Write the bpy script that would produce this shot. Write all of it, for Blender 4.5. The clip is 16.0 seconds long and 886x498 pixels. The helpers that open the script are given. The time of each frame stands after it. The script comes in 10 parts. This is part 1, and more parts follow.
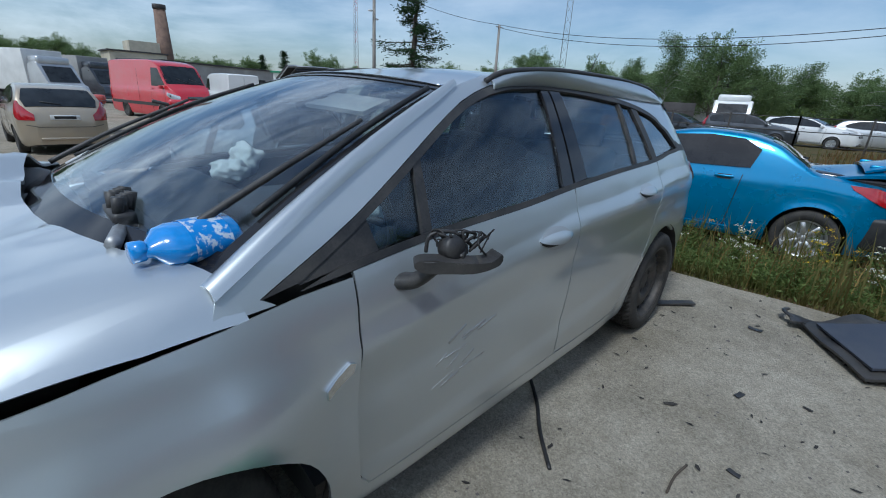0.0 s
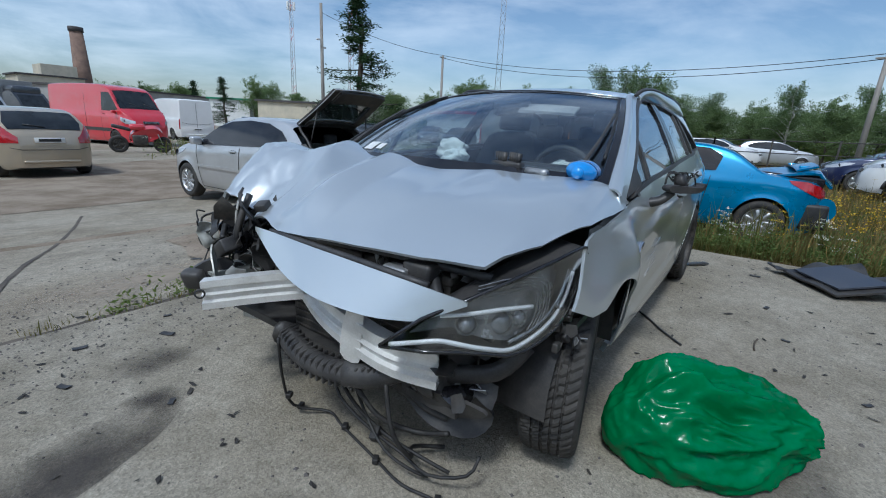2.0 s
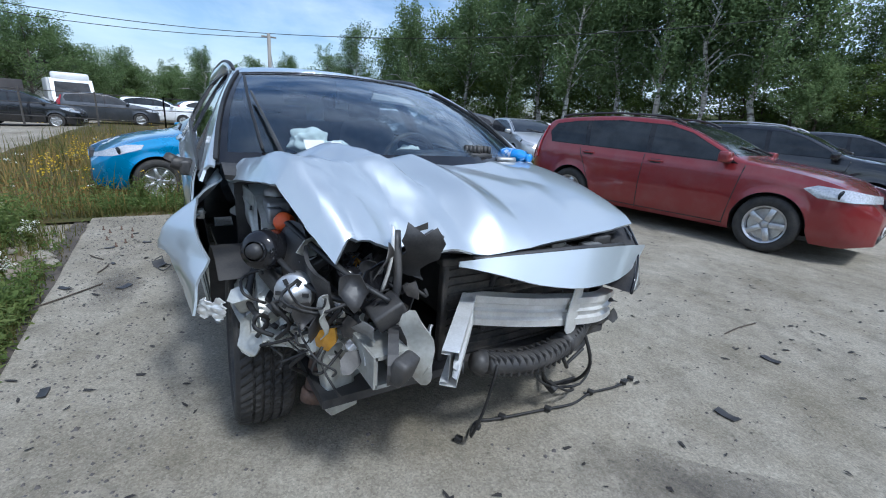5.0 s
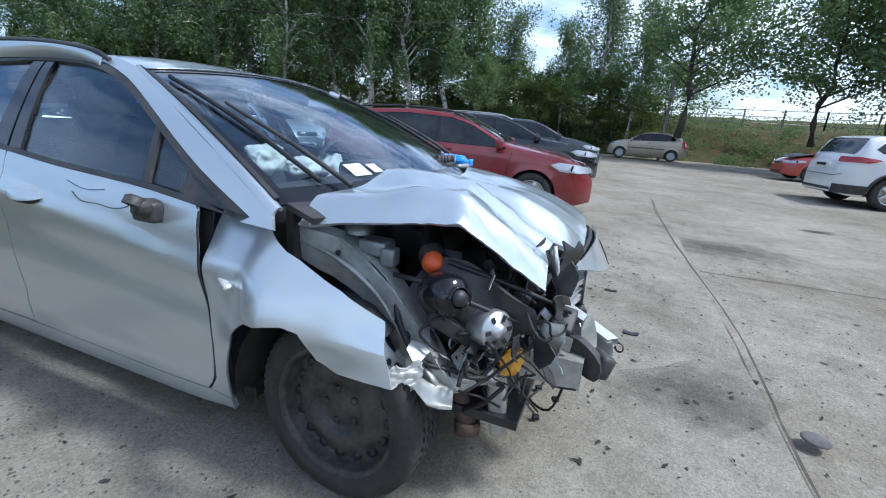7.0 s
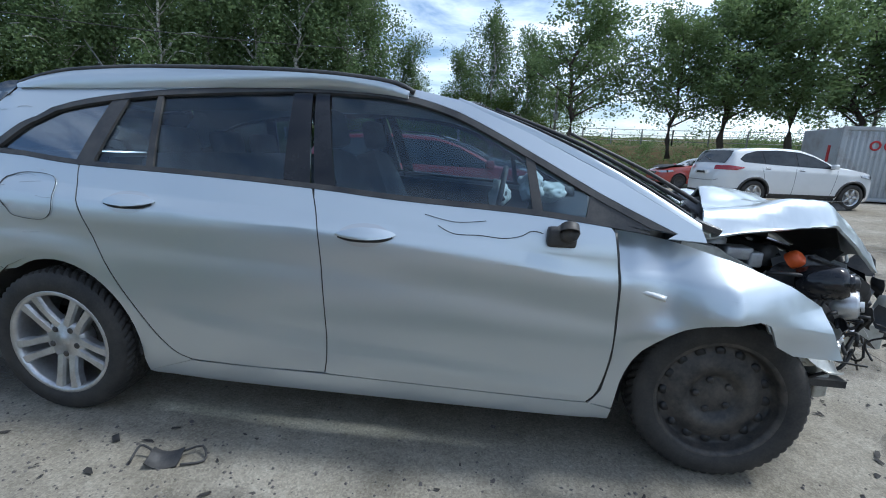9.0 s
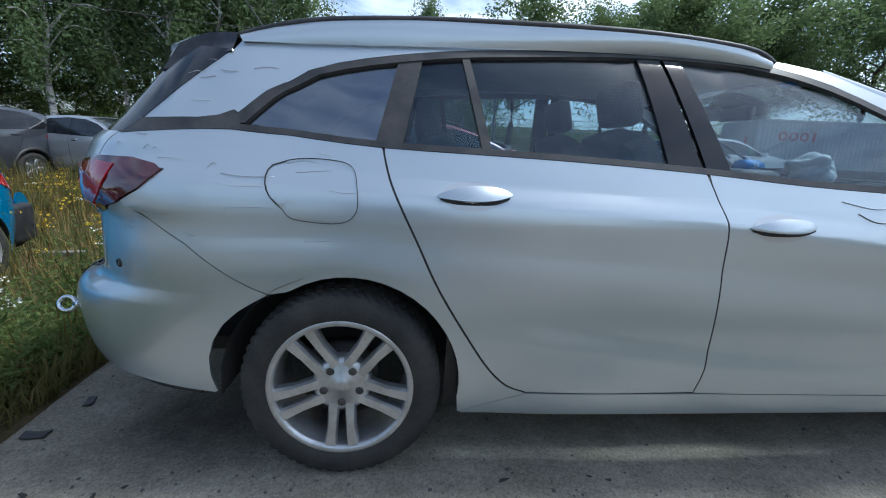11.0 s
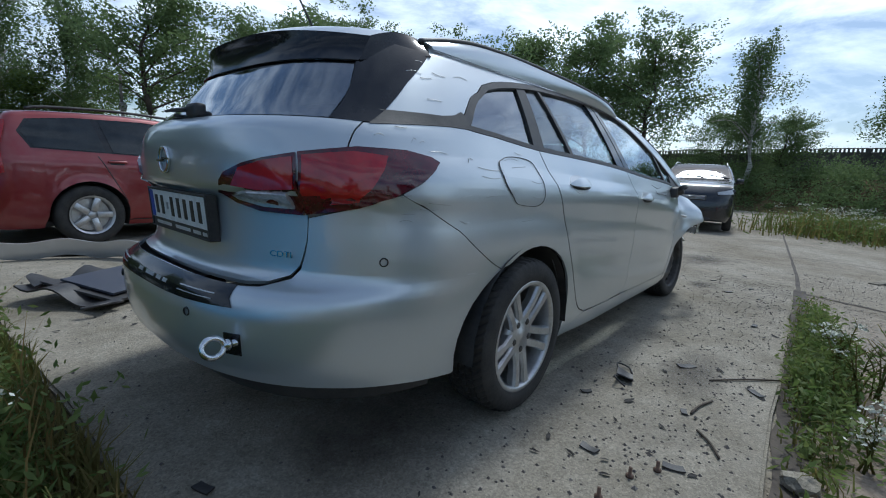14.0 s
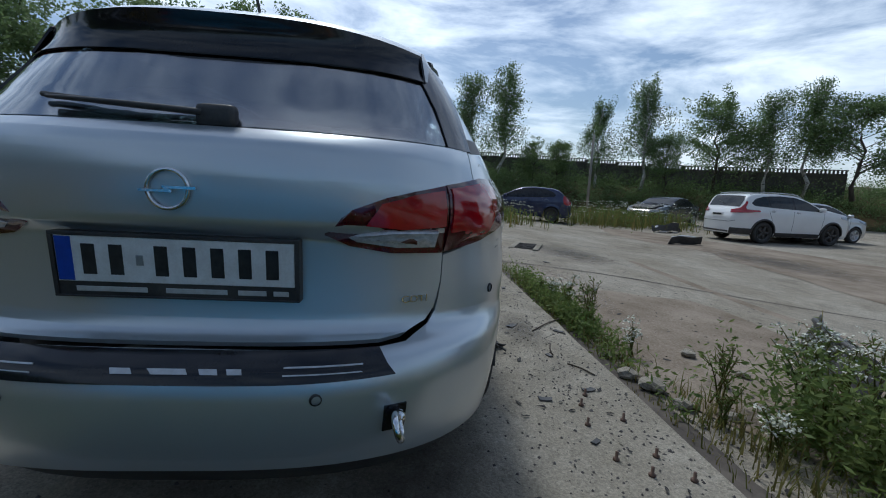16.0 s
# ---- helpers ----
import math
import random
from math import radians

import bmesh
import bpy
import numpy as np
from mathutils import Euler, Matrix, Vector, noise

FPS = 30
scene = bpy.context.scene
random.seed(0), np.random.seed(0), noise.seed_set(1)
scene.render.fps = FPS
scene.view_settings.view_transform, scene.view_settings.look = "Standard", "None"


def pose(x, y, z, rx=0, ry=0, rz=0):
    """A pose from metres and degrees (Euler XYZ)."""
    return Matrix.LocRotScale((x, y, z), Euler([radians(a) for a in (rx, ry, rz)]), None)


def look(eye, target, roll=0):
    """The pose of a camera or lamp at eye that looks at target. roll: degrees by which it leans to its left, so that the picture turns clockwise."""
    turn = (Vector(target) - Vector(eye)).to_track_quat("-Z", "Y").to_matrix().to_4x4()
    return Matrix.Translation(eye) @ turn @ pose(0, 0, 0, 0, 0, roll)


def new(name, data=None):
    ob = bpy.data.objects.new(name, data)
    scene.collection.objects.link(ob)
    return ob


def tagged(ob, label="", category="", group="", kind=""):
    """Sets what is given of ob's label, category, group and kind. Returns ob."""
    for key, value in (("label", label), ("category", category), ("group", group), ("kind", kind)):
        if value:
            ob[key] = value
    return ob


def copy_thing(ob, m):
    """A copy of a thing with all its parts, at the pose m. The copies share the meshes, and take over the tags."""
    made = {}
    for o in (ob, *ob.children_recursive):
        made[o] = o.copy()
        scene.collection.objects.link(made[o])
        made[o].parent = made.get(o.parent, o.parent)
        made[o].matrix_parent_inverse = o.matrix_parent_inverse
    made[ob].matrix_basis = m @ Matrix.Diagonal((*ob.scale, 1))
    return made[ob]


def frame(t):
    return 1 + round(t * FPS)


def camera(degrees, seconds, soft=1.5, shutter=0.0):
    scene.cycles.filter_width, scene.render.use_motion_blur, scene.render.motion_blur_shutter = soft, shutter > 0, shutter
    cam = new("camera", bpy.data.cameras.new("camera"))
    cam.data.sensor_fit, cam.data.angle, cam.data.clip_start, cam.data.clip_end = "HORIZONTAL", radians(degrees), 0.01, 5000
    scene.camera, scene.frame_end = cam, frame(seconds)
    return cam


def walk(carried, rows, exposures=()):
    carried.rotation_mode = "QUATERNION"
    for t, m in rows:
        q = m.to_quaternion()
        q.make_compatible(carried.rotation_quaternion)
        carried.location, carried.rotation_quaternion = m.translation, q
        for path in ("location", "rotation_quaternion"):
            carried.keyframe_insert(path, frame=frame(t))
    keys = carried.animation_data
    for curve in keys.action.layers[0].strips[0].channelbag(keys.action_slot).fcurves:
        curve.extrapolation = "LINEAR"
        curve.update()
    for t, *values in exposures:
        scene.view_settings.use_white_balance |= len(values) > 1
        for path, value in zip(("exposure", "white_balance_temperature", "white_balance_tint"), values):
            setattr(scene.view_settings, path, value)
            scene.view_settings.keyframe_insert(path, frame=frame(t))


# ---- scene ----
cam = camera(91.4, 16.0, soft=1.05)
PATH = [
    (0, (1.402, 1.657, 1.350), (0.038, 0.358, 0.689), 3.2),
    (0.5, (1.812, 1.595, 1.274), (0.358, 0.352, 0.687), 4.0),
    (1, (2.194, 1.485, 1.232), (0.768, 0.202, 0.667), 3.6),
    (1.5, (2.585, 1.457, 1.245), (1.156, 0.178, 0.690), 2.6),
    (2, (2.882, 1.277, 1.184), (1.317, 0.156, 0.642), 3.0),
    (2.5, (3.111, 1.007, 1.107), (1.389, 0.141, 0.569), 3.1),
    (3, (3.299, 0.759, 1.1), (1.4, 0.418, 0.572), 3.5),
    (3.2, (3.328, 0.631, 1.093), (1.401, 0.532, 0.568), 3.7),
    (4.25, (3.26, -0.275, 1.155), (1.42, 0.27, 0.605), 3.9),
    (5.3, (2.982, -1.2, 1.213), (1.512, 0.031, 0.646), 4.1),
    (5.5, (2.931, -1.335, 1.214), (1.565, 0.011, 0.647), 4.1),
    (6, (2.64, -1.559, 1.166), (1.549, 0.019, 0.603), 4.1),
    (6.5, (2.384, -1.741, 1.177), (1.538, -0.016, 0.623), 3.9),
    (7, (2.09, -1.831, 1.26), (1.4, -0.038, 0.703), 4.2),
    (7.5, (1.693, -1.997, 1.23), (1.237, -0.127, 0.688), 4.1),
    (8, (1.354, -2.244, 1.218), (1.105, -0.325, 0.713), 3.9),
    (8.5, (0.924, -2.323, 1.158), (0.711, -0.387, 0.706), 3.2),
    (9, (0.452, -2.395, 1.184), (0.246, -0.454, 0.749), 2.6),
    (9.5, (-0.01, -2.355, 1.094), (-0.152, -0.391, 0.745), 2.5),
    (10, (-0.412, -2.231, 1.108), (-0.503, -0.272, 0.714), 2.9),
    (10.2, (-0.557, -2.196, 1.118), (-0.649, -0.246, 0.681), 2.1),
    (11.25, (-1.31, -2.115, 1.06), (-1.04, -0.24, 0.618), 2.9),
    (12.3, (-1.892, -2.051, 0.987), (-1.191, -0.227, 0.562), 3.6),
    (12.5, (-1.968, -2.048, 0.962), (-1.211, -0.243, 0.553), 3.5),
    (13, (-2.235, -1.938, 0.896), (-1.4, -0.163, 0.508), 2.8),
    (13.5, (-2.504, -1.862, 0.892), (-1.424, -0.222, 0.515), 2.6),
    (14, (-2.863, -1.685, 0.944), (-1.349, -0.42, 0.616), 3.1),
    (14.5, (-3.026, -1.428, 0.978), (-1.25, -0.564, 0.666), 3.5),
    (15, (-3.185, -1.182, 1.02), (-1.28, -0.653, 0.723), 3.1),
    (15.5, (-3.323, -0.889, 1.042), (-1.345, -0.789, 0.763), 2.7),
    (16, (-3.304, -0.506, 0.988), (-1.332, -0.676, 0.702), 3.1),
]
walk(cam, [(t, look(e, g, r)) for t, e, g, r in PATH], exposures=[(0, 0.0, 5500, 4), (2.5, 0.14, 5500, 5), (6, 0.66, 5400, 7), (7.5, 0.74, 5450, 7), (8.5, 0.50, 5500, 5), (10, 0.55, 5550, 5), (13, 0.42, 5600, 4), (13.9, 0.08, 5600, 4), (14.5, -0.26, 5550, 4), (16, -0.27, 5650, 5)])

from mathutils.geometry import tessellate_polygon

# ---- sky, sun ----
SUN_AZ, SUN_EL = 12.0, 57.0  # degrees from +x towards +y, and above the horizon
world = bpy.data.worlds.new("sky")
scene.world = world
world.use_nodes = True
wn, wl = world.node_tree.nodes, world.node_tree.links
wn.clear()
sky = wn.new("ShaderNodeTexSky")
sky.sky_type, sky.sun_disc = "NISHITA", False
sky.sun_elevation, sky.sun_rotation = radians(SUN_EL), radians(90 - SUN_AZ)
sky.air_density, sky.dust_density, sky.ozone_density = 1.0, 1.6, 1.0
wc = wn.new("ShaderNodeTexCoord")
wm = wn.new("ShaderNodeMapping")
wm.inputs["Scale"].default_value = (1.0, 1.0, 3.4)
wl.new(wc.outputs["Generated"], wm.inputs["Vector"])
n1 = wn.new("ShaderNodeTexNoise")
n1.inputs["Scale"].default_value, n1.inputs["Detail"].default_value, n1.inputs["Roughness"].default_value = 2.6, 9.0, 0.62
n1.inputs["Distortion"].default_value = 0.5
wl.new(wm.outputs["Vector"], n1.inputs["Vector"])
n2 = wn.new("ShaderNodeTexNoise")
n2.inputs["Scale"].default_value, n2.inputs["Detail"].default_value = 9.0, 8.0
wl.new(wm.outputs["Vector"], n2.inputs["Vector"])
nm = wn.new("ShaderNodeMath")
nm.operation = "MULTIPLY_ADD"
nm.inputs[1].default_value = 0.35
wl.new(n2.outputs["Fac"], nm.inputs[0])
wl.new(n1.outputs["Fac"], nm.inputs[2])
cr = wn.new("ShaderNodeValToRGB")
cr.color_ramp.elements[0].position, cr.color_ramp.elements[1].position = 0.55, 0.86
wl.new(nm.outputs[0], cr.inputs["Fac"])
mx = wn.new("ShaderNodeMix")
mx.data_type = "RGBA"
cf = wn.new("ShaderNodeMath")
cf.operation, cf.inputs[1].default_value = "MULTIPLY", 0.8
wl.new(cr.outputs["Color"], cf.inputs[0])
sz = wn.new("ShaderNodeSeparateXYZ")
wl.new(wc.outputs["Generated"], sz.inputs["Vector"])
hi = wn.new("ShaderNodeMapRange")  # the clouds lie low, the zenith is clear
hi.inputs["From Min"].default_value, hi.inputs["From Max"].default_value = 0.35, 0.80
hi.inputs["To Min"].default_value, hi.inputs["To Max"].default_value = 1.0, 0.22
wl.new(sz.outputs["Z"], hi.inputs["Value"])
ch = wn.new("ShaderNodeMath")
ch.operation = "MULTIPLY"
wl.new(cf.outputs[0], ch.inputs[0])
wl.new(hi.outputs["Result"], ch.inputs[1])
wl.new(sky.outputs["Color"], mx.inputs["A"])
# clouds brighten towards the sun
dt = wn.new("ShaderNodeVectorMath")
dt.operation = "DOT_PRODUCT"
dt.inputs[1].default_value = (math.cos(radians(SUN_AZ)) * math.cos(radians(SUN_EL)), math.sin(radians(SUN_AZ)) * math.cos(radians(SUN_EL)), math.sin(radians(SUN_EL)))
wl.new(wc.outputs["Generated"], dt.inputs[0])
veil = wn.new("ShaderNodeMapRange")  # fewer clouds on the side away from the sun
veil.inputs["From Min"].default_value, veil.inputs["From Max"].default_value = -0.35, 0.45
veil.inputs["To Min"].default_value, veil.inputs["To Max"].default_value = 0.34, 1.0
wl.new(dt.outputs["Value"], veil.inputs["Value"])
cv = wn.new("ShaderNodeMath")
cv.operation = "MULTIPLY"
wl.new(ch.outputs[0], cv.inputs[0])
wl.new(veil.outputs["Result"], cv.inputs[1])
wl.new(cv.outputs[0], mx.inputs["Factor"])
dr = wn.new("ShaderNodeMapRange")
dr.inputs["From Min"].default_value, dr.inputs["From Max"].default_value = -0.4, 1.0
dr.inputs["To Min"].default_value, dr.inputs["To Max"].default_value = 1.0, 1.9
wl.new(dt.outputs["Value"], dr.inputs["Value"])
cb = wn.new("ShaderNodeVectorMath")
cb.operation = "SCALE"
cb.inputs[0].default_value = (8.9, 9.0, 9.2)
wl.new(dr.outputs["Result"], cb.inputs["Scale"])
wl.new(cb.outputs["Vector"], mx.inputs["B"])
bg = wn.new("ShaderNodeBackground")
bg.inputs["Strength"].default_value = 0.105
wo = wn.new("ShaderNodeOutputWorld")
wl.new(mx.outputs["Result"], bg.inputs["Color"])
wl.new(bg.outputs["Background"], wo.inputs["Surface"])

sun_data = bpy.data.lights.new("sun", "SUN")
sun_data.energy, sun_data.angle, sun_data.color = 2.1, radians(9.0), (1.0, 0.95, 0.88)
sun = new("sun", sun_data)
sun_way = Vector((math.cos(radians(SUN_AZ)) * math.cos(radians(SUN_EL)), math.sin(radians(SUN_AZ)) * math.cos(radians(SUN_EL)), math.sin(radians(SUN_EL))))
sun.matrix_world = look(sun_way * 60, (0, 0, 0))


# ---- materials ----
def mat(name, col, col2=None, rough=0.5, metal=0.0, scale=6.0, fine=90.0, bump=0.08, coat=0.0, mix=(0.35, 0.65), rvar=0.12, fine_amount=0.25, spec=0.5, stretch=(1, 1, 1), per_object=0.0, island=0.0, bump_dist=0.01):
    """Two colours mixed by coarse and fine noise, uneven roughness, fine relief."""
    m = bpy.data.materials.new(name)
    m.use_nodes = True
    n, l = m.node_tree.nodes, m.node_tree.links
    b = n["Principled BSDF"]
    b.inputs["Metallic"].default_value = metal
    b.inputs["Specular IOR Level"].default_value = spec
    if coat:
        b.inputs["Coat Weight"].default_value, b.inputs["Coat Roughness"].default_value = coat, 0.04
    tc = n.new("ShaderNodeTexCoord")
    mp = n.new("ShaderNodeMapping")
    mp.inputs["Scale"].default_value = stretch
    l.new(tc.outputs["Object"], mp.inputs["Vector"])
    a = n.new("ShaderNodeTexNoise")
    a.inputs["Scale"].default_value, a.inputs["Detail"].default_value, a.inputs["Roughness"].default_value = scale, 6.0, 0.6
    f = n.new("ShaderNodeTexNoise")
    f.inputs["Scale"].default_value, f.inputs["Detail"].default_value = fine, 3.0
    l.new(mp.outputs["Vector"], a.inputs["Vector"])
    l.new(mp.outputs["Vector"], f.inputs["Vector"])
    ma = n.new("ShaderNodeMath")
    ma.operation, ma.inputs[1].default_value = "MULTIPLY_ADD", fine_amount
    su = n.new("ShaderNodeMath")
    su.operation, su.inputs[1].default_value = "SUBTRACT", 0.5
    l.new(f.outputs["Fac"], su.inputs[0])
    l.new(su.outputs[0], ma.inputs[0])
    l.new(a.outputs["Fac"], ma.inputs[2])
    last = ma.outputs[0]
    if per_object or island:
        src = n.new("ShaderNodeObjectInfo").outputs["Random"] if per_object else n.new("ShaderNodeNewGeometry").outputs["Random Per Island"]
        pm = n.new("ShaderNodeMath")
        pm.operation, pm.inputs[1].default_value = "MULTIPLY_ADD", per_object or island
        l.new(src, pm.inputs[0])
        l.new(last, pm.inputs[2])
        last = pm.outputs[0]
    r = n.new("ShaderNodeMapRange")
    r.inputs["From Min"].default_value, r.inputs["From Max"].default_value = mix
    l.new(last, r.inputs["Value"])
    c = n.new("ShaderNodeMix")
    c.data_type = "RGBA"
    c.inputs["A"].default_value = (*col, 1)
    c.inputs["B"].default_value = (*(col2 or [v * 0.75 for v in col]), 1)
    l.new(r.outputs["Result"], c.inputs["Factor"])
    l.new(c.outputs["Result"], b.inputs["Base Color"])
    rr = n.new("ShaderNodeMapRange")
    rr.inputs["To Min"].default_value, rr.inputs["To Max"].default_value = max(rough - rvar, 0.02), min(rough + rvar, 1)
    l.new(a.outputs["Fac"], rr.inputs["Value"])
    l.new(rr.outputs["Result"], b.inputs["Roughness"])
    if bump:
        bp = n.new("ShaderNodeBump")
        bp.inputs["Strength"].default_value, bp.inputs["Distance"].default_value = bump, bump_dist
        l.new(ma.outputs[0], bp.inputs["Height"])
        l.new(bp.outputs["Normal"], b.inputs["Normal"])
    return m


def leafy(name, *args, **kw):
    """A leaf material that also lets light through."""
    m = mat(name, *args, **kw)
    n, l = m.node_tree.nodes, m.node_tree.links
    b = n["Principled BSDF"]
    tr = n.new("ShaderNodeBsdfTranslucent")
    l.new(b.inputs["Base Color"].links[0].from_socket, tr.inputs["Color"])
    ms = n.new("ShaderNodeMixShader")
    ms.inputs["Fac"].default_value = 0.5
    l.new(b.outputs["BSDF"], ms.inputs[1])
    l.new(tr.outputs["BSDF"], ms.inputs[2])
    l.new(ms.outputs["Shader"], n["Material Output"].inputs["Surface"])
    return m


def glass_mat(name, tint, rough=0.0, ior=1.6):
    m = bpy.data.materials.new(name)
    m.use_nodes = True
    n, l = m.node_tree.nodes, m.node_tree.links
    n.remove(n["Principled BSDF"])
    lw = n.new("ShaderNodeLayerWeight")
    lw.inputs["Blend"].default_value = 0.5
    pw = n.new("ShaderNodeMath")
    pw.operation, pw.inputs[1].default_value = "POWER", 4.5
    l.new(lw.outputs["Facing"], pw.inputs[0])
    fr = n.new("ShaderNodeMath")
    f0 = ((ior - 1) / (ior + 1)) ** 2
    fr.operation, fr.inputs[1].default_value, fr.inputs[2].default_value = "MULTIPLY_ADD", 1 - f0, f0
    l.new(pw.outputs[0], fr.inputs[0])
    tr = n.new("ShaderNodeBsdfTransparent")
    tr.inputs["Color"].default_value = (*tint, 1)
    gl = n.new("ShaderNodeBsdfGlossy")
    gl.inputs["Roughness"].default_value = rough
    gl.inputs["Color"].default_value = (0.95, 0.97, 1, 1)
    ms = n.new("ShaderNodeMixShader")
    l.new(fr.outputs[0], ms.inputs["Fac"])
    l.new(tr.outputs["BSDF"], ms.inputs[1])
    l.new(gl.outputs["BSDF"], ms.inputs[2])
    l.new(ms.outputs["Shader"], n["Material Output"].inputs["Surface"])
    return m


def paint(name, col, metal=0.0, rough=0.3, dust=0.12):
    grey = [c * (1 - dust) + 0.3 * dust for c in col]
    return mat(name, col, grey, rough=rough, metal=metal, scale=2.5, fine=240, bump=0.012, coat=0.9, mix=(0.45, 0.75), rvar=0.07, fine_amount=0.12, bump_dist=0.004)


SILVER = paint("silver_paint", (0.575, 0.62, 0.645), metal=0.66, rough=0.33, dust=0.05)
SILVER_BG = paint("silver_paint_plain", (0.55, 0.56, 0.57), metal=0.6, rough=0.36, dust=0.25)
CHAMPAGNE = paint("champagne_paint", (0.44, 0.37, 0.27), metal=0.5, rough=0.4, dust=0.3)
RED_METAL = paint("dark_red_paint", (0.22, 0.018, 0.02), metal=0.25, rough=0.32)
RED_VAN = paint("red_van_paint", (0.55, 0.02, 0.035), rough=0.35)
RED_DULL = paint("faded_red_paint", (0.42, 0.05, 0.035), rough=0.5, dust=0.3)
BLUE = paint("turquoise_blue_paint", (0.0, 0.22, 0.46), metal=0.45, rough=0.28, dust=0.06)
NAVY = paint("navy_paint", (0.012, 0.02, 0.075), metal=0.2, rough=0.3)
BLACK_PAINT = paint("black_paint", (0.008, 0.009, 0.012), rough=0.25, dust=0.06)
DARK_GREY = paint("dark_grey_paint", (0.05, 0.055, 0.065), metal=0.3, rough=0.3)
WHITE_PAINT = paint("white_paint", (0.78, 0.78, 0.77), rough=0.32, dust=0.1)
BLACK_PLASTIC = mat("black_plastic", (0.022, 0.022, 0.024), (0.062, 0.058, 0.054), rough=0.5, scale=9, fine=160, bump=0.15)
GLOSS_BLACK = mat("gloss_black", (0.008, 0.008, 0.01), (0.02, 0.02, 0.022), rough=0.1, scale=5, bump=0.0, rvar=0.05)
RUBBER = mat("tyre_rubber", (0.0187, 0.0187, 0.0187), (0.0540, 0.0490, 0.0432), rough=0.78, scale=7, fine=120, bump=0.2)
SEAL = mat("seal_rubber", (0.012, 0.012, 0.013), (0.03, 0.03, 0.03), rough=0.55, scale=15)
CHROME = mat("chrome", (0.80, 0.82, 0.84), (0.62, 0.64, 0.66), rough=0.14, metal=1.0, scale=12, bump=0.02, rvar=0.08)
ALLOY = mat("silver_alloy", (0.64, 0.65, 0.66), (0.46, 0.45, 0.44), rough=0.36, metal=0.75, scale=10, bump=0.03)
STEEL_BLACK = mat("black_steel", (0.03, 0.03, 0.031), (0.10, 0.088, 0.075), rough=0.55, metal=0.2, scale=14, bump=0.1)
ALUMINIUM = mat("aluminium", (0.86, 0.86, 0.84), (0.66, 0.65, 0.62), rough=0.40, metal=0.5, scale=9, fine=150, bump=0.08)
PRIMER = mat("bare_painted_metal", (0.56, 0.57, 0.54), (0.33, 0.32, 0.28), rough=0.42, metal=0.35, scale=8, fine=60, bump=0.1)
RUST = mat("rusty_metal", (0.16, 0.10, 0.07), (0.09, 0.06, 0.05), rough=0.75, metal=0.3, scale=18, bump=0.3)
GLASS = glass_mat("window_glass", (0.90, 0.94, 0.95), 0.0, 1.62)
GLASS_REAR = glass_mat("tinted_rear_glass", (0.42, 0.47, 0.50), 0.0, 3.0)
GLASS_SIDE = glass_mat("side_window_glass", (0.74, 0.82, 0.86), 0.0, 1.58)
CLEAR = glass_mat("clear_lens", (0.96, 0.97, 0.97), 0.015, 1.75)
DARK_GLASS = mat("dark_car_glass", (0.012, 0.015, 0.018), (0.03, 0.035, 0.04), rough=0.05, scale=3, bump=0.0, rvar=0.03, spec=0.45)
RED_LENS = mat("red_lamp_lens", (0.42, 0.006, 0.012), (0.30, 0.004, 0.01), rough=0.1, scale=20, bump=0.05, coat=1.0)
DARK_RED_LENS = mat("dark_red_lamp_lens", (0.10, 0.004, 0.012), (0.05, 0.002, 0.008), rough=0.1, scale=20, bump=0.03, coat=1.0)
CLEAR_LENS_W = mat("white_lamp_lens", (0.62, 0.63, 0.65), (0.4, 0.41, 0.43), rough=0.15, metal=0.4, scale=60, bump=0.1, coat=1.0)
AMBER = mat("amber_plastic", (0.62, 0.26, 0.01), (0.8, 0.42, 0.04), rough=0.2, scale=16, bump=0.1, coat=1.0)
DARK_TRAY = mat("slate_plastic", (0.035, 0.042, 0.062), (0.06, 0.065, 0.08), rough=0.45, scale=6, fine=120, bump=0.08)
ORANGE = mat("orange_plastic", (0.75, 0.13, 0.02), (0.6, 0.09, 0.02), rough=0.45, scale=12)
FABRIC = mat("dark_seat_fabric", (0.05, 0.053, 0.06), (0.085, 0.087, 0.095), rough=0.9, scale=20, fine=300, bump=0.3)
AIRBAG = mat("airbag_cloth", (0.78, 0.80, 0.76), (0.62, 0.65, 0.62), rough=0.85, scale=10, fine=200, bump=0.3)
HEADLINER = mat("pale_headliner", (0.42, 0.41, 0.38), (0.36, 0.35, 0.33), rough=0.95, scale=10)
PLATE = mat("plate_white", (0.74, 0.75, 0.74), (0.62, 0.62, 0.60), rough=0.35, scale=25, fine=200, bump=0.03)
EU_BLUE = mat("plate_blue", (0.01, 0.06, 0.42), rough=0.35, scale=30)
INK = mat("black_lettering", (0.012, 0.012, 0.014), (0.03, 0.03, 0.03), rough=0.4, scale=40)
WHITE_INK = mat("pale_lettering", (0.62, 0.63, 0.64), (0.5, 0.5, 0.5), rough=0.35, metal=0.3, scale=40)
GREEN_BAG = leafy("green_plastic_film", (0.0, 0.24, 0.07), (0.0, 0.30, 0.10), rough=0.2, scale=5, fine=40, bump=0.25, spec=0.6, bump_dist=0.02)


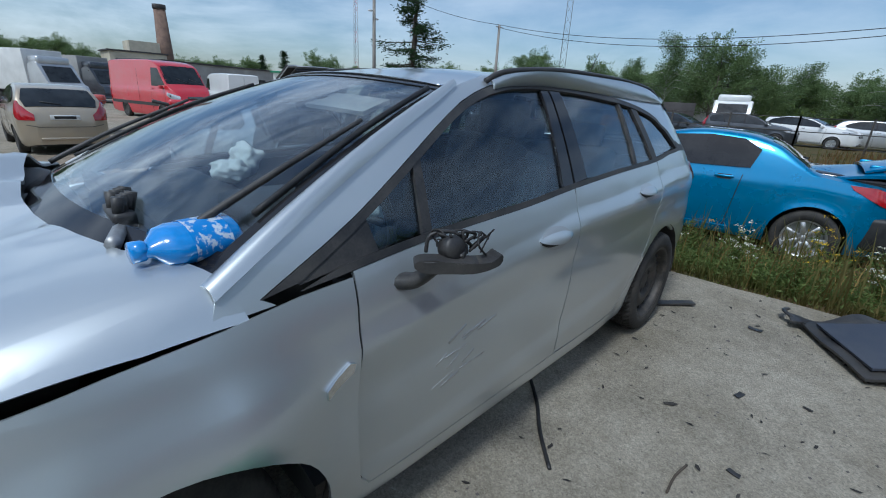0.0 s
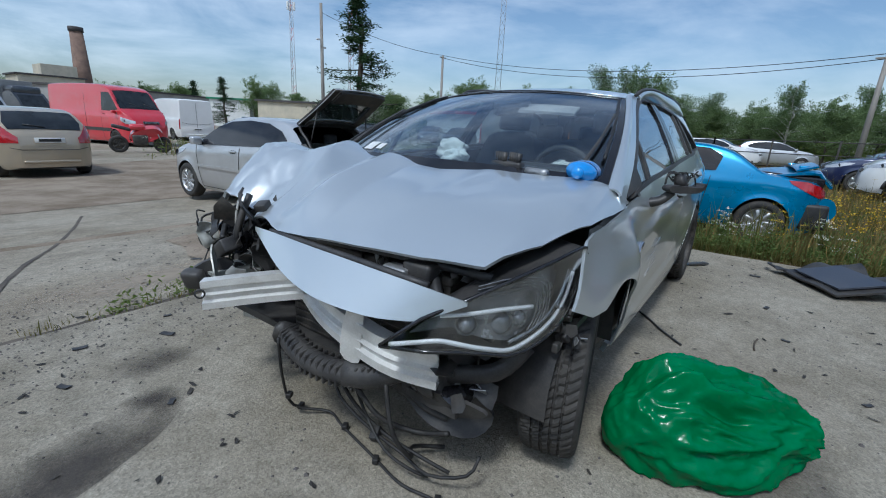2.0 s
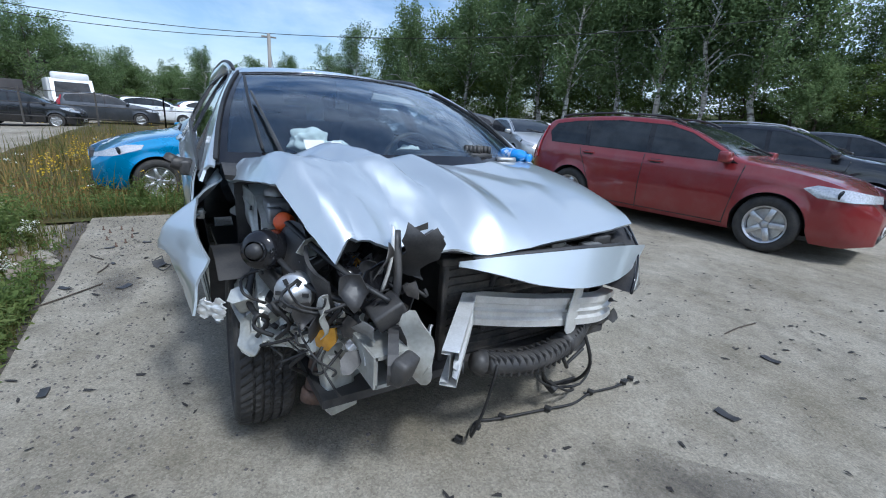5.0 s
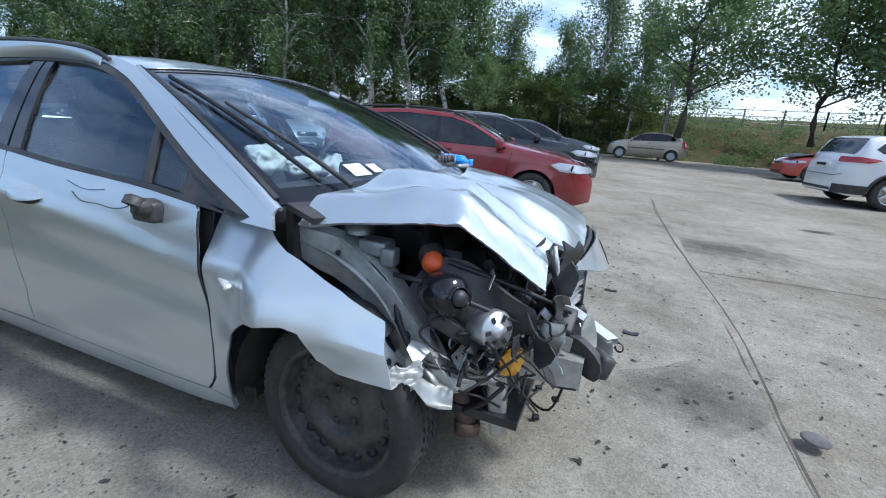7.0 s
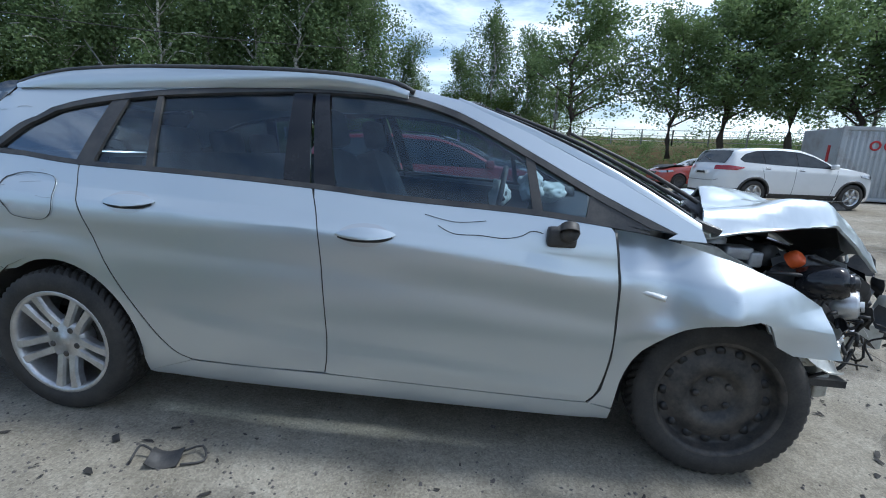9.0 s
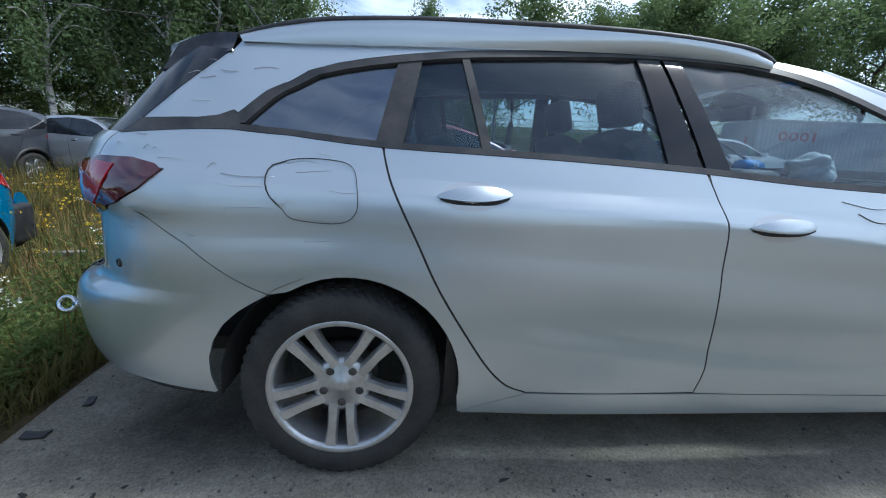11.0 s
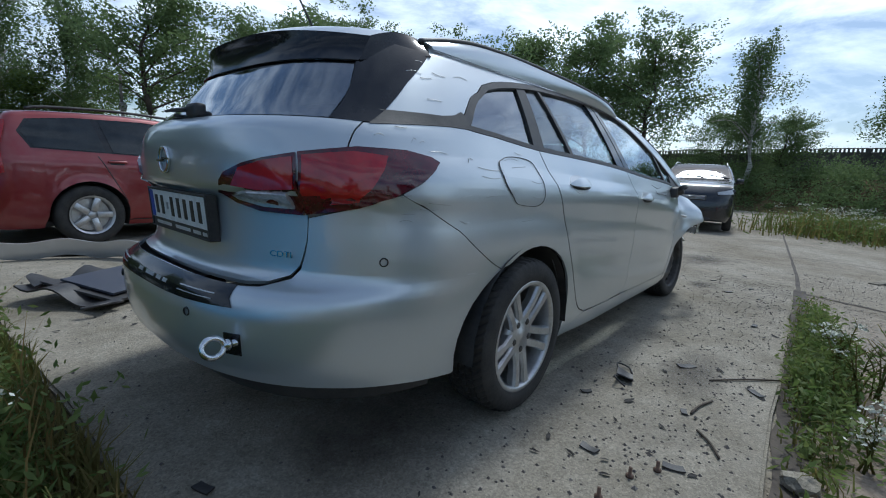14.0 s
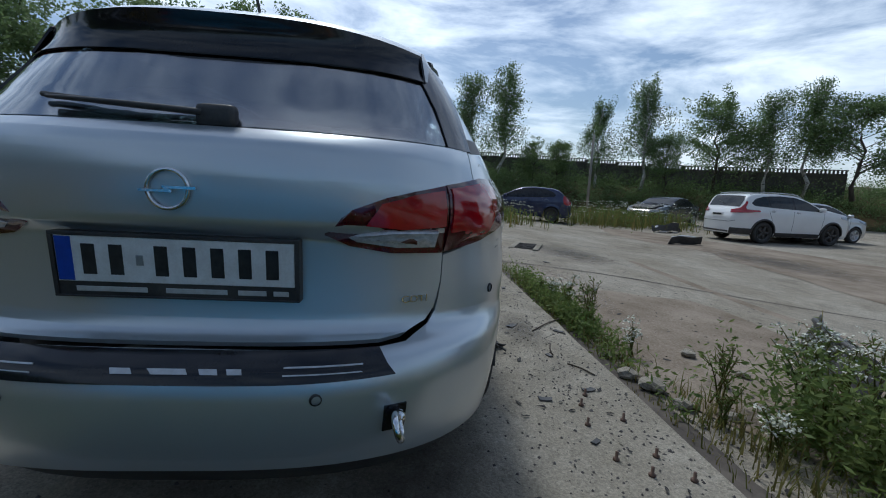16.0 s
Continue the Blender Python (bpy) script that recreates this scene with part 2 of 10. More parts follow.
def concrete_mat(name, light, dark, big, speck=140.0):
    """Worn concrete: broad stains, middling blotches, grit and pits."""
    m = bpy.data.materials.new(name)
    m.use_nodes = True
    n, l = m.node_tree.nodes, m.node_tree.links
    b = n["Principled BSDF"]
    b.inputs["Roughness"].default_value, b.inputs["Specular IOR Level"].default_value = 0.9, 0.2
    tc = n.new("ShaderNodeTexCoord")

    def tex(scale, detail, rough=0.6):
        t = n.new("ShaderNodeTexNoise")
        t.inputs["Scale"].default_value, t.inputs["Detail"].default_value, t.inputs["Roughness"].default_value = scale, detail, rough
        l.new(tc.outputs["Object"], t.inputs["Vector"])
        return t.outputs["Fac"]

    def ramp(src, a, b_, lo, hi):
        r = n.new("ShaderNodeMapRange")
        r.inputs["From Min"].default_value, r.inputs["From Max"].default_value = a, b_
        r.inputs["To Min"].default_value, r.inputs["To Max"].default_value = lo, hi
        l.new(src, r.inputs["Value"])
        return r.outputs["Result"]

    def mul(a, b_):
        q = n.new("ShaderNodeMath")
        q.operation = "MULTIPLY"
        l.new(a, q.inputs[0])
        l.new(b_, q.inputs[1])
        return q.outputs[0]

    c = n.new("ShaderNodeMix")
    c.data_type = "RGBA"
    c.inputs["A"].default_value, c.inputs["B"].default_value = (*light, 1), (*dark, 1)
    l.new(ramp(tex(big, 9, 0.68), 0.40, 0.66, 0, 1), c.inputs["Factor"])
    vo = n.new("ShaderNodeTexVoronoi")
    vo.inputs["Scale"].default_value = speck
    l.new(tc.outputs["Object"], vo.inputs["Vector"])
    grit = ramp(vo.outputs["Color"], 0.0, 1.0, 0.74, 1.26)
    fac = mul(mul(mul(ramp(tex(9, 7, 0.7), 0.3, 0.7, 0.82, 1.15), ramp(tex(2.3, 5, 0.6), 0.52, 0.68, 1.0, 0.80)), grit), mul(ramp(tex(55, 5, 0.75), 0.28, 0.72, 0.76, 1.22), ramp(tex(26, 4, .7), 0.60, 0.72, 1.0, 0.62)))
    v = n.new("ShaderNodeVectorMath")
    v.operation = "SCALE"
    l.new(c.outputs["Result"], v.inputs[0])
    l.new(fac, v.inputs["Scale"])
    l.new(v.outputs["Vector"], b.inputs["Base Color"])
    bp = n.new("ShaderNodeBump")
    bp.inputs["Strength"].default_value, bp.inputs["Distance"].default_value = 0.55, 0.012
    l.new(fac, bp.inputs["Height"])
    l.new(bp.outputs["Normal"], b.inputs["Normal"])
    return m


CONCRETE = concrete_mat("worn_concrete", (0.335, 0.304, 0.246), (0.205, 0.180, 0.134), 0.9, 150)
YARD = concrete_mat("dusty_yard_concrete", (0.345, 0.310, 0.250), (0.222, 0.190, 0.140), 0.5, 120)
SAND = mat("sandy_soil", (0.30, 0.25, 0.195), (0.16, 0.125, 0.09), rough=0.95, scale=1.6, fine=60, bump=0.8, mix=(0.35, 0.7), fine_amount=0.6, spec=0.1)
SOIL = mat("weedy_soil", (0.125, 0.085, 0.045), (0.055, 0.065, 0.025), rough=0.97, scale=2.0, fine=40, bump=0.9, fine_amount=0.5, spec=0.1)
CRACK = mat("dirt_in_joint", (0.12, 0.10, 0.08), (0.06, 0.05, 0.042), rough=0.97, scale=6, fine=80, bump=0.5)
OIL = mat("oil_stain", (0.13, 0.115, 0.10), (0.20, 0.18, 0.16), rough=0.75, scale=2.5, fine=110, bump=0.3, fine_amount=0.5)
GRASS = leafy("grass_blades", (0.078, 0.112, 0.026), (0.22, 0.180, 0.065), rough=0.75, scale=0.9, fine=30, bump=0.0, mix=(0.3, 0.9), island=0.35, spec=0.2)
LEAF_DARK = leafy("dark_leaves", (0.120, 0.182, 0.070), (0.20, 0.27, 0.112), rough=0.6, scale=0.6, fine=12, bump=0.0, mix=(0.3, 1.0), island=0.4, spec=0.25)
LEAF_BIRCH = leafy("birch_leaves", (0.105, 0.165, 0.065), (0.185, 0.25, 0.11), rough=0.6, scale=0.6, fine=12, bump=0.0, mix=(0.3, 1.0), island=0.4, spec=0.25)
LEAF_WEED = leafy("weed_leaves", (0.090, 0.155, 0.038), (0.20, 0.245, 0.075), rough=0.6, scale=1.2, fine=12, bump=0.0, mix=(0.3, 1.0), island=0.5, spec=0.25)
LEAF_BRIGHT = leafy("bright_leaves", (0.11, 0.17, 0.045), (0.17, 0.22, 0.06), rough=0.6, scale=0.6, fine=12, bump=0.0, mix=(0.3, 1.0), island=0.4, spec=0.25)
NEEDLES = leafy("spruce_needles", (0.022, 0.048, 0.022), (0.045, 0.08, 0.032), rough=0.7, scale=0.8, fine=12, bump=0.0, mix=(0.3, 1.0), island=0.4, spec=0.2)
BARK = mat("bark", (0.10, 0.08, 0.06), (0.05, 0.04, 0.032), rough=0.95, scale=4, fine=40, bump=0.7, stretch=(1, 1, 0.3))
BIRCH_BARK = mat("birch_bark", (0.52, 0.50, 0.46), (0.08, 0.07, 0.06), rough=0.85, scale=3.5, fine=30, bump=0.4, mix=(0.48, 0.66), stretch=(1, 1, 2.4))
WHITE_FLOWER = mat("white_umbels", (0.72, 0.72, 0.64), (0.55, 0.56, 0.42), rough=0.9, scale=20, bump=0.0)
YELLOW_FLOWER = mat("yellow_flowers", (0.62, 0.43, 0.02), (0.5, 0.33, 0.02), rough=0.9, scale=20, bump=0.0)
BLUE_FLOWER = mat("blue_chicory_flowers", (0.12, 0.15, 0.62), (0.18, 0.2, 0.55), rough=0.9, scale=20, bump=0.0)
CONTAINER = mat("pale_grey_container_steel", (0.42, 0.44, 0.45), (0.30, 0.28, 0.26), rough=0.6, scale=1.2, fine=30, bump=0.1, mix=(0.5, 0.75))
RED_SIGN = mat("red_sign_paint", (0.5, 0.03, 0.03), (0.38, 0.03, 0.03), rough=0.5)
GALV = mat("galvanised_steel", (0.40, 0.41, 0.42), (0.28, 0.28, 0.28), rough=0.5, metal=0.7, scale=10)
FENCE_CONCRETE = mat("grey_fence_concrete", (0.16, 0.15, 0.14), (0.09, 0.085, 0.08), rough=0.9, scale=2, fine=40, bump=0.3)
PLASTER = mat("cream_plaster", (0.56, 0.50, 0.38), (0.42, 0.38, 0.3), rough=0.9, scale=0.6, fine=20, bump=0.1)
GREY_WALL = mat("grey_plaster", (0.36, 0.35, 0.33), (0.26, 0.25, 0.24), rough=0.9, scale=0.5, fine=15, bump=0.1)
BRICK_MAT = mat("chimney_brick", (0.23, 0.15, 0.11), (0.15, 0.10, 0.08), rough=0.9, scale=1.0, fine=10, bump=0.2)
ROOF_DARK = mat("dark_roofing", (0.07, 0.065, 0.065), (0.045, 0.04, 0.04), rough=0.85, scale=1)
GREEN_ROOF = mat("green_cladding", (0.02, 0.20, 0.10), (0.02, 0.15, 0.08), rough=0.6, scale=1)
WHITE_CLAD = mat("white_cladding", (0.70, 0.70, 0.68), (0.58, 0.58, 0.56), rough=0.6, scale=1)
TEAL_BLUE_LABEL = mat("blue_label_paper", (0.02, 0.22, 0.62), (0.55, 0.62, 0.72), rough=0.35, scale=38, fine=90, bump=0.0, mix=(0.5, 0.56))
FLUID = mat("blue_washer_fluid", (0.03, 0.28, 0.75), (0.02, 0.22, 0.6), rough=0.08, scale=8, bump=0.0, coat=1.0)
POLE_WOOD = mat("weathered_pole", (0.30, 0.28, 0.25), (0.20, 0.18, 0.16), rough=0.9, scale=6, fine=60, bump=0.4, stretch=(1, 1, 0.15))
PURPLE = paint("violet_paint", (0.05, 0.03, 0.42), rough=0.3)
ORANGE_PAINT = paint("orange_machine_paint", (0.62, 0.22, 0.02), rough=0.5)
CABLE = mat("black_cable", (0.012, 0.012, 0.013), (0.03, 0.028, 0.026), rough=0.6, scale=30)


# ---- mesh helpers ----
def mesh_object(name, bm, material, parent=None, label=""):
    me = bpy.data.meshes.new(name)
    bm.to_mesh(me)
    bm.free()
    for m in material if isinstance(material, (list, tuple)) else [material]:
        me.materials.append(m)
    ob = new(name, me)
    if parent is not None:
        ob.parent = parent
    if label:
        ob["label"] = label
    return ob


def part(name, bm, material, parent, label=""):
    return mesh_object(name, bm, material, parent, label)


def thing(name, label, category, m=None, group="", kind=""):
    ob = new(name)
    ob.empty_display_size = 0.2
    if m is not None:
        ob.matrix_basis = m
    return tagged(ob, label, category, group, kind)


def same(name, ob, parent, m=None, label=""):
    """One more object on the mesh of ob."""
    o = new(name, ob.data)
    o.parent = parent
    if m is not None:
        o.matrix_basis = m
    if label:
        o["label"] = label
    return o


def raw(verts, faces, smooth=False):
    bm = bmesh.new()
    vs = [bm.verts.new(v) for v in verts]
    for f in faces:
        try:
            fc = bm.faces.new([vs[i] for i in f])
            fc.smooth = smooth
        except ValueError:
            pass
    return bm


def join(*bms):
    """One bmesh of several."""
    out = bmesh.new()
    for b in bms:
        me = bpy.data.meshes.new("tmp")
        b.to_mesh(me)
        b.free()
        out.from_mesh(me)
        bpy.data.meshes.remove(me)
    return out


def moved(bm, m):
    bmesh.ops.transform(bm, matrix=m, verts=bm.verts)
    return bm


def box(size, at=(0, 0, 0), bevel=0.0, turn=(0, 0, 0), segments=2):
    bm = bmesh.new()
    bmesh.ops.create_cube(bm, size=1.0)
    bmesh.ops.scale(bm, vec=size, verts=bm.verts)
    if bevel:
        bmesh.ops.bevel(bm, geom=list(bm.edges), offset=bevel, segments=segments, affect="EDGES", profile=0.6)
        for f in bm.faces:
            f.smooth = True
    bmesh.ops.transform(bm, matrix=pose(*at, *turn), verts=bm.verts)
    return bm


def spline(points, n):
    """Catmull-Rom points along a few guides."""
    ps = [Vector(p) for p in points]
    if len(ps) < 3:
        return [ps[0].lerp(ps[-1], i / n) for i in range(n + 1)]
    out = []
    for i in range(len(ps) - 1):
        a, b, c, d = ps[max(i - 1, 0)], ps[i], ps[i + 1], ps[min(i + 2, len(ps) - 1)]
        k = max(1, round(n / (len(ps) - 1)))
        for j in range(k):
            t = j / k
            out.append(0.5 * ((2 * b) + (c - a) * t + (2 * a - 5 * b + 4 * c - d) * t * t + (3 * b - a - 3 * c + d) * t ** 3))
    out.append(ps[-1])
    return out


def tube(points, radius, sides=8, n=0, flat=1.0):
    """A tube along points; radius a number or one for each end (tapered)."""
    ps = spline(points, n) if n else [Vector(p) for p in points]
    r0, r1 = radius if isinstance(radius, (tuple, list)) else (radius, radius)
    verts, faces = [], []
    up = Vector((0, 0, 1))
    for i, p in enumerate(ps):
        d = (ps[min(i + 1, len(ps) - 1)] - ps[max(i - 1, 0)]).normalized()
        s = d.cross(up)
        if s.length < 0.05:
            s = d.cross(Vector((1, 0, 0)))
        s.normalize()
        t = s.cross(d)
        r = r0 + (r1 - r0) * i / max(len(ps) - 1, 1)
        for k in range(sides):
            a = 2 * math.pi * k / sides
            verts.append(p + s * (r * math.cos(a)) + t * (r * flat * math.sin(a)))
    for i in range(len(ps) - 1):
        for k in range(sides):
            faces.append((i * sides + k, i * sides + (k + 1) % sides, (i + 1) * sides + (k + 1) % sides, (i + 1) * sides + k))
    faces.append(tuple(range(sides))[::-1])
    faces.append(tuple((len(ps) - 1) * sides + k for k in range(sides)))
    bm = raw(verts, faces, True)
    bmesh.ops.recalc_face_normals(bm, faces=bm.faces)
    return bm


def lathe(profile, n=40, closed=False):
    """Turn (radius, y) points about the y axis."""
    verts, faces = [], []
    k = len(profile)
    for i in range(n):
        a = 2 * math.pi * i / n
        for r, y in profile:
            verts.append((r * math.cos(a), y, r * math.sin(a)))
    for i in range(n):
        j = (i + 1) % n
        for q in range(k if closed else k - 1):
            q2 = (q + 1) % k
            faces.append((i * k + q, i * k + q2, j * k + q2, j * k + q))
    bm = raw(verts, faces, True)
    bmesh.ops.remove_doubles(bm, verts=bm.verts, dist=1e-5)
    bmesh.ops.recalc_face_normals(bm, faces=bm.faces)
    return bm


def sheet(poly, fn, step=0.06, thick=0.01, flip=False, round_edge=0.0):
    """A plate with the outline poly (2D), bent by fn(a, b) -> point, with thickness."""
    bm = bmesh.new()
    vs = [bm.verts.new((a, b, 0)) for a, b in poly]
    turn = sum(poly[i - 1][0] * poly[i][1] - poly[i][0] * poly[i - 1][1] for i in range(len(poly)))
    for tri in tessellate_polygon([[Vector((a, b, 0)) for a, b in poly]]):
        a, b, c = (poly[i] for i in tri)
        area = (b[0] - a[0]) * (c[1] - a[1]) - (c[0] - a[0]) * (b[1] - a[1])
        if abs(area) > 1e-10:
            bm.faces.new([vs[i] for i in (tri if area * turn > 0 else tri[::-1])])
    for v in [v for v in bm.verts if not v.link_faces]:
        bm.verts.remove(v)
    for axis in (0, 1):
        lo, hi = min(p[axis] for p in poly), max(p[axis] for p in poly)
        n = int((hi - lo) / step) + 1
        for i in range(1, n):
            c = [0, 0, 0]
            c[axis] = lo + (hi - lo) * i / n
            no = [0, 0, 0]
            no[axis] = 1
            bmesh.ops.bisect_plane(bm, geom=bm.verts[:] + bm.edges[:] + bm.faces[:], dist=1e-5, plane_co=c, plane_no=no)
    for v in bm.verts:
        v.co = Vector(fn(v.co.x, v.co.y))
    if flip:
        bmesh.ops.reverse_faces(bm, faces=bm.faces)
    bm.normal_update()
    for fc in bm.faces:
        fc.smooth = True
    if thick:
        front = list(bm.verts)
        rim = [e for e in bm.edges if e.is_boundary]
        back = {v: bm.verts.new(v.co - v.normal * thick) for v in front}
        for fc in list(bm.faces):
            nf = bm.faces.new([back[v] for v in reversed(fc.verts)])
            nf.smooth = True
        for e in rim:
            fc = e.link_faces[0]
            a, b = e.verts
            for lp in fc.loops:
                if lp.edge == e:
                    a, b = lp.vert, lp.link_loop_next.vert
            try:
                bm.faces.new((b, a, back[a], back[b]))
            except ValueError:
                pass
            e.smooth = False
    return bm


def curve_poly(points, n=6, closed=True):
    """A rounded 2D outline through a few guides."""
    ps = [Vector((p[0], p[1], 0)) for p in points]
    out = []
    k = len(ps)
    for i in range(k):
        a, b, c, d = ps[(i - 1) % k], ps[i], ps[(i + 1) % k], ps[(i + 2) % k]
        for j in range(n):
            t = j / n
            q = 0.5 * ((2 * b) + (c - a) * t + (2 * a - 5 * b + 4 * c - d) * t * t + (3 * b - a - 3 * c + d) * t ** 3)
            out.append((q.x, q.y))
    return out


def open_curve(points, n=6):
    return [(p.x, p.y) for p in spline([(a, b, 0) for a, b in points], n * (len(points) - 1))]


def strip_along(points, width, fn, thick=0.006, n=0):
    """A narrow band (2D centre line, full width) bent by fn."""
    ps = open_curve(points, n) if n else points
    left, right = [], []
    for i, p in enumerate(ps):
        q, r = ps[max(i - 1, 0)], ps[min(i + 1, len(ps) - 1)]
        dx, dy = r[0] - q[0], r[1] - q[1]
        m = math.hypot(dx, dy) or 1
        left.append((p[0] - dy / m * width / 2, p[1] + dx / m * width / 2))
        right.append((p[0] + dy / m * width / 2, p[1] - dx / m * width / 2))
    verts, faces = [], []
    for a, b in zip(left, right):
        verts += [Vector(fn(*a)), Vector(fn(*b))]
    for i in range(len(ps) - 1):
        faces.append((2 * i, 2 * i + 1, 2 * i + 3, 2 * i + 2))
    bm = raw(verts, faces, True)
    bm.normal_update()
    bmesh.ops.solidify(bm, geom=bm.faces[:], thickness=thick)
    bmesh.ops.recalc_face_normals(bm, faces=bm.faces)
    return bm


def smooth(a, b, t):
    t = min(max((t - a) / (b - a), 0.0), 1.0)
    return t * t * (3 - 2 * t)


def interp(t, pts):
    """A smooth curve without overshoot through (t, value) points."""
    xs = [p[0] for p in pts]
    ys = [p[1] for p in pts]
    if t <= xs[0]:
        return ys[0]
    if t >= xs[-1]:
        return ys[-1]
    i = 0
    while t > xs[i + 1]:
        i += 1

    def slope(k):
        return (ys[k + 1] - ys[k]) / (xs[k + 1] - xs[k])

    def tangent(k):
        if k == 0:
            return slope(0)
        if k == len(xs) - 1:
            return slope(k - 1)
        a, b = slope(k - 1), slope(k)
        return 0.0 if a * b <= 0 else 2 * a * b / (a + b)

    h = xs[i + 1] - xs[i]
    u = (t - xs[i]) / h
    return ys[i] * (1 + 2 * u) * (1 - u) ** 2 + ys[i + 1] * u * u * (3 - 2 * u) + h * u * (1 - u) * (tangent(i) * (1 - u) - tangent(i + 1) * u)


# ---- ground ----
def ground_z(x, y):
    """Height of the yard: level at the slab, falling gently to -y and behind, rising to +y far off."""
    z = -0.03
    z -= 0.30 * smooth(2.0, 7.5, -y)
    z -= 0.13 * smooth(-2.6, -3.6, x) * smooth(9.0, 2.0, y) * smooth(-6.0, -1.0, y)
    z += 0.14 * smooth(5.0, 14.0, y)
    return z


def terrain(x0, x1, y0, y1, step, lift, rough_amp=0.0, rough_scale=1.0, hole=None):
    nx, ny = max(2, int((x1 - x0) / step)), max(2, int((y1 - y0) / step))
    verts, faces = [], []
    for i in range(nx + 1):
        for j in range(ny + 1):
            x, y = x0 + (x1 - x0) * i / nx, y0 + (y1 - y0) * j / ny
            verts.append((x, y, ground_z(x, y) + lift + rough_amp * noise.noise((x * rough_scale, y * rough_scale, 3.1))))
    for i in range(nx):
        for j in range(ny):
            a = i * (ny + 1) + j
            faces.append((a, a + ny + 1, a + ny + 2, a + 1))
    return raw(verts, faces, True)


def graded(lo, hi, near, ratio=1.25):
    """Steps that grow away from the middle."""
    out, s, p = [0.0], near, 0.0
    while p < hi:
        p = min(p + s, hi)
        out.append(p)
        s *= ratio if p > 14 else 1.0
    s, p = near, 0.0
    while p > lo:
        p = max(p - s, lo)
        out.insert(0, p)
        s *= ratio if p < -14 else 1.0
    return out


gx, gy = graded(-900, 900, 0.8), graded(-900, 900, 0.8)
gv = [(x, y, ground_z(x, y) - 0.012) for x in gx for y in gy]
gf = [(i * len(gy) + j, (i + 1) * len(gy) + j, (i + 1) * len(gy) + j + 1, i * len(gy) + j + 1) for i in range(len(gx) - 1) for j in range(len(gy) - 1)]
ground = mesh_object("ground", raw(gv, gf, True), YARD)
tagged(ground, "dusty grey concrete and sand yard ground", "ground", kind="structure")


def slab(name, poly, top, thick, material, label, bevel=0.012):
    bm = bmesh.new()
    f = bm.faces.new([bm.verts.new((x, y, top)) for x, y in poly])
    r = bmesh.ops.extrude_face_region(bm, geom=[f])
    bmesh.ops.translate(bm, vec=(0, 0, -thick), verts=[v for v in r["geom"] if isinstance(v, bmesh.types.BMVert)])
    bmesh.ops.recalc_face_normals(bm, faces=bm.faces)
    edges = [e for e in bm.edges if all(abs(v.co.z - top) < 1e-4 for v in e.verts)]
    bmesh.ops.bevel(bm, geom=edges, offset=bevel, segments=2, affect="EDGES")
    return tagged(mesh_object(name, bm, material), label, "pavement", kind="structure")


def wavy(points, amp, n=8, seed=1.0):
    out = []
    for i, (x, y) in enumerate(points):
        x2, y2 = points[(i + 1) % len(points)]
        for k in range(n):
            t = k / n
            px, py = x + (x2 - x) * t, y + (y2 - y) * t
            out.append((px + amp * noise.noise((px * 2.3, py * 2.3, seed)), py + amp * noise.noise((px * 2.3, py * 2.3, seed + 9))))
    return out


def edge_x(y):
    """The slab's rear edge above the field."""
    return interp(y, [(-4.2, -2.46), (-1.7, -2.53), (.5, -2.60), (1.9, -2.70), (6.2, -3.42), (22, -3.7)])


# the plate under the car, its rear edge standing over the weeds and its side edge along the joint
slab("pavement", wavy([(-2.53, -1.71), (3.0, -1.68), (2.98, 6.2), (-3.42, 6.2), (-2.70, 1.9), (-2.60, .5)], 0.025, 14), 0.0, 0.16, CONCRETE, "worn concrete slab with stains and chipped edges")

# ---- the damaged silver estate car ----
HALF = [(0.16, .80), (0.22, .852), (0.30, .872), (0.45, .893), (0.62, .908), (0.76, .912), (0.86, .905), (0.91, .893), (0.97, .868), (1.02, .845), (1.08, .815), (1.20, .748), (1.32, .672), (1.38, .628), (1.42, .585), (1.45, .53)]
TAPER = [(-2.4, .90), (-1.5, .955), (-1.0, .985), (-0.4, 1.0), (0.6, 1.0), (1.0, .99), (1.4, .985), (1.8, .95), (2.1, .88)]
REAR = [(0.20, -2.28), (0.30, -2.37), (0.40, -2.41), (0.52, -2.42), (0.575, -2.40), (0.60, -2.36), (0.625, -2.30), (0.66, -2.285), (0.75, -2.28), (0.852, -2.286), (0.872, -2.326), (0.98, -2.335), (1.06, -2.315), (1.12, -2.24), (1.25, -2.13), (1.38, -2.02), (1.45, -1.95)]
XC, EXPO = -1.5, 2.9
SHOULDER = [(-1.9, .985), (-1.4, .952), (-.94, .925), (-.2, .893), (0, .872), (.5, .82), (.92, .760)]


def half(x, z):
    d = z - interp(x, SHOULDER)
    crease = 0.013 * max(0.0, 1 - (d / 0.055 if d > 0 else -d / 0.15)) * smooth(1.0, .88, x) - 0.006 * math.exp(-((d + .12) / .07) ** 2)
    ledge = z - .43 + (.085 if x > -.14 else .14) * (x + .14)
    crease += 0.010 * smooth(.05, -.04, ledge) * smooth(-1.0, -.6, x) * smooth(.96, .80, x) - .003
    flare = 0.005 * max(0.0, 1 - abs(math.hypot(x + 1.331, z - 0.33) - 0.40) / 0.09) + 0.006 * max(0.0, 1 - abs(math.hypot(x - 1.36, z - 0.33) - 0.40) / 0.09)
    return (interp(z, HALF) + crease + flare) * interp(x, TAPER)


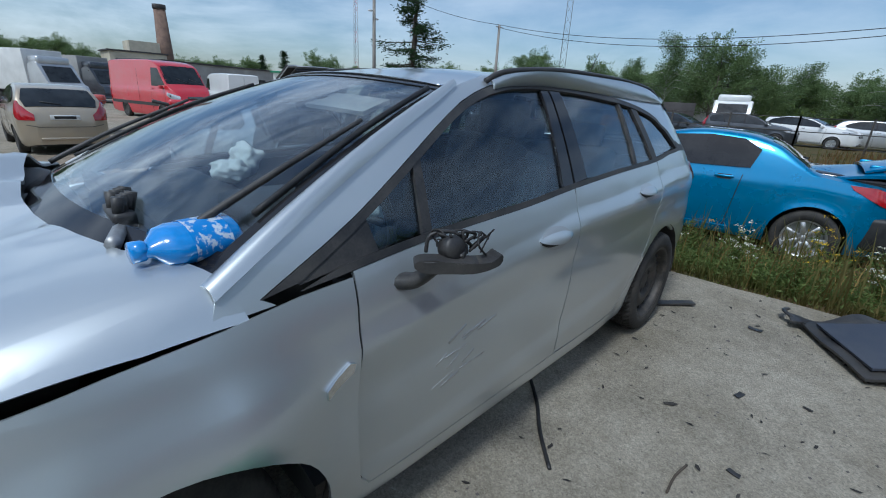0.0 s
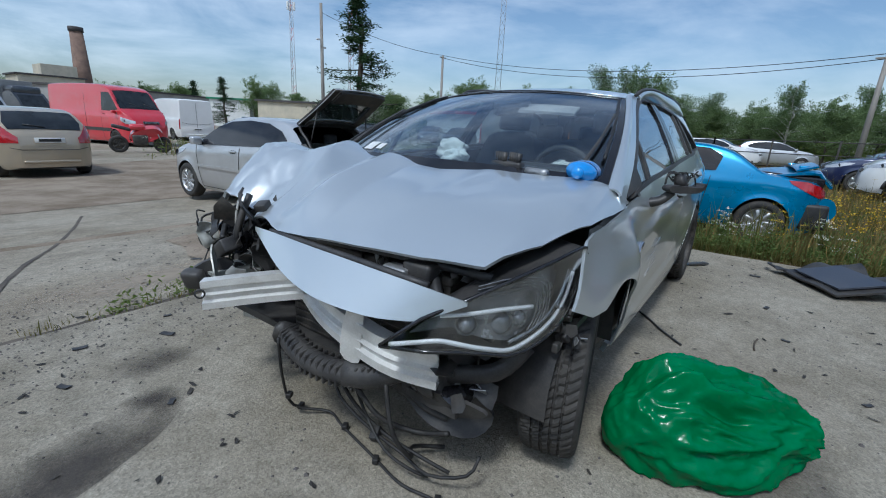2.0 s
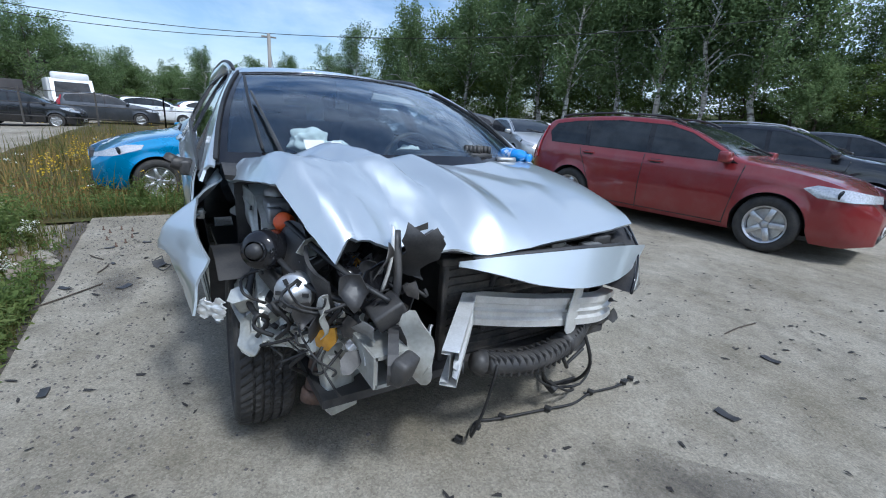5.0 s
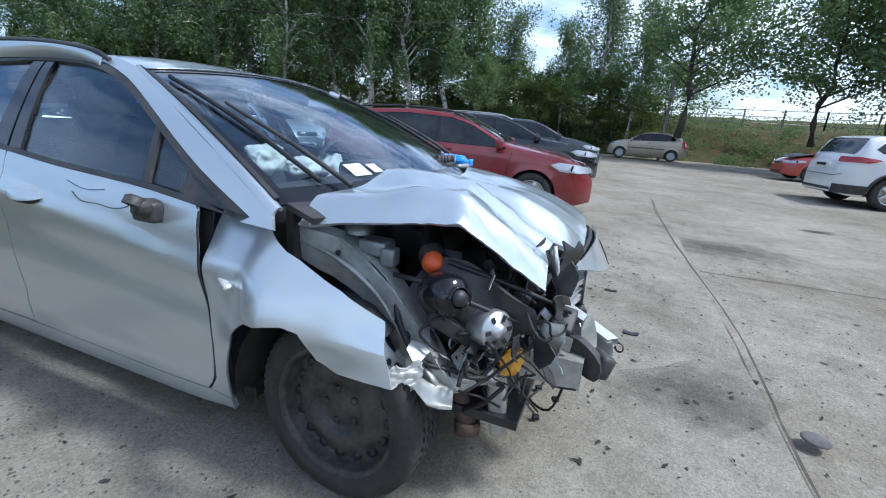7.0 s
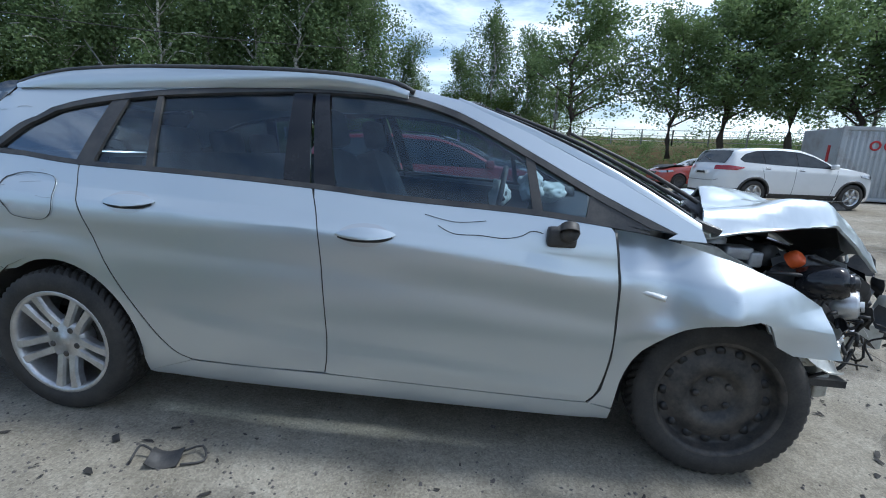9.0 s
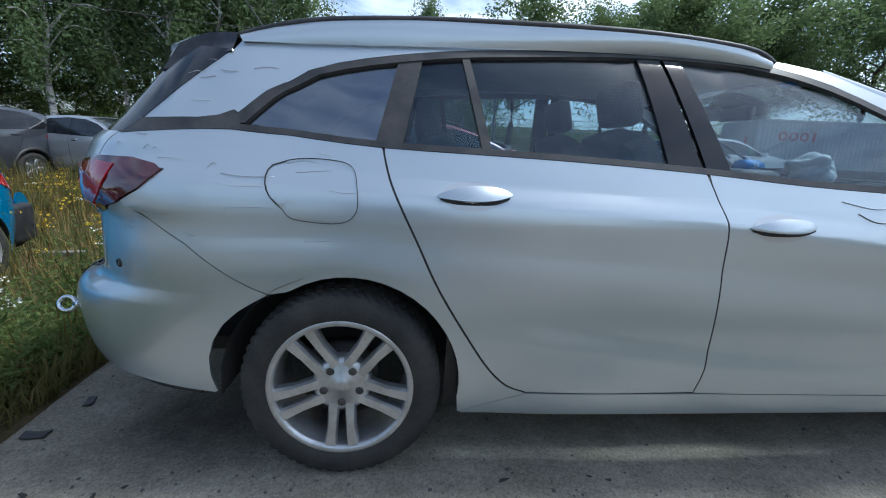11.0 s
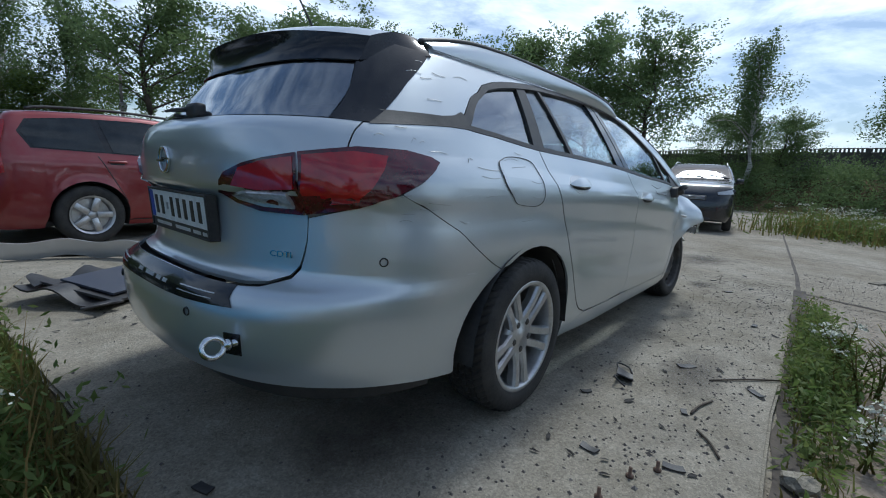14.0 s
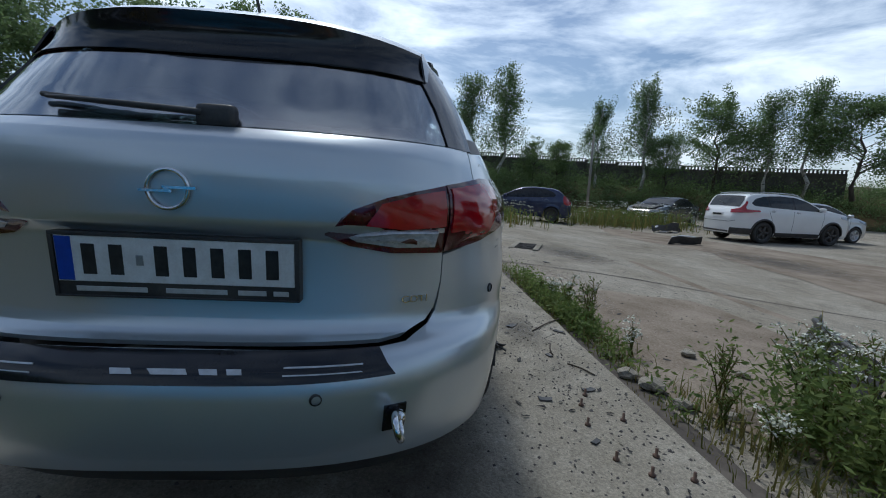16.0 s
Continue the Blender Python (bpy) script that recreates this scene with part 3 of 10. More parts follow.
def skin(u, z, s=-1, off=0.0):
    """A point of the body's side and tail. u runs back along the side to 1.5, then round the corner to 3.0 at the middle of the tail."""
    if u <= 1.5:
        return (-u, s * (half(-u, z) + off), z)
    phi = (u - 1.5) / 1.5 * math.pi / 2
    e = 2 / EXPO
    c, sn = math.cos(phi), max(math.sin(phi), 0.0)
    sg = 1 if c >= 0 else -1
    xr = interp(z, REAR)
    return (XC - (XC - xr + off) * sn ** e, s * sg * (half(XC, z) + off) * abs(c) ** e, z)


silver_car = thing("estate_car", "silver estate car with crushed front corner and missing bumper", "car")


def skin_sheet(poly, fn, step=0.06, thick=0.01, flip=False):
    """A plate on the body whose thickness goes inwards."""
    turn = sum(poly[i - 1][0] * poly[i][1] - poly[i][0] * poly[i - 1][1] for i in range(len(poly)))
    return sheet(list(reversed(poly)) if turn > 0 else poly, fn, step, thick, flip)


def side_panel(name, poly, material, s, thick=0.012, off=0.0, step=0.022, label="", parent=None):
    bm = skin_sheet(poly, lambda u, z: skin(u, z, s, off), step, thick, flip=(s > 0))
    return part(name, bm, material, parent or silver_car, label)


# outlines along the side as (u, z)
BELT = [(-1.0, .942), (-.88, .957), (-.6, .985), (-.1, 1.009), (.2, 1.032), (.65, 1.055), (.9, 1.063), (1.2, 1.072), (1.6, 1.108)]
TOP = [(-1.09, .94), (-.86, 1.045), (-.61, 1.178), (-.45, 1.262), (-.285, 1.338), (-.1, 1.390), (.08, 1.413), (.3, 1.418), (.9, 1.388), (1.13, 1.362), (1.43, 1.300), (1.54, 1.22), (1.62, 1.13)]


def belt(u):
    return interp(u, BELT)


def top(u):
    return interp(u, TOP)


def along(f, a, b, n, dz=0.0):
    return [(a + (b - a) * i / n, f(a + (b - a) * i / n) + dz) for i in range(n + 1)]


B_SEAM = [(.212, 1.028), (.18, .93), (.166, .87), (.158, .755), (.148, .565), (.145, .40), (.16, .31)]
R_EDGE = [(1.212, 1.066), (1.195, 1.0), (1.172, .942), (1.104, .802), (1.033, .655), (.925, .479), (.86, .385), (.80, .328), (.735, .304)]
F_EDGE = [(-.857, .290), (-.895, .345), (-.918, .48), (-.92, .60), (-.905, .795), (-.885, .94)]
G = 0.0025
for s in (-1, 1):
    if s > 0:
        F_EDGE = [(-.835, .290), (-.868, .345), (-.885, .48), (-.888, .60), (-.880, .795), (-.872, .94)]
    door_f = side_panel("front_door", [(a - G, b) for a, b in reversed(open_curve(B_SEAM, 3))] [:0] + [(.16 - G, .306)] + along(lambda u: .303 - .012 * (.16 - u), .155, -.85, 6)[1:] + [(a + G, b) for a, b in open_curve(F_EDGE, 3)] + along(belt, -.87, .205, 10, -0.002) + [(a - G, b) for a, b in open_curve(B_SEAM, 3)][1:-1], SILVER, s)
    door_r = side_panel("rear_door", [(a + G, b) for a, b in reversed(open_curve(B_SEAM, 3))][:-1] + along(belt, .216, 1.208, 8, -0.002) + [(a - G, b + G) for a, b in open_curve(R_EDGE, 3)][1:] + [(.45, .304)], SILVER, s)
    # sill
    side_panel("sill", [(.955, .215), (.735, .298), (.16, .300), (-.86, .286), (-.955, .262), (-.95, .212), (0, .208), (.93, .205)], SILVER, s, thick=0.02)
    # quarter panel with the arch
    arch = [(1.305 + .348 * math.cos(radians(a)), .33 + .362 * math.sin(radians(a))) for a in range(188, 53, -8)]
    quarter = [(.735, .300), (.955, .217)] + [p for p in arch if p[1] > .235] + [(1.515, .629), (1.719, .777), (1.955, .888), (1.86, .925), (1.765, .987), (1.86, 1.0), (2.06, 1.0), (2.148, .995), (2.118, 1.045), (2.085, 1.086), (1.85, 1.098), (1.68, 1.105)] + along(belt, 1.6, 1.216, 4, -0.002) + [(a + G, b - G) for a, b in open_curve(R_EDGE, 3)][1:-1]
    side_panel("quarter_panel", quarter, SILVER, s, step=0.022)
    # dark rubber down in the joints
    for seam in (B_SEAM, F_EDGE, R_EDGE, [(1.513, .622), (1.719, .776), (1.957, .887)]):
        bm = strip_along(open_curve(seam, 4), 0.012, lambda u, z: skin(u, z, s, -0.0035), 0.002)
        part("door_seal", bm, SEAL, silver_car)
    # roof side and rear pillar above the glass
    upper = along(top, -1.09, 1.54, 30, 0.010) + [(1.60, 1.16), (1.725, 1.137), (1.9, 1.134), (2.05, 1.135), (1.90, 1.235), (1.723, 1.36), (1.70, 1.415), (1.0, 1.434), (.3, 1.442), (-.1, 1.432), (-.3, 1.388), (-.6, 1.258), (-.9, 1.112), (-1.17, .965), (-1.185, .926), (-1.06, .932)]
    side_panel("roof_side", upper, SILVER, s, step=0.05)
    # black trim round the side glass
    side_panel("window_trim", [(-1.0, .945)] + along(belt, -.9, 1.6, 26, 0.0) + [(1.68, 1.107), (2.06, 1.086), (2.05, 1.133), (1.90, 1.136), (1.725, 1.140), (1.66, 1.148), (1.615, 1.166), (1.585, 1.150), (1.585, 1.124)] + along(lambda u: belt(u) + .018, 1.55, -.9, 26), BLACK_PLASTIC, s, thick=0.015, off=0.002, label="matt black window trim")
    rim_top = [(-1.09, .948)] + along(top, -.9, 1.54, 30, 0.008) + [(1.60, 1.155), (1.61, 1.125), (1.575, 1.128)] + along(lambda u: top(u) - .016, 1.50, -.84, 30) + [(-1.0, .962)]
    side_panel("window_trim", rim_top, BLACK_PLASTIC, s, thick=0.015, off=0.001)
    # pillars between the panes
    for pil in ([(.228, 1.05), (.335, 1.06), (.378, 1.402), (.302, 1.415)], [(.132, 1.045), (.212, 1.048), (.288, 1.414), (.232, 1.412)], [(.885, 1.08), (.915, 1.08), (.972, 1.37), (.948, 1.372)], [(1.155, 1.085), (1.235, 1.09), (1.175, 1.345), (1.10, 1.35)], [(-.60, 1.0), (-.635, 1.0), (-.60, 1.17), (-.565, 1.19)], [(-.785, .985), (-1.0, .955), (-1.02, .97), (-.80, 1.065)]):
        side_panel("pillar_cover", pil, GLOSS_BLACK if pil[0][0] in (.228, .132) else BLACK_PLASTIC, s, thick=0.012, off=-0.003)
    # panes
    panes = ([(.14, 1.045), (.225, 1.40)] + along(top, .15, -.565, 8, -0.012) + [(-.61, 1.0)] + along(belt, -.55, .1, 5, 0.012), [(-.63, 1.0), (-.59, 1.165), (-.79, 1.062), (-.79, .985)], [(.335, 1.06), (.378, 1.40)] + along(top, .45, .95, 4, -0.012) + [(.89, 1.075)] + along(belt, .8, .4, 3, 0.012), [(.91, 1.078), (.965, 1.37)] + along(top, 1.0, 1.11, 2, -0.012) + [(1.17, 1.085), (1.0, 1.07)], [(1.225, 1.09), (1.165, 1.345)] + along(top, 1.25, 1.56, 6, -0.014) + [(1.57, 1.125), (1.4, 1.1)])
    for k, pn in enumerate(panes):
        bm = skin_sheet(pn, lambda u, z: skin(u, z, s, -0.014), 0.15, 0.003, flip=(s > 0))
        bmesh.ops.recalc_face_normals(bm, faces=bm.faces)
        part("window", bm, GLASS_REAR if k == 4 else GLASS_SIDE, silver_car)
    # door pulls
    for u0, z0 in ((-.01, .885), (.94, .948)):
        grip_bm = skin_sheet(curve_poly([(u0 - .112, z0 + .004), (u0 - .06, z0 + .024), (u0 + .03, z0 + .025), (u0 + .112, z0 - .004), (u0 + .05, z0 - .014), (u0 - .05, z0 - .012)], 5), lambda u, z: skin(u, z, s, .003 + .030 * max(0, 1 - ((u - u0) / .115) ** 2) - 9 * (z - z0 - .004) ** 2), 0.02, 0.012, flip=(s > 0))
        bmesh.ops.recalc_face_normals(grip_bm, faces=grip_bm.faces)
        h = part("door_handle", grip_bm, SILVER, door_f if u0 < .5 else door_r, "silver bar handle")
        cup = skin_sheet(curve_poly([(u0 - .095, z0), (u0 - .04, z0 + .034), (u0 + .05, z0 + .032), (u0 + .10, z0), (u0 + .05, z0 - .042), (u0 - .04, z0 - .040)], 4), lambda u, z: skin(u, z, s, 0.0012), 0.05, 0.004, flip=(s > 0))
        # seal-coloured strip painting the shade below the grip, over the flush recess
        part("handle_gap", strip_along(open_curve([(u0 - .10, z0 - .004), (u0 - .05, z0 - .020), (u0 + .05, z0 - .022), (u0 + .10, z0 - .010)], 5), 0.012, lambda u, z: skin(u, z, s, 0.0030), 0.002), SEAL, door_f if u0 < .5 else door_r)
        part("handle_recess", cup, SILVER_BG, door_f if u0 < .5 else door_r)
    # dark inner shell, so that nothing shines through the joints
    side_panel("inner_shell", [(-.94, .20), (1.0, .20), (1.0, .5), (1.15, .68), (1.5, .70), (1.9, .86), (2.6, .86), (2.6, 1.05), (1.6, 1.07), (.2, 1.0), (-.9, .93)], BLACK_PLASTIC, s, thick=0.004, off=-0.05, step=0.2)
    # roof rail
    RAIL = [(-.12, .60, 1.412), (0.0, .608, 1.452), (.4, .598, 1.484), (1.0, .583, 1.486), (1.38, .578, 1.468), (1.56, .570, 1.442), (1.70, .556, 1.408)]
    rail = [(-u, s * y, z) for u, y, z in RAIL]

    def under_rail(u, b):
        p = Vector(skin(u, interp(u, [(-.12, 1.385), (0, 1.405), (.3, 1.42), (.9, 1.405), (1.3, 1.39), (1.55, 1.385), (1.70, 1.382)]), s, .002))
        q = Vector((-u, s * interp(u, [(r[0], r[1]) for r in RAIL]), interp(u, [(r[0], r[2]) for r in RAIL]) - .006))
        return p.lerp(q, b) + Vector((0, s * .008 * math.sin(math.pi * b), 0))

    part("roof_moulding", sheet([(-.10, 0), (1.69, 0), (1.69, 1), (-.10, 1)], under_rail, 0.06, 0.008, flip=(s > 0)), SILVER, silver_car)
    part("roof_rail", tube(rail, 0.011, 8, 30), BLACK_PLASTIC, silver_car, "black roof rail")

# roof
ROOF_EDGE = [(-2.0, 1.378), (-1.7, 1.414), (-0.5, 1.44), (-0.05, 1.430), (0.16, 1.408), (0.32, 1.380)]


def roof_at(x, y):
    ze = interp(x, ROOF_EDGE)
    w = half(x, ze) - 0.004
    q = max(-1, min(1, y / 0.60))
    return (x, q * w, ze + 0.042 * (1 - abs(q) ** 2.3))


part("roof", sheet([(.30, -.60)] + [(.30 + .085 * math.cos(math.pi / 2 * q / 10), .06 * q) for q in range(-9, 10)] + [(.30, .60), (-1.70, .60), (-1.80, .54), (-1.88, .40), (-1.93, .2), (-1.95, 0), (-1.93, -.2), (-1.88, -.40), (-1.80, -.54), (-1.70, -.60)], roof_at, 0.09, 0.012), SILVER, silver_car)
part("roof_seam", strip_along([(.315, -.57), (.37, -.3), (.392, 0), (.37, .3), (.315, .57)], 0.012, lambda x, y: Vector(roof_at(x, y)) + Vector((0, 0, 0.001)), 0.003, 5), CHROME, silver_car, "bright edge above the windscreen")
part("aerial", tube([(-1.72, 0, 1.46), (-1.90, 0, 1.72)], (0.006, 0.002), 6), BLACK_PLASTIC, silver_car, "thin black aerial")


# windscreen
def screen_at(a, b):
    """a: -1..1 across, b: 0..1 from the bottom up."""
    lo = Vector((1.37 - 0.21 * abs(a) ** 2.2, a * 0.812, 0.985 + 0.02 * (1 - a * a)))
    hi = Vector((0.385 - 0.085 * a * a, a * 0.602, 1.418 - 0.038 * a * a))
    p = lo.lerp(hi, b)
    p.y *= 1 + 0.03 * math.sin(math.pi * min(max(b, 0), 1))
    return p + Vector((0.35, 0, 1)).normalized() * (0.035 * 4 * b * (1 - b))


def unit_panel(name, poly, fn, material, step=0.12, thick=0.004, label="", parent=None, flip=False):
    bm = sheet(poly, fn, step, thick)
    if not flip:
        bmesh.ops.recalc_face_normals(bm, faces=bm.faces)
    return part(name, bm, material, parent or silver_car, label)


EDGE = [(0, -1.17, .965), (.33, -.90, 1.112), (.66, -.60, 1.258), (.90, -.38, 1.352), (1, -.30, 1.388)]
for s in (-1, 1):
    def pillar_at(q, b):
        """From the outer edge of the pillar (q 0) to the screen (q 1)."""
        u, z = interp(b, [(e[0], e[1]) for e in EDGE]), interp(b, [(e[0], e[2]) for e in EDGE])
        p0, p1 = Vector(skin(u, z, s, 0.0)), screen_at(s * 1.0, b) + Vector((0, 0, .004))
        return p0.lerp(p1, q) + Vector((0, 0, .012 * math.sin(math.pi * q)))

    bm = sheet([(0, -.02), (1, -.02), (1, 1), (0, 1)], pillar_at, 0.12, 0.01)
    bmesh.ops.recalc_face_normals(bm, faces=bm.faces)
    part("windscreen_pillar", bm, SILVER, silver_car)
unit_panel("windscreen", [(-.985, 0), (.985, 0), (.985, 1), (-.985, 1)], screen_at, GLASS, 0.09, 0.004)
for a0, a1, b0, b1 in ((-1, -.955, 0, 1), (.955, 1, 0, 1), (-.96, .96, .955, .995), (-.96, .96, 0, .075)):
    unit_panel("windscreen_border", [(a0, b0), (a1, b0), (a1, b1), (a0, b1)], lambda a, b: screen_at(a, b) + Vector((0.0, 0, 0.003)), GLOSS_BLACK, 0.1, 0.006)
for s in (-1, 1):
    unit_panel("windscreen_seal", [(s * .99, 0.02), (s * 1.008, 0.02), (s * 1.008, 1), (s * .99, 1)], lambda a, b: screen_at(a, b) + Vector((0.0, 0, 0.005)), SEAL, 0.1, 0.01)
unit_panel("sticker", [(-.60, .10), (-.50, .10), (-.50, .17), (-.60, .17)], lambda a, b: screen_at(a, b) + Vector((0, 0, 0.004)), PLATE, 0.05, 0.002, "white and green windscreen sticker")
unit_panel("sticker", [(-.47, .11), (-.41, .11), (-.41, .16), (-.47, .16)], lambda a, b: screen_at(a, b) + Vector((0, 0, 0.004)), PLATE, 0.05, 0.002)
unit_panel("sensor_housing", curve_poly([(-.12, .97), (-.16, .85), (0, .76), (.16, .85), (.12, .97)], 4), lambda a, b: screen_at(a, b) - Vector((0.02, 0, 0.02)), BLACK_PLASTIC, 0.1, 0.03)
# cowl below the screen
part("cowl", sheet([(-1, 0), (1, 0), (1, 1), (-1, 1)], lambda a, b: Vector((1.375 - 0.215 * abs(a) ** 2.2 + 0.10 * b, a * 0.79, 0.975 - 0.035 * b)), 0.15, 0.02), BLACK_PLASTIC, silver_car, "black plastic cowl panel")


def wiper(points_arm, blade):
    w = part("wiper", tube(points_arm, (0.010, 0.006), 6, 12), BLACK_PLASTIC, silver_car, "black windscreen wiper")
    part("wiper_blade", tube(blade, 0.007, 6, 12, 1.3), SEAL, w)


LIFT = Vector((.008, 0, .022))
for pts_arm, pts_blade in (([(-.72, .02), (-.77, .25), (-.85, .56)], [(-.80, .08), (-.86, .5), (-.925, .86)]), ([(.86, .06), (.90, .30), (.935, .58)], [(.945, .18), (.945, .56), (.94, .92)])):
    wiper([screen_at(a, b) + LIFT * 1.4 for a, b in pts_arm], [screen_at(a, b) + LIFT * .6 for a, b in pts_blade])

# ---- tail ----
rear_arch = [(1.305 + .348 * math.cos(radians(a)), .33 + .362 * math.sin(radians(a))) for a in range(52, -15, -10)]
hb = [(1.517, .6265), (1.721, .7745), (1.957, .8855), (1.99, .878), (2.18, .843), (2.388, .808), (2.40, .74), (2.422, .66), (2.45, .63), (2.53, .606), (2.62, .602), (3.0, .604)]
lower = [(3.0, .335), (2.6, .33), (2.2, .316), (1.9, .296), (1.66, .274)] + [p for p in reversed(rear_arch) if p[1] > .27 and p[0] > 1.52]
left_half = hb + lower
mirror_u = [(6 - u, z) for u, z in reversed(hb[:-1])] + []
bump_poly = hb + mirror_u + [(6 - u, z) for u, z in reversed(lower[1:])] + lower
bumper = part("rear_bumper", skin_sheet(bump_poly, lambda u, z: skin(u, z, -1, 0.0), 0.05, 0.012), SILVER, silver_car)
part("bumper_valance", skin_sheet([(1.75, .24), (4.25, .24), (4.25, .345), (1.75, .345)], lambda u, z: skin(u, z, -1, -0.03), 0.12, 0.012), BLACK_PLASTIC, silver_car, "black lower bumper edge")
part("sill_guard", skin_sheet([(2.56, .553), (2.62, .604), (3.38, .604), (3.44, .553), (3.2, .549), (2.8, .549)], lambda u, z: skin(u, z, -1, 0.005), 0.03, 0.008), GLOSS_BLACK, bumper, "glossy black protective strip with pale marks")
for u0, u1 in ((2.66, 2.84), (3.16, 3.34)):
    for z0 in (.566, .580):
        part("guard_line", skin_sheet([(u0, z0), (u1, z0), (u1, z0 + .0025), (u0, z0 + .0025)], lambda u, z: skin(u, z, -1, 0.0068), 0.05, 0.002), WHITE_INK, bumper)
for u0 in (2.91, 2.945, 2.98, 3.015):
    part("guard_mark", skin_sheet([(u0, .570), (u0 + .022, .570), (u0 + .025, .580), (u0 + .003, .580)], lambda u, z: skin(u, z, -1, 0.0068), 0.03, 0.002), WHITE_INK, bumper)
for u0, z0 in ((2.765, .512), (3.235, .512), (2.07, .69), (3.93, .69)):
    c = Vector(skin(u0, z0, -1, 0))
    nrm = (Vector(skin(u0, z0, -1, 0.01)) - c).normalized()
    ring = lathe([(.010, .004), (.013, .003), (.0145, -.002), (.010, -.003)], 20)
    part("parking_sensor", moved(ring, Matrix.Translation(c) @ nrm.to_track_quat("Y", "Z").to_matrix().to_4x4()), SEAL, bumper)
# tow eye and its open hatch
part("hatch", skin_sheet([(2.512, .412), (2.585, .412), (2.585, .478), (2.512, .478)], lambda u, z: skin(u, z, -1, 0.003), 0.04, 0.004), GLOSS_BLACK, bumper, "open dark tow hole")
ring_pts = [(-2.402 + .029 * math.cos(a), -.505 + .008 * math.sin(a), .452 + .025 * math.sin(a)) for a in [2 * math.pi * k / 24 for k in range(25)]]
eye = part("tow_eye", join(tube(ring_pts, 0.0085, 10), tube([(-2.25, -.505, .452), (-2.376, -.505, .452)], 0.011, 10), tube([(-2.356, -.505, .452), (-2.368, -.505, .452)], 0.016, 12)), CHROME, silver_car, "screwed-in steel tow eye")
# tailgate
gate_r = [(3.0, .612), (2.62, .612), (2.535, .618), (2.462, .64), (2.43, .67), (2.405, .74), (2.392, .812), (2.39, .9), (2.30, .985), (2.155, .995), (2.125, 1.045), (2.092, 1.091), (3.0, 1.094)]
gate_poly = gate_r + [(6 - u, z) for u, z in reversed(gate_r[1:-1])]
gate = part("tailgate", skin_sheet(gate_poly, lambda u, z: skin(u, z, -1, 0.0), 0.022, 0.012), SILVER, silver_car)
rg = [(3.0, 1.098), (2.25, 1.096), (2.215, 1.2), (2.22, 1.322), (3.0, 1.326)]
rear_glass = part("rear_window", skin_sheet(rg + [(6 - u, z) for u, z in reversed(rg[1:-1])], lambda u, z: skin(u, z, -1, -0.004), 0.08, 0.004), GLASS_REAR, gate)
for f in (lambda u: u, lambda u: 6 - u):
    pil = [(f(2.245), 1.094), (f(2.06), 1.090), (f(1.90), 1.235), (f(1.727), 1.358), (f(2.0), 1.372), (f(2.215), 1.362), (f(2.21), 1.2)]
    bm = skin_sheet(pil, lambda u, z: skin(u, z, -1, 0.002), 0.06, 0.012)
    bmesh.ops.recalc_face_normals(bm, faces=bm.faces)
    part("rear_pillar_cover", bm, GLOSS_BLACK, gate, "gloss black rear pillar cover")


def spoiler_at(a, b):
    """a: -1..1 across, b: 0..1 from the roof back to the lip, 1..2 from the lip in to the glass."""
    roof_end = Vector(roof_at(-1.91 + 0.21 * abs(a) ** 3, 0.585 * a)) + Vector((0, 0, 0.003))
    lip = Vector((-2.10 + .20 * abs(a) ** 3, .525 * a, 1.392 - .012 * a * a))
    inner = Vector(skin(3.0 + 0.80 * a, 1.296, -1, 0.008))
    if b <= 1:
        p = roof_end.lerp(lip, b)
        return p + Vector((0, 0, 0.016 * math.sin(math.pi * b)))
    p = lip.lerp(inner, b - 1)
    return p + Vector((0.012 * math.sin(math.pi * (b - 1)), 0, -0.004))


unit_panel("rear_spoiler", [(-1, 0), (1, 0), (1, 1), (-1, 1)], spoiler_at, SILVER, 0.08, 0.008, "silver roof spoiler", gate)
unit_panel("spoiler_underside", [(-1, 1.0), (1, 1.0), (1, 2), (-1, 2)], spoiler_at, GLOSS_BLACK, 0.08, 0.006, "black spoiler underside", gate)
for s in (-1, 1):
    def cheek_at(a, b, s=s):
        hi_, lo_ = spoiler_at(s, a), Vector(skin(3 + s * 1.275, 1.352, -1, .004)).lerp(spoiler_at(s, 2), a)
        return hi_.lerp(lo_, b) + Vector((0, s * .004, 0))

    unit_panel("spoiler_cheek", [(0, 0), (1, 0), (1, 1), (0, 1)], cheek_at, GLOSS_BLACK, 0.1, 0.006, "gloss black spoiler side", gate)
# rear wiper
part("rear_wiper", join(tube([skin(2.985, 1.122, -1, .034), skin(3.06, 1.132, -1, .032), skin(3.26, 1.142, -1, .026)], (0.014, 0.008), 8, 10, .6), tube([skin(2.99, 1.124, -1, .014), skin(3.1, 1.135, -1, .015), skin(3.31, 1.15, -1, .013)], 0.007, 6, 10), moved(box((.04, .085, .05), bevel=.014), Matrix.Translation(skin(2.97, 1.118, -1, .018)))), BLACK_PLASTIC, gate, "black rear wiper")
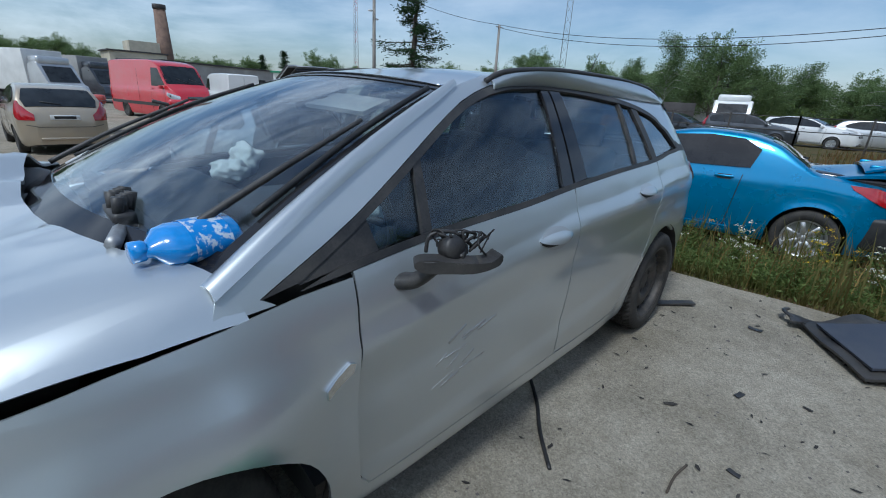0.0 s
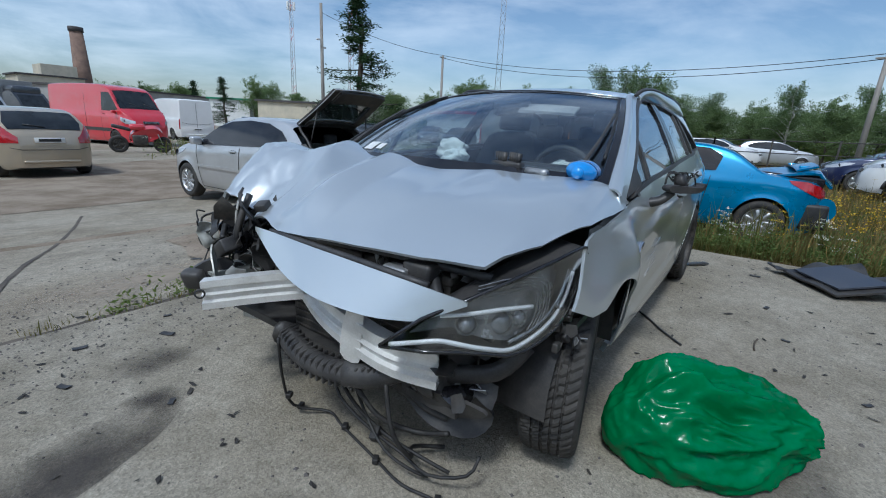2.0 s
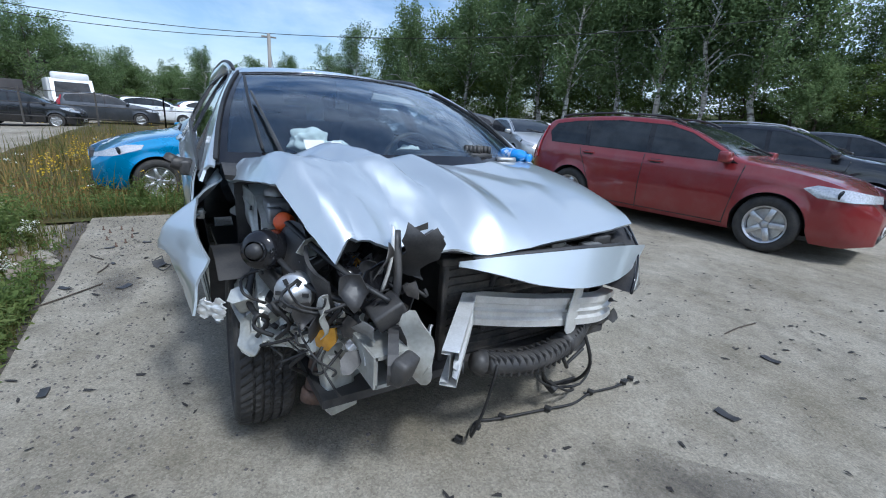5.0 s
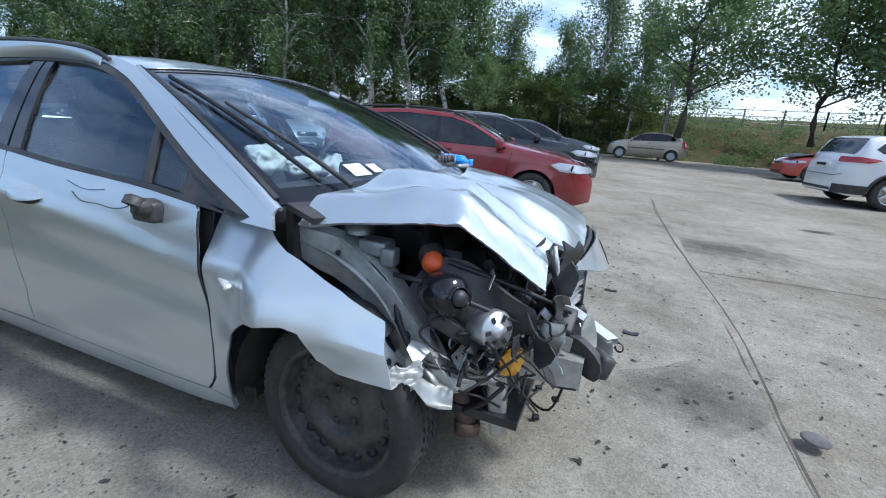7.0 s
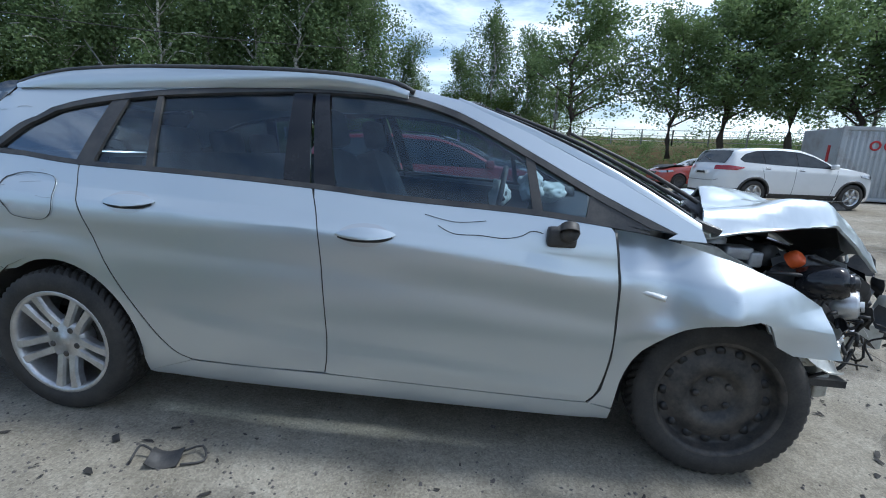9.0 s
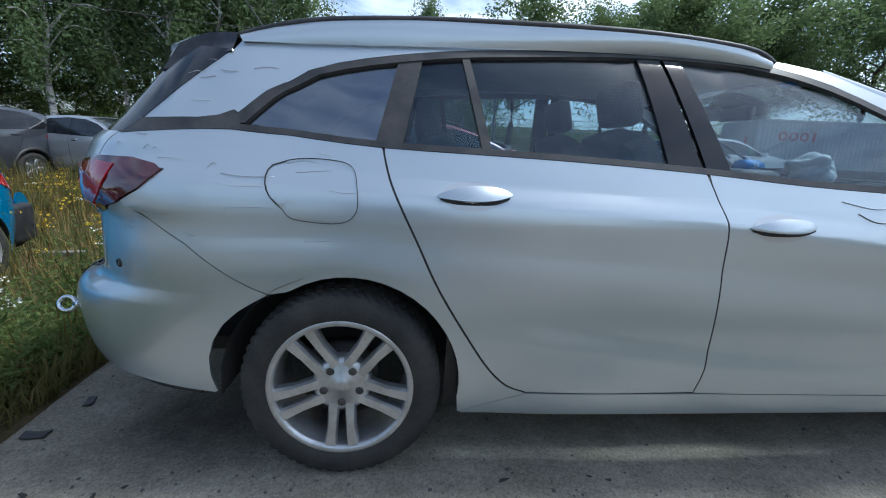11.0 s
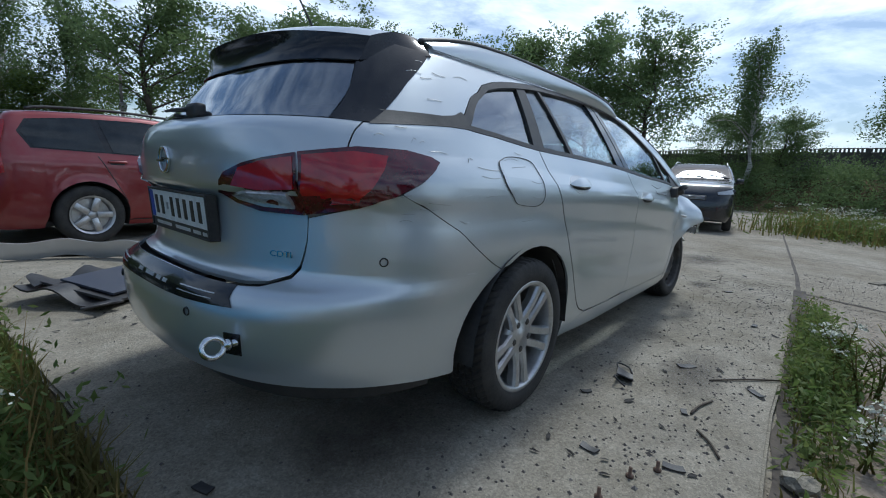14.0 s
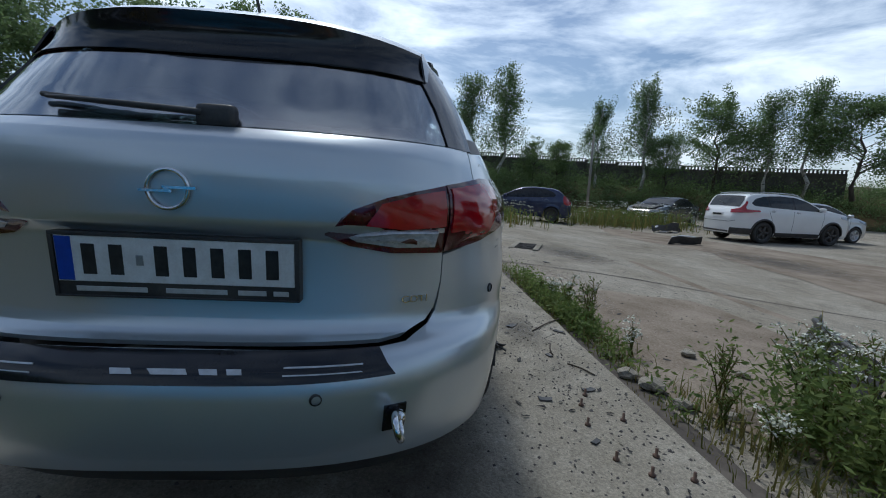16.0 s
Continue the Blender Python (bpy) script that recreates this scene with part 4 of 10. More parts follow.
# tail lamps
lamp_o = [(2.35, .992), (2.1, 1.016), (1.9, 1.016), (1.80, 1.002), (1.772, .988), (1.80, .965), (1.856, .930), (1.99, .879), (2.18, .842), (2.395, .818)]
lamp_i = [(2.36, .990), (2.405, .816), (2.6, .818), (2.72, .836), (2.775, .862), (2.70, .925), (2.60, .955), (2.50, .972)]
for f in (lambda u: u, lambda u: 6 - u):
    def lamp_piece(name, poly, material, off, parent, label=""):
        bm = skin_sheet([(f(u), z) for u, z in poly], lambda u, z: skin(u, z, -1, off), 0.05, 0.012)
        bmesh.ops.recalc_face_normals(bm, faces=bm.faces)
        return part(name, bm, material, parent, label)

    lo = lamp_piece("tail_lamp", lamp_o, DARK_RED_LENS, 0.007, silver_car, "dark red wraparound tail lamp")
    lamp_piece("brake_lens", [(2.335, .984), (2.12, 1.002), (1.985, .995), (2.02, .955), (2.08, .90), (2.15, .862), (2.38, .842)], RED_LENS, 0.010, lo, "bright red lens")
    li = lamp_piece("tail_lamp", lamp_i, DARK_RED_LENS, 0.008, gate)
    lamp_piece("brake_lens", [(2.375, .978), (2.398, .888), (2.55, .880), (2.67, .888), (2.62, .94), (2.5, .965)], RED_LENS, 0.011, li, "bright red lens")
    lamp_piece("reversing_lens", [(2.43, .872), (2.44, .832), (2.58, .832), (2.70, .846), (2.72, .858), (2.6, .870)], CLEAR_LENS_W, 0.0115, li, "clear reversing lens")
# number plate, its characters as bars
def flat_piece(name, a, b, c, d, off, material, parent, label="", deep=0.003):
    """A flat block on the plate's plane: a..b across as on the tail, c..d up, its face standing off."""
    def at(u, z, o):
        return (-2.300 - 0.09 * (z - .777) - o, (u - 3.0) * 1.578, z)

    v = [at(u, z, o) for o in (off, off - deep) for u, z in ((a, c), (b, c), (b, d), (a, d))]
    bm = raw(v, [(0, 1, 2, 3), (7, 6, 5, 4), (0, 4, 5, 1), (1, 5, 6, 2), (2, 6, 7, 3), (3, 7, 4, 0)])
    bmesh.ops.recalc_face_normals(bm, faces=bm.faces)
    bmesh.ops.bevel(bm, geom=list(bm.edges), offset=min(.001, deep * .3), segments=1, affect="EDGES")
    return part(name, bm, material, parent, label)


pl = flat_piece("plate_frame", 2.832, 3.168, .702, .850, 0.008, BLACK_PLASTIC, gate, "black plate holder with worn dealer lettering", .03)
for a, b, c, d in ((2.832, 3.168, .842, .850), (2.832, 3.168, .702, .7065), (2.832, 2.8375, .7065, .842), (3.1625, 3.168, .7065, .842)):
    flat_piece("frame_rim", a, b, c, d, .0125, BLACK_PLASTIC, pl, "", .0044)
flat_piece("number_plate", 2.839, 3.161, .738, .841, 0.010, PLATE, pl, "white number plate")
flat_piece("plate_band", 3.139, 3.160, .740, .839, 0.0115, EU_BLUE, pl)
for u0 in (3.118, 3.082, 3.022, 2.984, 2.946, 2.908, 2.870):
    flat_piece("plate_bar", u0 - .009, u0 + .009, .755, .824, 0.0112, INK, pl)
flat_piece("plate_seal", 3.046, 3.056, .778, .802, 0.0112, GALV, pl)
for a, b in ((3.045, 3.140), (2.935, 3.020), (2.880, 2.920), (2.848, 2.870)):
    flat_piece("holder_bar", a, b, .715, .727, 0.0088, WHITE_INK, pl, "", .002)
# round badge, plain shape
c = Vector(skin(3.0, .952, -1, 0.004))
badge = moved(join(lathe([(.038, -.004), (.038, .006), (.045, .006), (.045, -.004)], 32, True), box((.060, .006, .006), (-.028, .004, .004)), box((.060, .006, .006), (.028, .004, -.004)), box((.022, .006, .006), (0, .0045, 0), 0, (0, -32, 0))), Matrix.Translation(c) @ Vector((-1, 0, 0)).to_track_quat("Y", "Z").to_matrix().to_4x4())
part("badge", badge, CHROME, gate, "round chrome badge")
# model lettering
tx = bpy.data.curves.new("lettering", "FONT")
tx.body, tx.size, tx.extrude, tx.align_x = "CDTI", 0.025, 0.002, "CENTER"
tmp = bpy.data.objects.new("tmp_text", tx)
scene.collection.objects.link(tmp)
dg = bpy.context.evaluated_depsgraph_get()
me = bpy.data.meshes.new_from_object(tmp.evaluated_get(dg))
bpy.data.objects.remove(tmp)
me.name = "model_lettering"
me.materials.append(CHROME)
lt = new("model_lettering", me)
lt.parent = gate
c0, c1 = Vector(skin(2.515, .69, -1, 0.004)), Vector(skin(2.45, .69, -1, 0.004))
xd = (c1 - c0).normalized()
zd = Vector((0, 0, 1))
nd = xd.cross(zd)
lt.matrix_basis = Matrix.Translation(c0) @ Matrix((xd, zd, nd)).transposed().to_4x4() @ Matrix.Diagonal((1.3, 1, 1, 1))
lt["label"] = "chrome model lettering"
# fuel flap
flap = curve_poly([(1.512, .94), (1.508, 1.01), (1.46, 1.030), (1.36, 1.030), (1.30, 1.012), (1.282, .95), (1.284, .885), (1.33, .853), (1.43, .855), (1.485, .872)], 4)
bm = skin_sheet(flap, lambda u, z: skin(u, z, -1, 0.0015), 0.03, 0.004)
part("fuel_flap", bm, SILVER, silver_car)
part("fuel_flap_joint", strip_along(flap + flap[:1], 0.0016, lambda u, z: skin(u, z, -1, 0.0026), 0.002), SEAL, silver_car)
# scratches over the rear arch
SCRATCH = mat("scratched_paint", (0.28, 0.29, 0.30), (0.40, 0.41, 0.42), rough=0.5, metal=0.4, scale=60)
rng = random.Random(5)
for k in range(46):
    if k < 26:
        u0, z0 = rng.uniform(1.25, 2.0), rng.uniform(.80, 1.09)
    elif k < 36:
        u0, z0 = rng.uniform(1.50, 1.66), rng.uniform(.42, .66)
    else:
        u0, z0 = rng.uniform(1.2, 1.9), rng.uniform(1.16, 1.33)
        if z0 < interp(u0, [(1.2, 1.37), (1.5, 1.28), (1.72, 1.15), (1.9, 1.15)]):
            continue
    ln = rng.uniform(.02, .10)
    if math.hypot(u0 - 1.335, z0 - .33) < .41 or math.hypot(u0 + ln - 1.335, z0 - .33) < .41:
        continue
    part("scratch", strip_along([(u0, z0), (u0 + ln / 2, z0 + rng.uniform(-.006, .006)), (u0 + ln, z0 + rng.uniform(-.01, .006))], 0.0011, lambda u, z: skin(u, z, -1, 0.0014), 0.001, 3), SCRATCH if k % 3 else WHITE_INK, silver_car)
# chalk line on the front door
part("crayon_line", strip_along([(-.27, .93), (-.33, .905), (-.42, .905), (-.50, .90), (-.56, .91), (-.60, .93), (-.64, .925)], 0.003, lambda u, z: skin(u, z, -1, 0.001), 0.001, 5), INK, silver_car, "wavy dark marker line on door")
part("crayon_line", strip_along([(-.22, .965), (-.33, .945), (-.44, .955)], 0.002, lambda u, z: skin(u, z, -1, 0.001), 0.001, 5), INK, silver_car)
# scuffs on the left door
for k in range(12):
    u0, z0 = rng.uniform(-.62, -.42), rng.uniform(.50, .66)
    part("scuff", strip_along([(u0, z0), (u0 + rng.uniform(.04, .13), z0 + rng.uniform(.01, .04))], rng.uniform(.002, .010), lambda u, z: skin(u, z, 1, 0.0008), 0.001), SILVER_BG if k % 3 else WHITE_INK, silver_car)

# ---- front of the car ----
def bonnet_base(x, y):
    t = (x - 1.16) / 0.84
    edge = interp(x, [(1.16, .875), (1.5, .862), (1.75, .812), (1.93, .74)])
    q = min(abs(y) / edge, 1.02)
    z = 1.036 - 0.050 * t - 0.118 * t * t - 0.030 * q * q - (0.098 - 0.068 * t) * q ** (18 - 10 * t)
    z += 0.005 * math.exp(-((abs(y) - 0.42 + 0.1 * t) / 0.05) ** 2)
    w = smooth(-0.10, -0.60, y)
    z += w * 0.30 * max(0.0, x - 1.24)
    z -= 0.075 * smooth(0.06, 0.0, interp(x, [(1.2, .778), (1.45, .745), (1.70, .695), (1.956, .60)]) + y)
    past = (x - 1.70) * 0.953 + (y + 0.69) * 0.303
    z -= 0.75 * max(0.0, past) * smooth(-0.12, -0.45, y)

    def tent(x0, y0, x1, y1, h, wd):
        dx, dy = x1 - x0, y1 - y0
        ln = math.hypot(dx, dy)
        q = ((x - x0) * dx + (y - y0) * dy) / ln
        d = abs((x - x0) * dy - (y - y0) * dx) / ln
        return h * max(0.0, 1 - d / wd) * smooth(-0.12, 0.05, q) * smooth(ln + 0.12, ln - 0.05, q)

    z += tent(1.38, -0.10, 1.95, -0.02, 0.045, 0.13)
    z += tent(1.30, -0.45, 1.74, -0.22, 0.050, 0.12)
    z -= tent(1.52, -0.20, 1.88, -0.14, 0.020, 0.10)
    z -= tent(1.34, -0.62, 1.62, -0.52, 0.022, 0.12)
    z -= tent(1.30, 0.08, 1.60, 0.40, 0.016, 0.16)
    k = smooth(0.05, -0.45, y) * smooth(1.25, 1.6, x)
    n = noise.voronoi((x * 6, y * 6, 0.3))[0]
    z += k * 0.030 * (n[1] - n[0] - 0.35)
    n = noise.voronoi((x * 15, y * 15, 2.3))[0]
    z += smooth(-.15, -.5, y) * smooth(1.4, 1.7, x) * 0.010 * (n[1] - n[0] - 0.35)
    return z


def bonnet_z(x, y):
    """The crumpled top, its front bent down to an almost straight edge."""
    z = bonnet_base(x, y)
    w = smooth(-.34, -.14, y)
    if w > 0 and x > 1.55:
        xe = interp(y, [(-.3, 1.96), (.1, 1.995), (.55, 1.965), (.73, 1.925)])
        edge = interp(y, [(-.3, .80), (-.12, .798), (.3, .813), (.73, .824)])
        k = min(max((x - 1.55) / (xe - 1.55), 0), 1.05)
        z += w * (edge - bonnet_base(xe, y)) * k ** interp(y, [(-.1, 4.0), (.5, 2.2)])
    return z


bon = [(1.118, .872), (1.30, .870), (1.5, .860), (1.75, .808), (1.925, .733), (1.965, .55), (1.99, .3), (2.0, .08), (1.99, -.10), (1.972, -.20), (1.955, -.32), (1.90, -.36), (1.915, -.45), (1.93, -.53), (1.945, -.592), (1.83, -.645), (1.70, -.692), (1.45, -.742), (1.20, -.776), (1.25, -.66), (1.30, -.52), (1.345, -.35), (1.375, 0), (1.345, .35), (1.26, .62), (1.15, .80)]
bonnet = part("bonnet", sheet(list(reversed(bon)), lambda x, y: (x, y, bonnet_z(x, y)), 0.022, 0.010, flip=True), SILVER, silver_car, "buckled silver bonnet folded up at one corner")
bmf = sheet([(1.24, .78), (1.9, .68), (1.95, .1), (1.78, -.2), (1.88, -.5), (1.7, -.66), (1.25, -.70)], lambda x, y: (x, y, bonnet_z(x, y) - 0.035), 0.06, 0.006)
part("bonnet_lining", bmf, BLACK_PLASTIC, silver_car, "black bonnet underside")
# edge gap filler below the bonnet: engine bay tray
part("engine_bay", join(box((0.75, 1.30, 0.03), (1.55, 0.02, 0.34)), box((.03, 1.5, .75), (1.14, 0, .60)), box((.55, .62, .30), (1.52, .18, .62), .05), box((.30, .25, .14), (1.52, .5, .80), .03), box((.22, .30, .12), (1.42, -.25, .82), .03)), BLACK_PLASTIC, silver_car, "dark engine bay with covers")
part("engine_cover", join(box((.46, .50, .06), (1.55, .20, .80), .025), box((.34, .12, .05), (1.55, .20, .84), .02)), GLOSS_BLACK, silver_car, "black plastic engine cover")

# left front wing
arch_f = [(-1.335 + .365 * math.cos(radians(a)), .33 + .365 * math.sin(radians(a))) for a in range(120, -9, -7)]
wing = [(-.877, .945), (-1.0, .937), (-1.17, .918), (-1.35, .905), (-1.52, .886), (-1.575, .868), (-1.60, .84), (-1.66, .75), (-1.693, .681), (-1.60, .640)] + arch_f + [(-.955, .26), (-.87, .272), (-.840, .30), (-.873, .345), (-.890, .48), (-.893, .60), (-.885, .795)]


def pushed(u, z, spots):
    """How far a loosened panel stands out of its true surface, from a few places."""
    num = den = 0.0
    for us, zs, o in spots:
        k = math.exp(-((u - us) ** 2 + (z - zs) ** 2) / 0.018) + 1e-9
        num, den = num + k * o, den + k
    return num / den


LOOSE_L = ((-1.51, .61, .085), (-1.12, .64, .075), (-1.33, .70, .085), (-1.0, .45, .04), (-1.69, .68, .035), (-1.57, .86, 0), (-1.3, .90, 0), (-1.0, .93, 0), (-.92, .8, 0), (-.93, .55, .004), (-.92, .30, .004), (-1.35, .82, .015))
wing_l = part("front_wing", skin_sheet(wing, lambda u, z: skin(u, z, 1, 0.004 + pushed(u, z, LOOSE_L)), 0.035, 0.010, flip=True), SILVER, silver_car)
bm = skin_sheet([(-.985, .690), (-.912, .728), (-.907, .752), (-.922, .756), (-.985, .712)], lambda u, z: skin(u, z, 1, 0.012 + pushed(u, z, LOOSE_L)), 0.03, 0.010, flip=True)
part("wing_badge", bm, CHROME, wing_l, "chrome wing badge")


# crumpled right front wing, pushed outwards
def wing_r_at(u, z):
    p = Vector(skin(u, z, -1, 0.0))
    ridge = interp(z, [(.30, .0), (.50, .02), (.58, .085), (.70, .132), (.78, .105), (.865, .012), (.94, -.05)])
    front = interp(z, [(.575, .072), (.66, .045), (.735, -.015), (.80, -.03), (.9, -.06)])
    back = interp(z, [(.60, 0), (.78, -.008), (.86, -.05), (.94, -.085)])
    if u > -1.25:
        t = min(max((-u - .93) / .32, 0), 1)
        out = back + (ridge - back) * t
        out -= .030 * math.exp(-((t - .45) / .22) ** 2) * smooth(.60, .70, z)
    else:
        t = min((-u - 1.25) / .36, 1.1)
        out = ridge + (front - ridge) * t
    n = noise.voronoi((u * 4.5, z * 4.5, 1.7))[0]
    out += 0.008 * (n[1] - n[0] - 0.3) * smooth(-.95, -1.1, u)
    return (p.x, p.y - out, p.z)


arch_r = [(-1.335 + .375 * math.cos(radians(a)), .335 + .37 * math.sin(radians(a))) for a in range(88, -7, -8)]
wr = [(-.905, .94), (-1.0, .93), (-1.14, .905), (-1.30, .862), (-1.45, .805), (-1.574, .735), (-1.60, .66), (-1.632, .575), (-1.56, .575), (-1.47, .582), (-1.41, .612), (-1.365, .69)] + arch_r + [(-.955, .27), (-.868, .285), (-.906, .345), (-.924, .48), (-.926, .60), (-.916, .80)]
wing_r = part("front_wing", skin_sheet(wr, wing_r_at, 0.022, 0.008), SILVER, silver_car, "crumpled silver wing torn loose at the front")
part("wing_bracket", join(tube([(.93, -.86, .75), (1.0, -.90, .745), (1.06, -.93, .735)], 0.016, 6, 6, .6), box((.05, .03, .04), (.95, -.87, .75), .006)), ALUMINIUM, silver_car, "bent pale bracket")


def torn_at(a, b):
    n = noise.voronoi((a * 28, b * 28, 0.7))[0]
    c = .022 * (n[1] - n[0])
    return (1.60 + a * .55, -.925 + a * .50 - c, .580 + b * .55 + .4 * c)


part("torn_bracket", sheet(curve_poly([(0, 0), (.03, .08), (.08, .06), (.13, .10), (.15, .03), (.11, -.05), (.07, -.02), (.03, -.05)], 3), torn_at, 0.012, 0.004), ALUMINIUM, silver_car, "torn crumpled aluminium bracket")

# left headlamp
PLAN = [(-.12, 2.115, .525), (0.0, 2.10, .585), (.25, 2.035, .70), (.5, 1.915, .795), (.75, 1.74, .868), (1.0, 1.56, .902)]
REFLECTOR = mat("smoked_reflector", (0.15, 0.16, 0.17), (0.32, 0.33, 0.35), rough=0.25, metal=0.5, scale=14, fine=60, bump=0.1, rvar=0.12)

LIGHT_GUIDE = mat("white_light_guide", (0.84, 0.85, 0.86), (0.74, 0.75, 0.77), rough=0.25, scale=30, bump=0.02, coat=0.5)


def lamp_at(s, z, off=0.0):
    x, y = interp(s, [(p[0], p[1]) for p in PLAN]), interp(s, [(p[0], p[2]) for p in PLAN])
    return Vector((x - 0.30 * (z - .64) * (1 - s) - off * (1 - .6 * s), y - off * (.3 + .7 * s) - 0.02 * (z - .64), z))


lens_poly = [(-.10, .607), (.15, .612), (.30, .613), (.425, .602), (.538, .583), (.62, .585), (.70, .600), (.78, .622), (.86, .665), (.92, .745), (.965, .835), (.955, .852), (.925, .856), (.82, .848), (.725, .836), (.525, .80), (.288, .745), (.1, .695), (0, .652)]
hl = part("headlamp", sheet(lens_poly, lambda s, z: lamp_at(s, z, 0.115), 0.06, 0.02), BLACK_PLASTIC, silver_car, "dark headlamp with clear lens, loose")
well = [(.02, .632), (.25, .657), (.44, .628), (.55, .613), (.64, .632), (.75, .672), (.82, .722), (.85, .775), (.72, .80), (.50, .772), (.28, .722), (.10, .672)]
bm = sheet(well, lambda s, z: lamp_at(s, z, 0.050 + 0.015 * math.sin(s * 9)), 0.05, 0.004)
bmesh.ops.recalc_face_normals(bm, faces=bm.faces)
part("reflector", bm, REFLECTOR, hl, "smoked grey reflector")
bm = sheet(lens_poly, lambda s, z: lamp_at(s, z), 0.05, 0.003)
bmesh.ops.recalc_face_normals(bm, faces=bm.faces)
part("lens", bm, CLEAR, hl, "clear lens")
part("lamp_border", tube([lamp_at(s, z, 0.004) for s, z in lens_poly + lens_poly[:1]], .006, 6), GLOSS_BLACK, hl)
part("lamp_wall", join(*[raw([lamp_at(a[0], a[1], .004), lamp_at(b[0], b[1], .004), lamp_at(b[0], b[1], .115), lamp_at(a[0], a[1], .115)], [(0, 1, 2, 3)]) for a, b in zip(lens_poly, lens_poly[1:] + lens_poly[:1])]), BLACK_PLASTIC, hl)
part("light_strip", strip_along([(-.05, .617), (.10, .634), (.238, .641), (.438, .613), (.55, .598), (.65, .616), (.763, .658), (.838, .715), (.872, .785)], 0.012, lambda s, z: lamp_at(s, z, 0.004), 0.008, 4), LIGHT_GUIDE, hl, "bright curved light strip")
part("strip_bezel", strip_along([(.55, .612), (.65, .630), (.755, .672), (.825, .725), (.858, .79)], 0.012, lambda s, z: lamp_at(s, z, 0.020), 0.006, 4), REFLECTOR, hl)
part("light_strip", strip_along([(.19, .705), (.35, .712), (.50, .716), (.64, .710)], 0.010, lambda s, z: lamp_at(s, z, 0.010), 0.010, 4), LIGHT_GUIDE, hl)
for k in range(5):
    part("lamp_rib", strip_along([(.36, .745 + .009 * k), (.52, .756 + .010 * k), (.62 + .018 * k, .758 + .006 * k), (.665 + .018 * k, .735), (.668 + .017 * k, .68), (.635 + .018 * k, .635)], 0.0022, lambda s, z: lamp_at(s, z, 0.022), 0.005, 5), REFLECTOR, hl)
for s0, z0, r in ((.33, .672, .026), (.50, .665, .034), (.585, .672, .024)):
    p = lamp_at(s0, z0, 0.042)
    part("projector", moved(join(lathe([(0, .024), (r * .6, .02), (r, .004), (r, -.02)], 20), lathe([(r, .0), (r * 1.25, .006), (r * 1.25, -.01)], 20)), Matrix.Translation(p) @ Vector((.8, .6, 0)).to_track_quat("Y", "Z").to_matrix().to_4x4()), REFLECTOR, hl)


# upper grille strip, hanging across the nose
def strip_at(y, b):
    """b: 0 top edge, 1 bottom edge."""
    bow = math.sin(math.pi * min(max((y + .22) / .955, 0), 1))
    zt = interp(y, [(-.22, .787), (0, .790), (.25, .787), (.5, .775), (.735, .756)])
    zb = interp(y, [(-.22, .772), (-.10, .742), (.08, .693), (.29, .664), (.45, .660), (.59, .674), (.735, .745)])
    return Vector((2.003 + .035 * bow + .075 * b * bow, y, zt + (zb - zt) * b))


bm = sheet([(-.22, 0), (.735, 0), (.735, 1), (.59, 1), (.45, 1), (.2, 1), (-.22, 1)], strip_at, 0.04, 0.008)
bmesh.ops.recalc_face_normals(bm, faces=bm.faces)
part("bumper_strip", bm, SILVER, silver_car, "silver upper bumper strip hanging loose")
part("strip_flange", tube([strip_at(y, -.05) + Vector((-.02, 0, -.01)) for y in (-.15, .1, .35, .6)], .012, 6, 10), BLACK_PLASTIC, silver_car)


# crash beam, broken and bent forward at the right end
def beam_piece(pts, h, d, name, label=""):
    ps = spline(pts, 16)
    prof = [(0, -h), (d, -h), (d, -h * .55), (d * .72, -h * .42), (d * .72, -h * .12), (d, 0), (d * .72, h * .12), (d * .72, h * .42), (d, h * .55), (d, h), (0, h), (0, h * .8), (d * .5, h * .8), (d * .5, -h * .8), (0, -h * .8)]
    verts, faces = [], []
    for i, p in enumerate(ps):
        t = (ps[min(i + 1, len(ps) - 1)] - ps[max(i - 1, 0)]).normalized()
        nrm = Vector((t.y, -t.x, 0)).normalized()
        if nrm.x < 0:
            nrm = -nrm
        for a, b in prof:
            verts.append(p + nrm * (a - d / 2) + Vector((0, 0, b)))
    m = len(prof)
    for i in range(len(ps) - 1):
        for k in range(m):
            faces.append((i * m + k, i * m + (k + 1) % m, (i + 1) * m + (k + 1) % m, (i + 1) * m + k))
    bm = raw(verts, faces)
    bmesh.ops.recalc_face_normals(bm, faces=bm.faces)
    return part(name, bm, ALUMINIUM, silver_car, label)


beam_piece([(1.955, .62, .495), (2.01, .45, .515), (1.97, .15, .54), (1.88, -.10, .56)], 0.058, 0.05, "crash_beam", "bent aluminium crash beam")
beam_piece([(1.90, -.09, .565), (2.02, -.20, .553), (2.17, -.34, .53)], 0.056, 0.05, "crash_beam")
part("beam_plate", sheet(curve_poly([(0, 0), (.03, .16), (.09, .17), (.08, .06), (.07, -.02)], 3), lambda a, b: (2.035 - a * .2, .28 + a, .46 + b), 0.03, 0.005), ALUMINIUM, silver_car, "torn aluminium plate")
for y0 in (2.165,):
    part("beam_hole", moved(lathe([(.013, .003), (.019, .003), (.019, -.002)], 16), Matrix.Translation((2.195, -.31, .545)) @ Vector((.6, .8, 0)).to_track_quat("Y", "Z").to_matrix().to_4x4()), SEAL, silver_car)

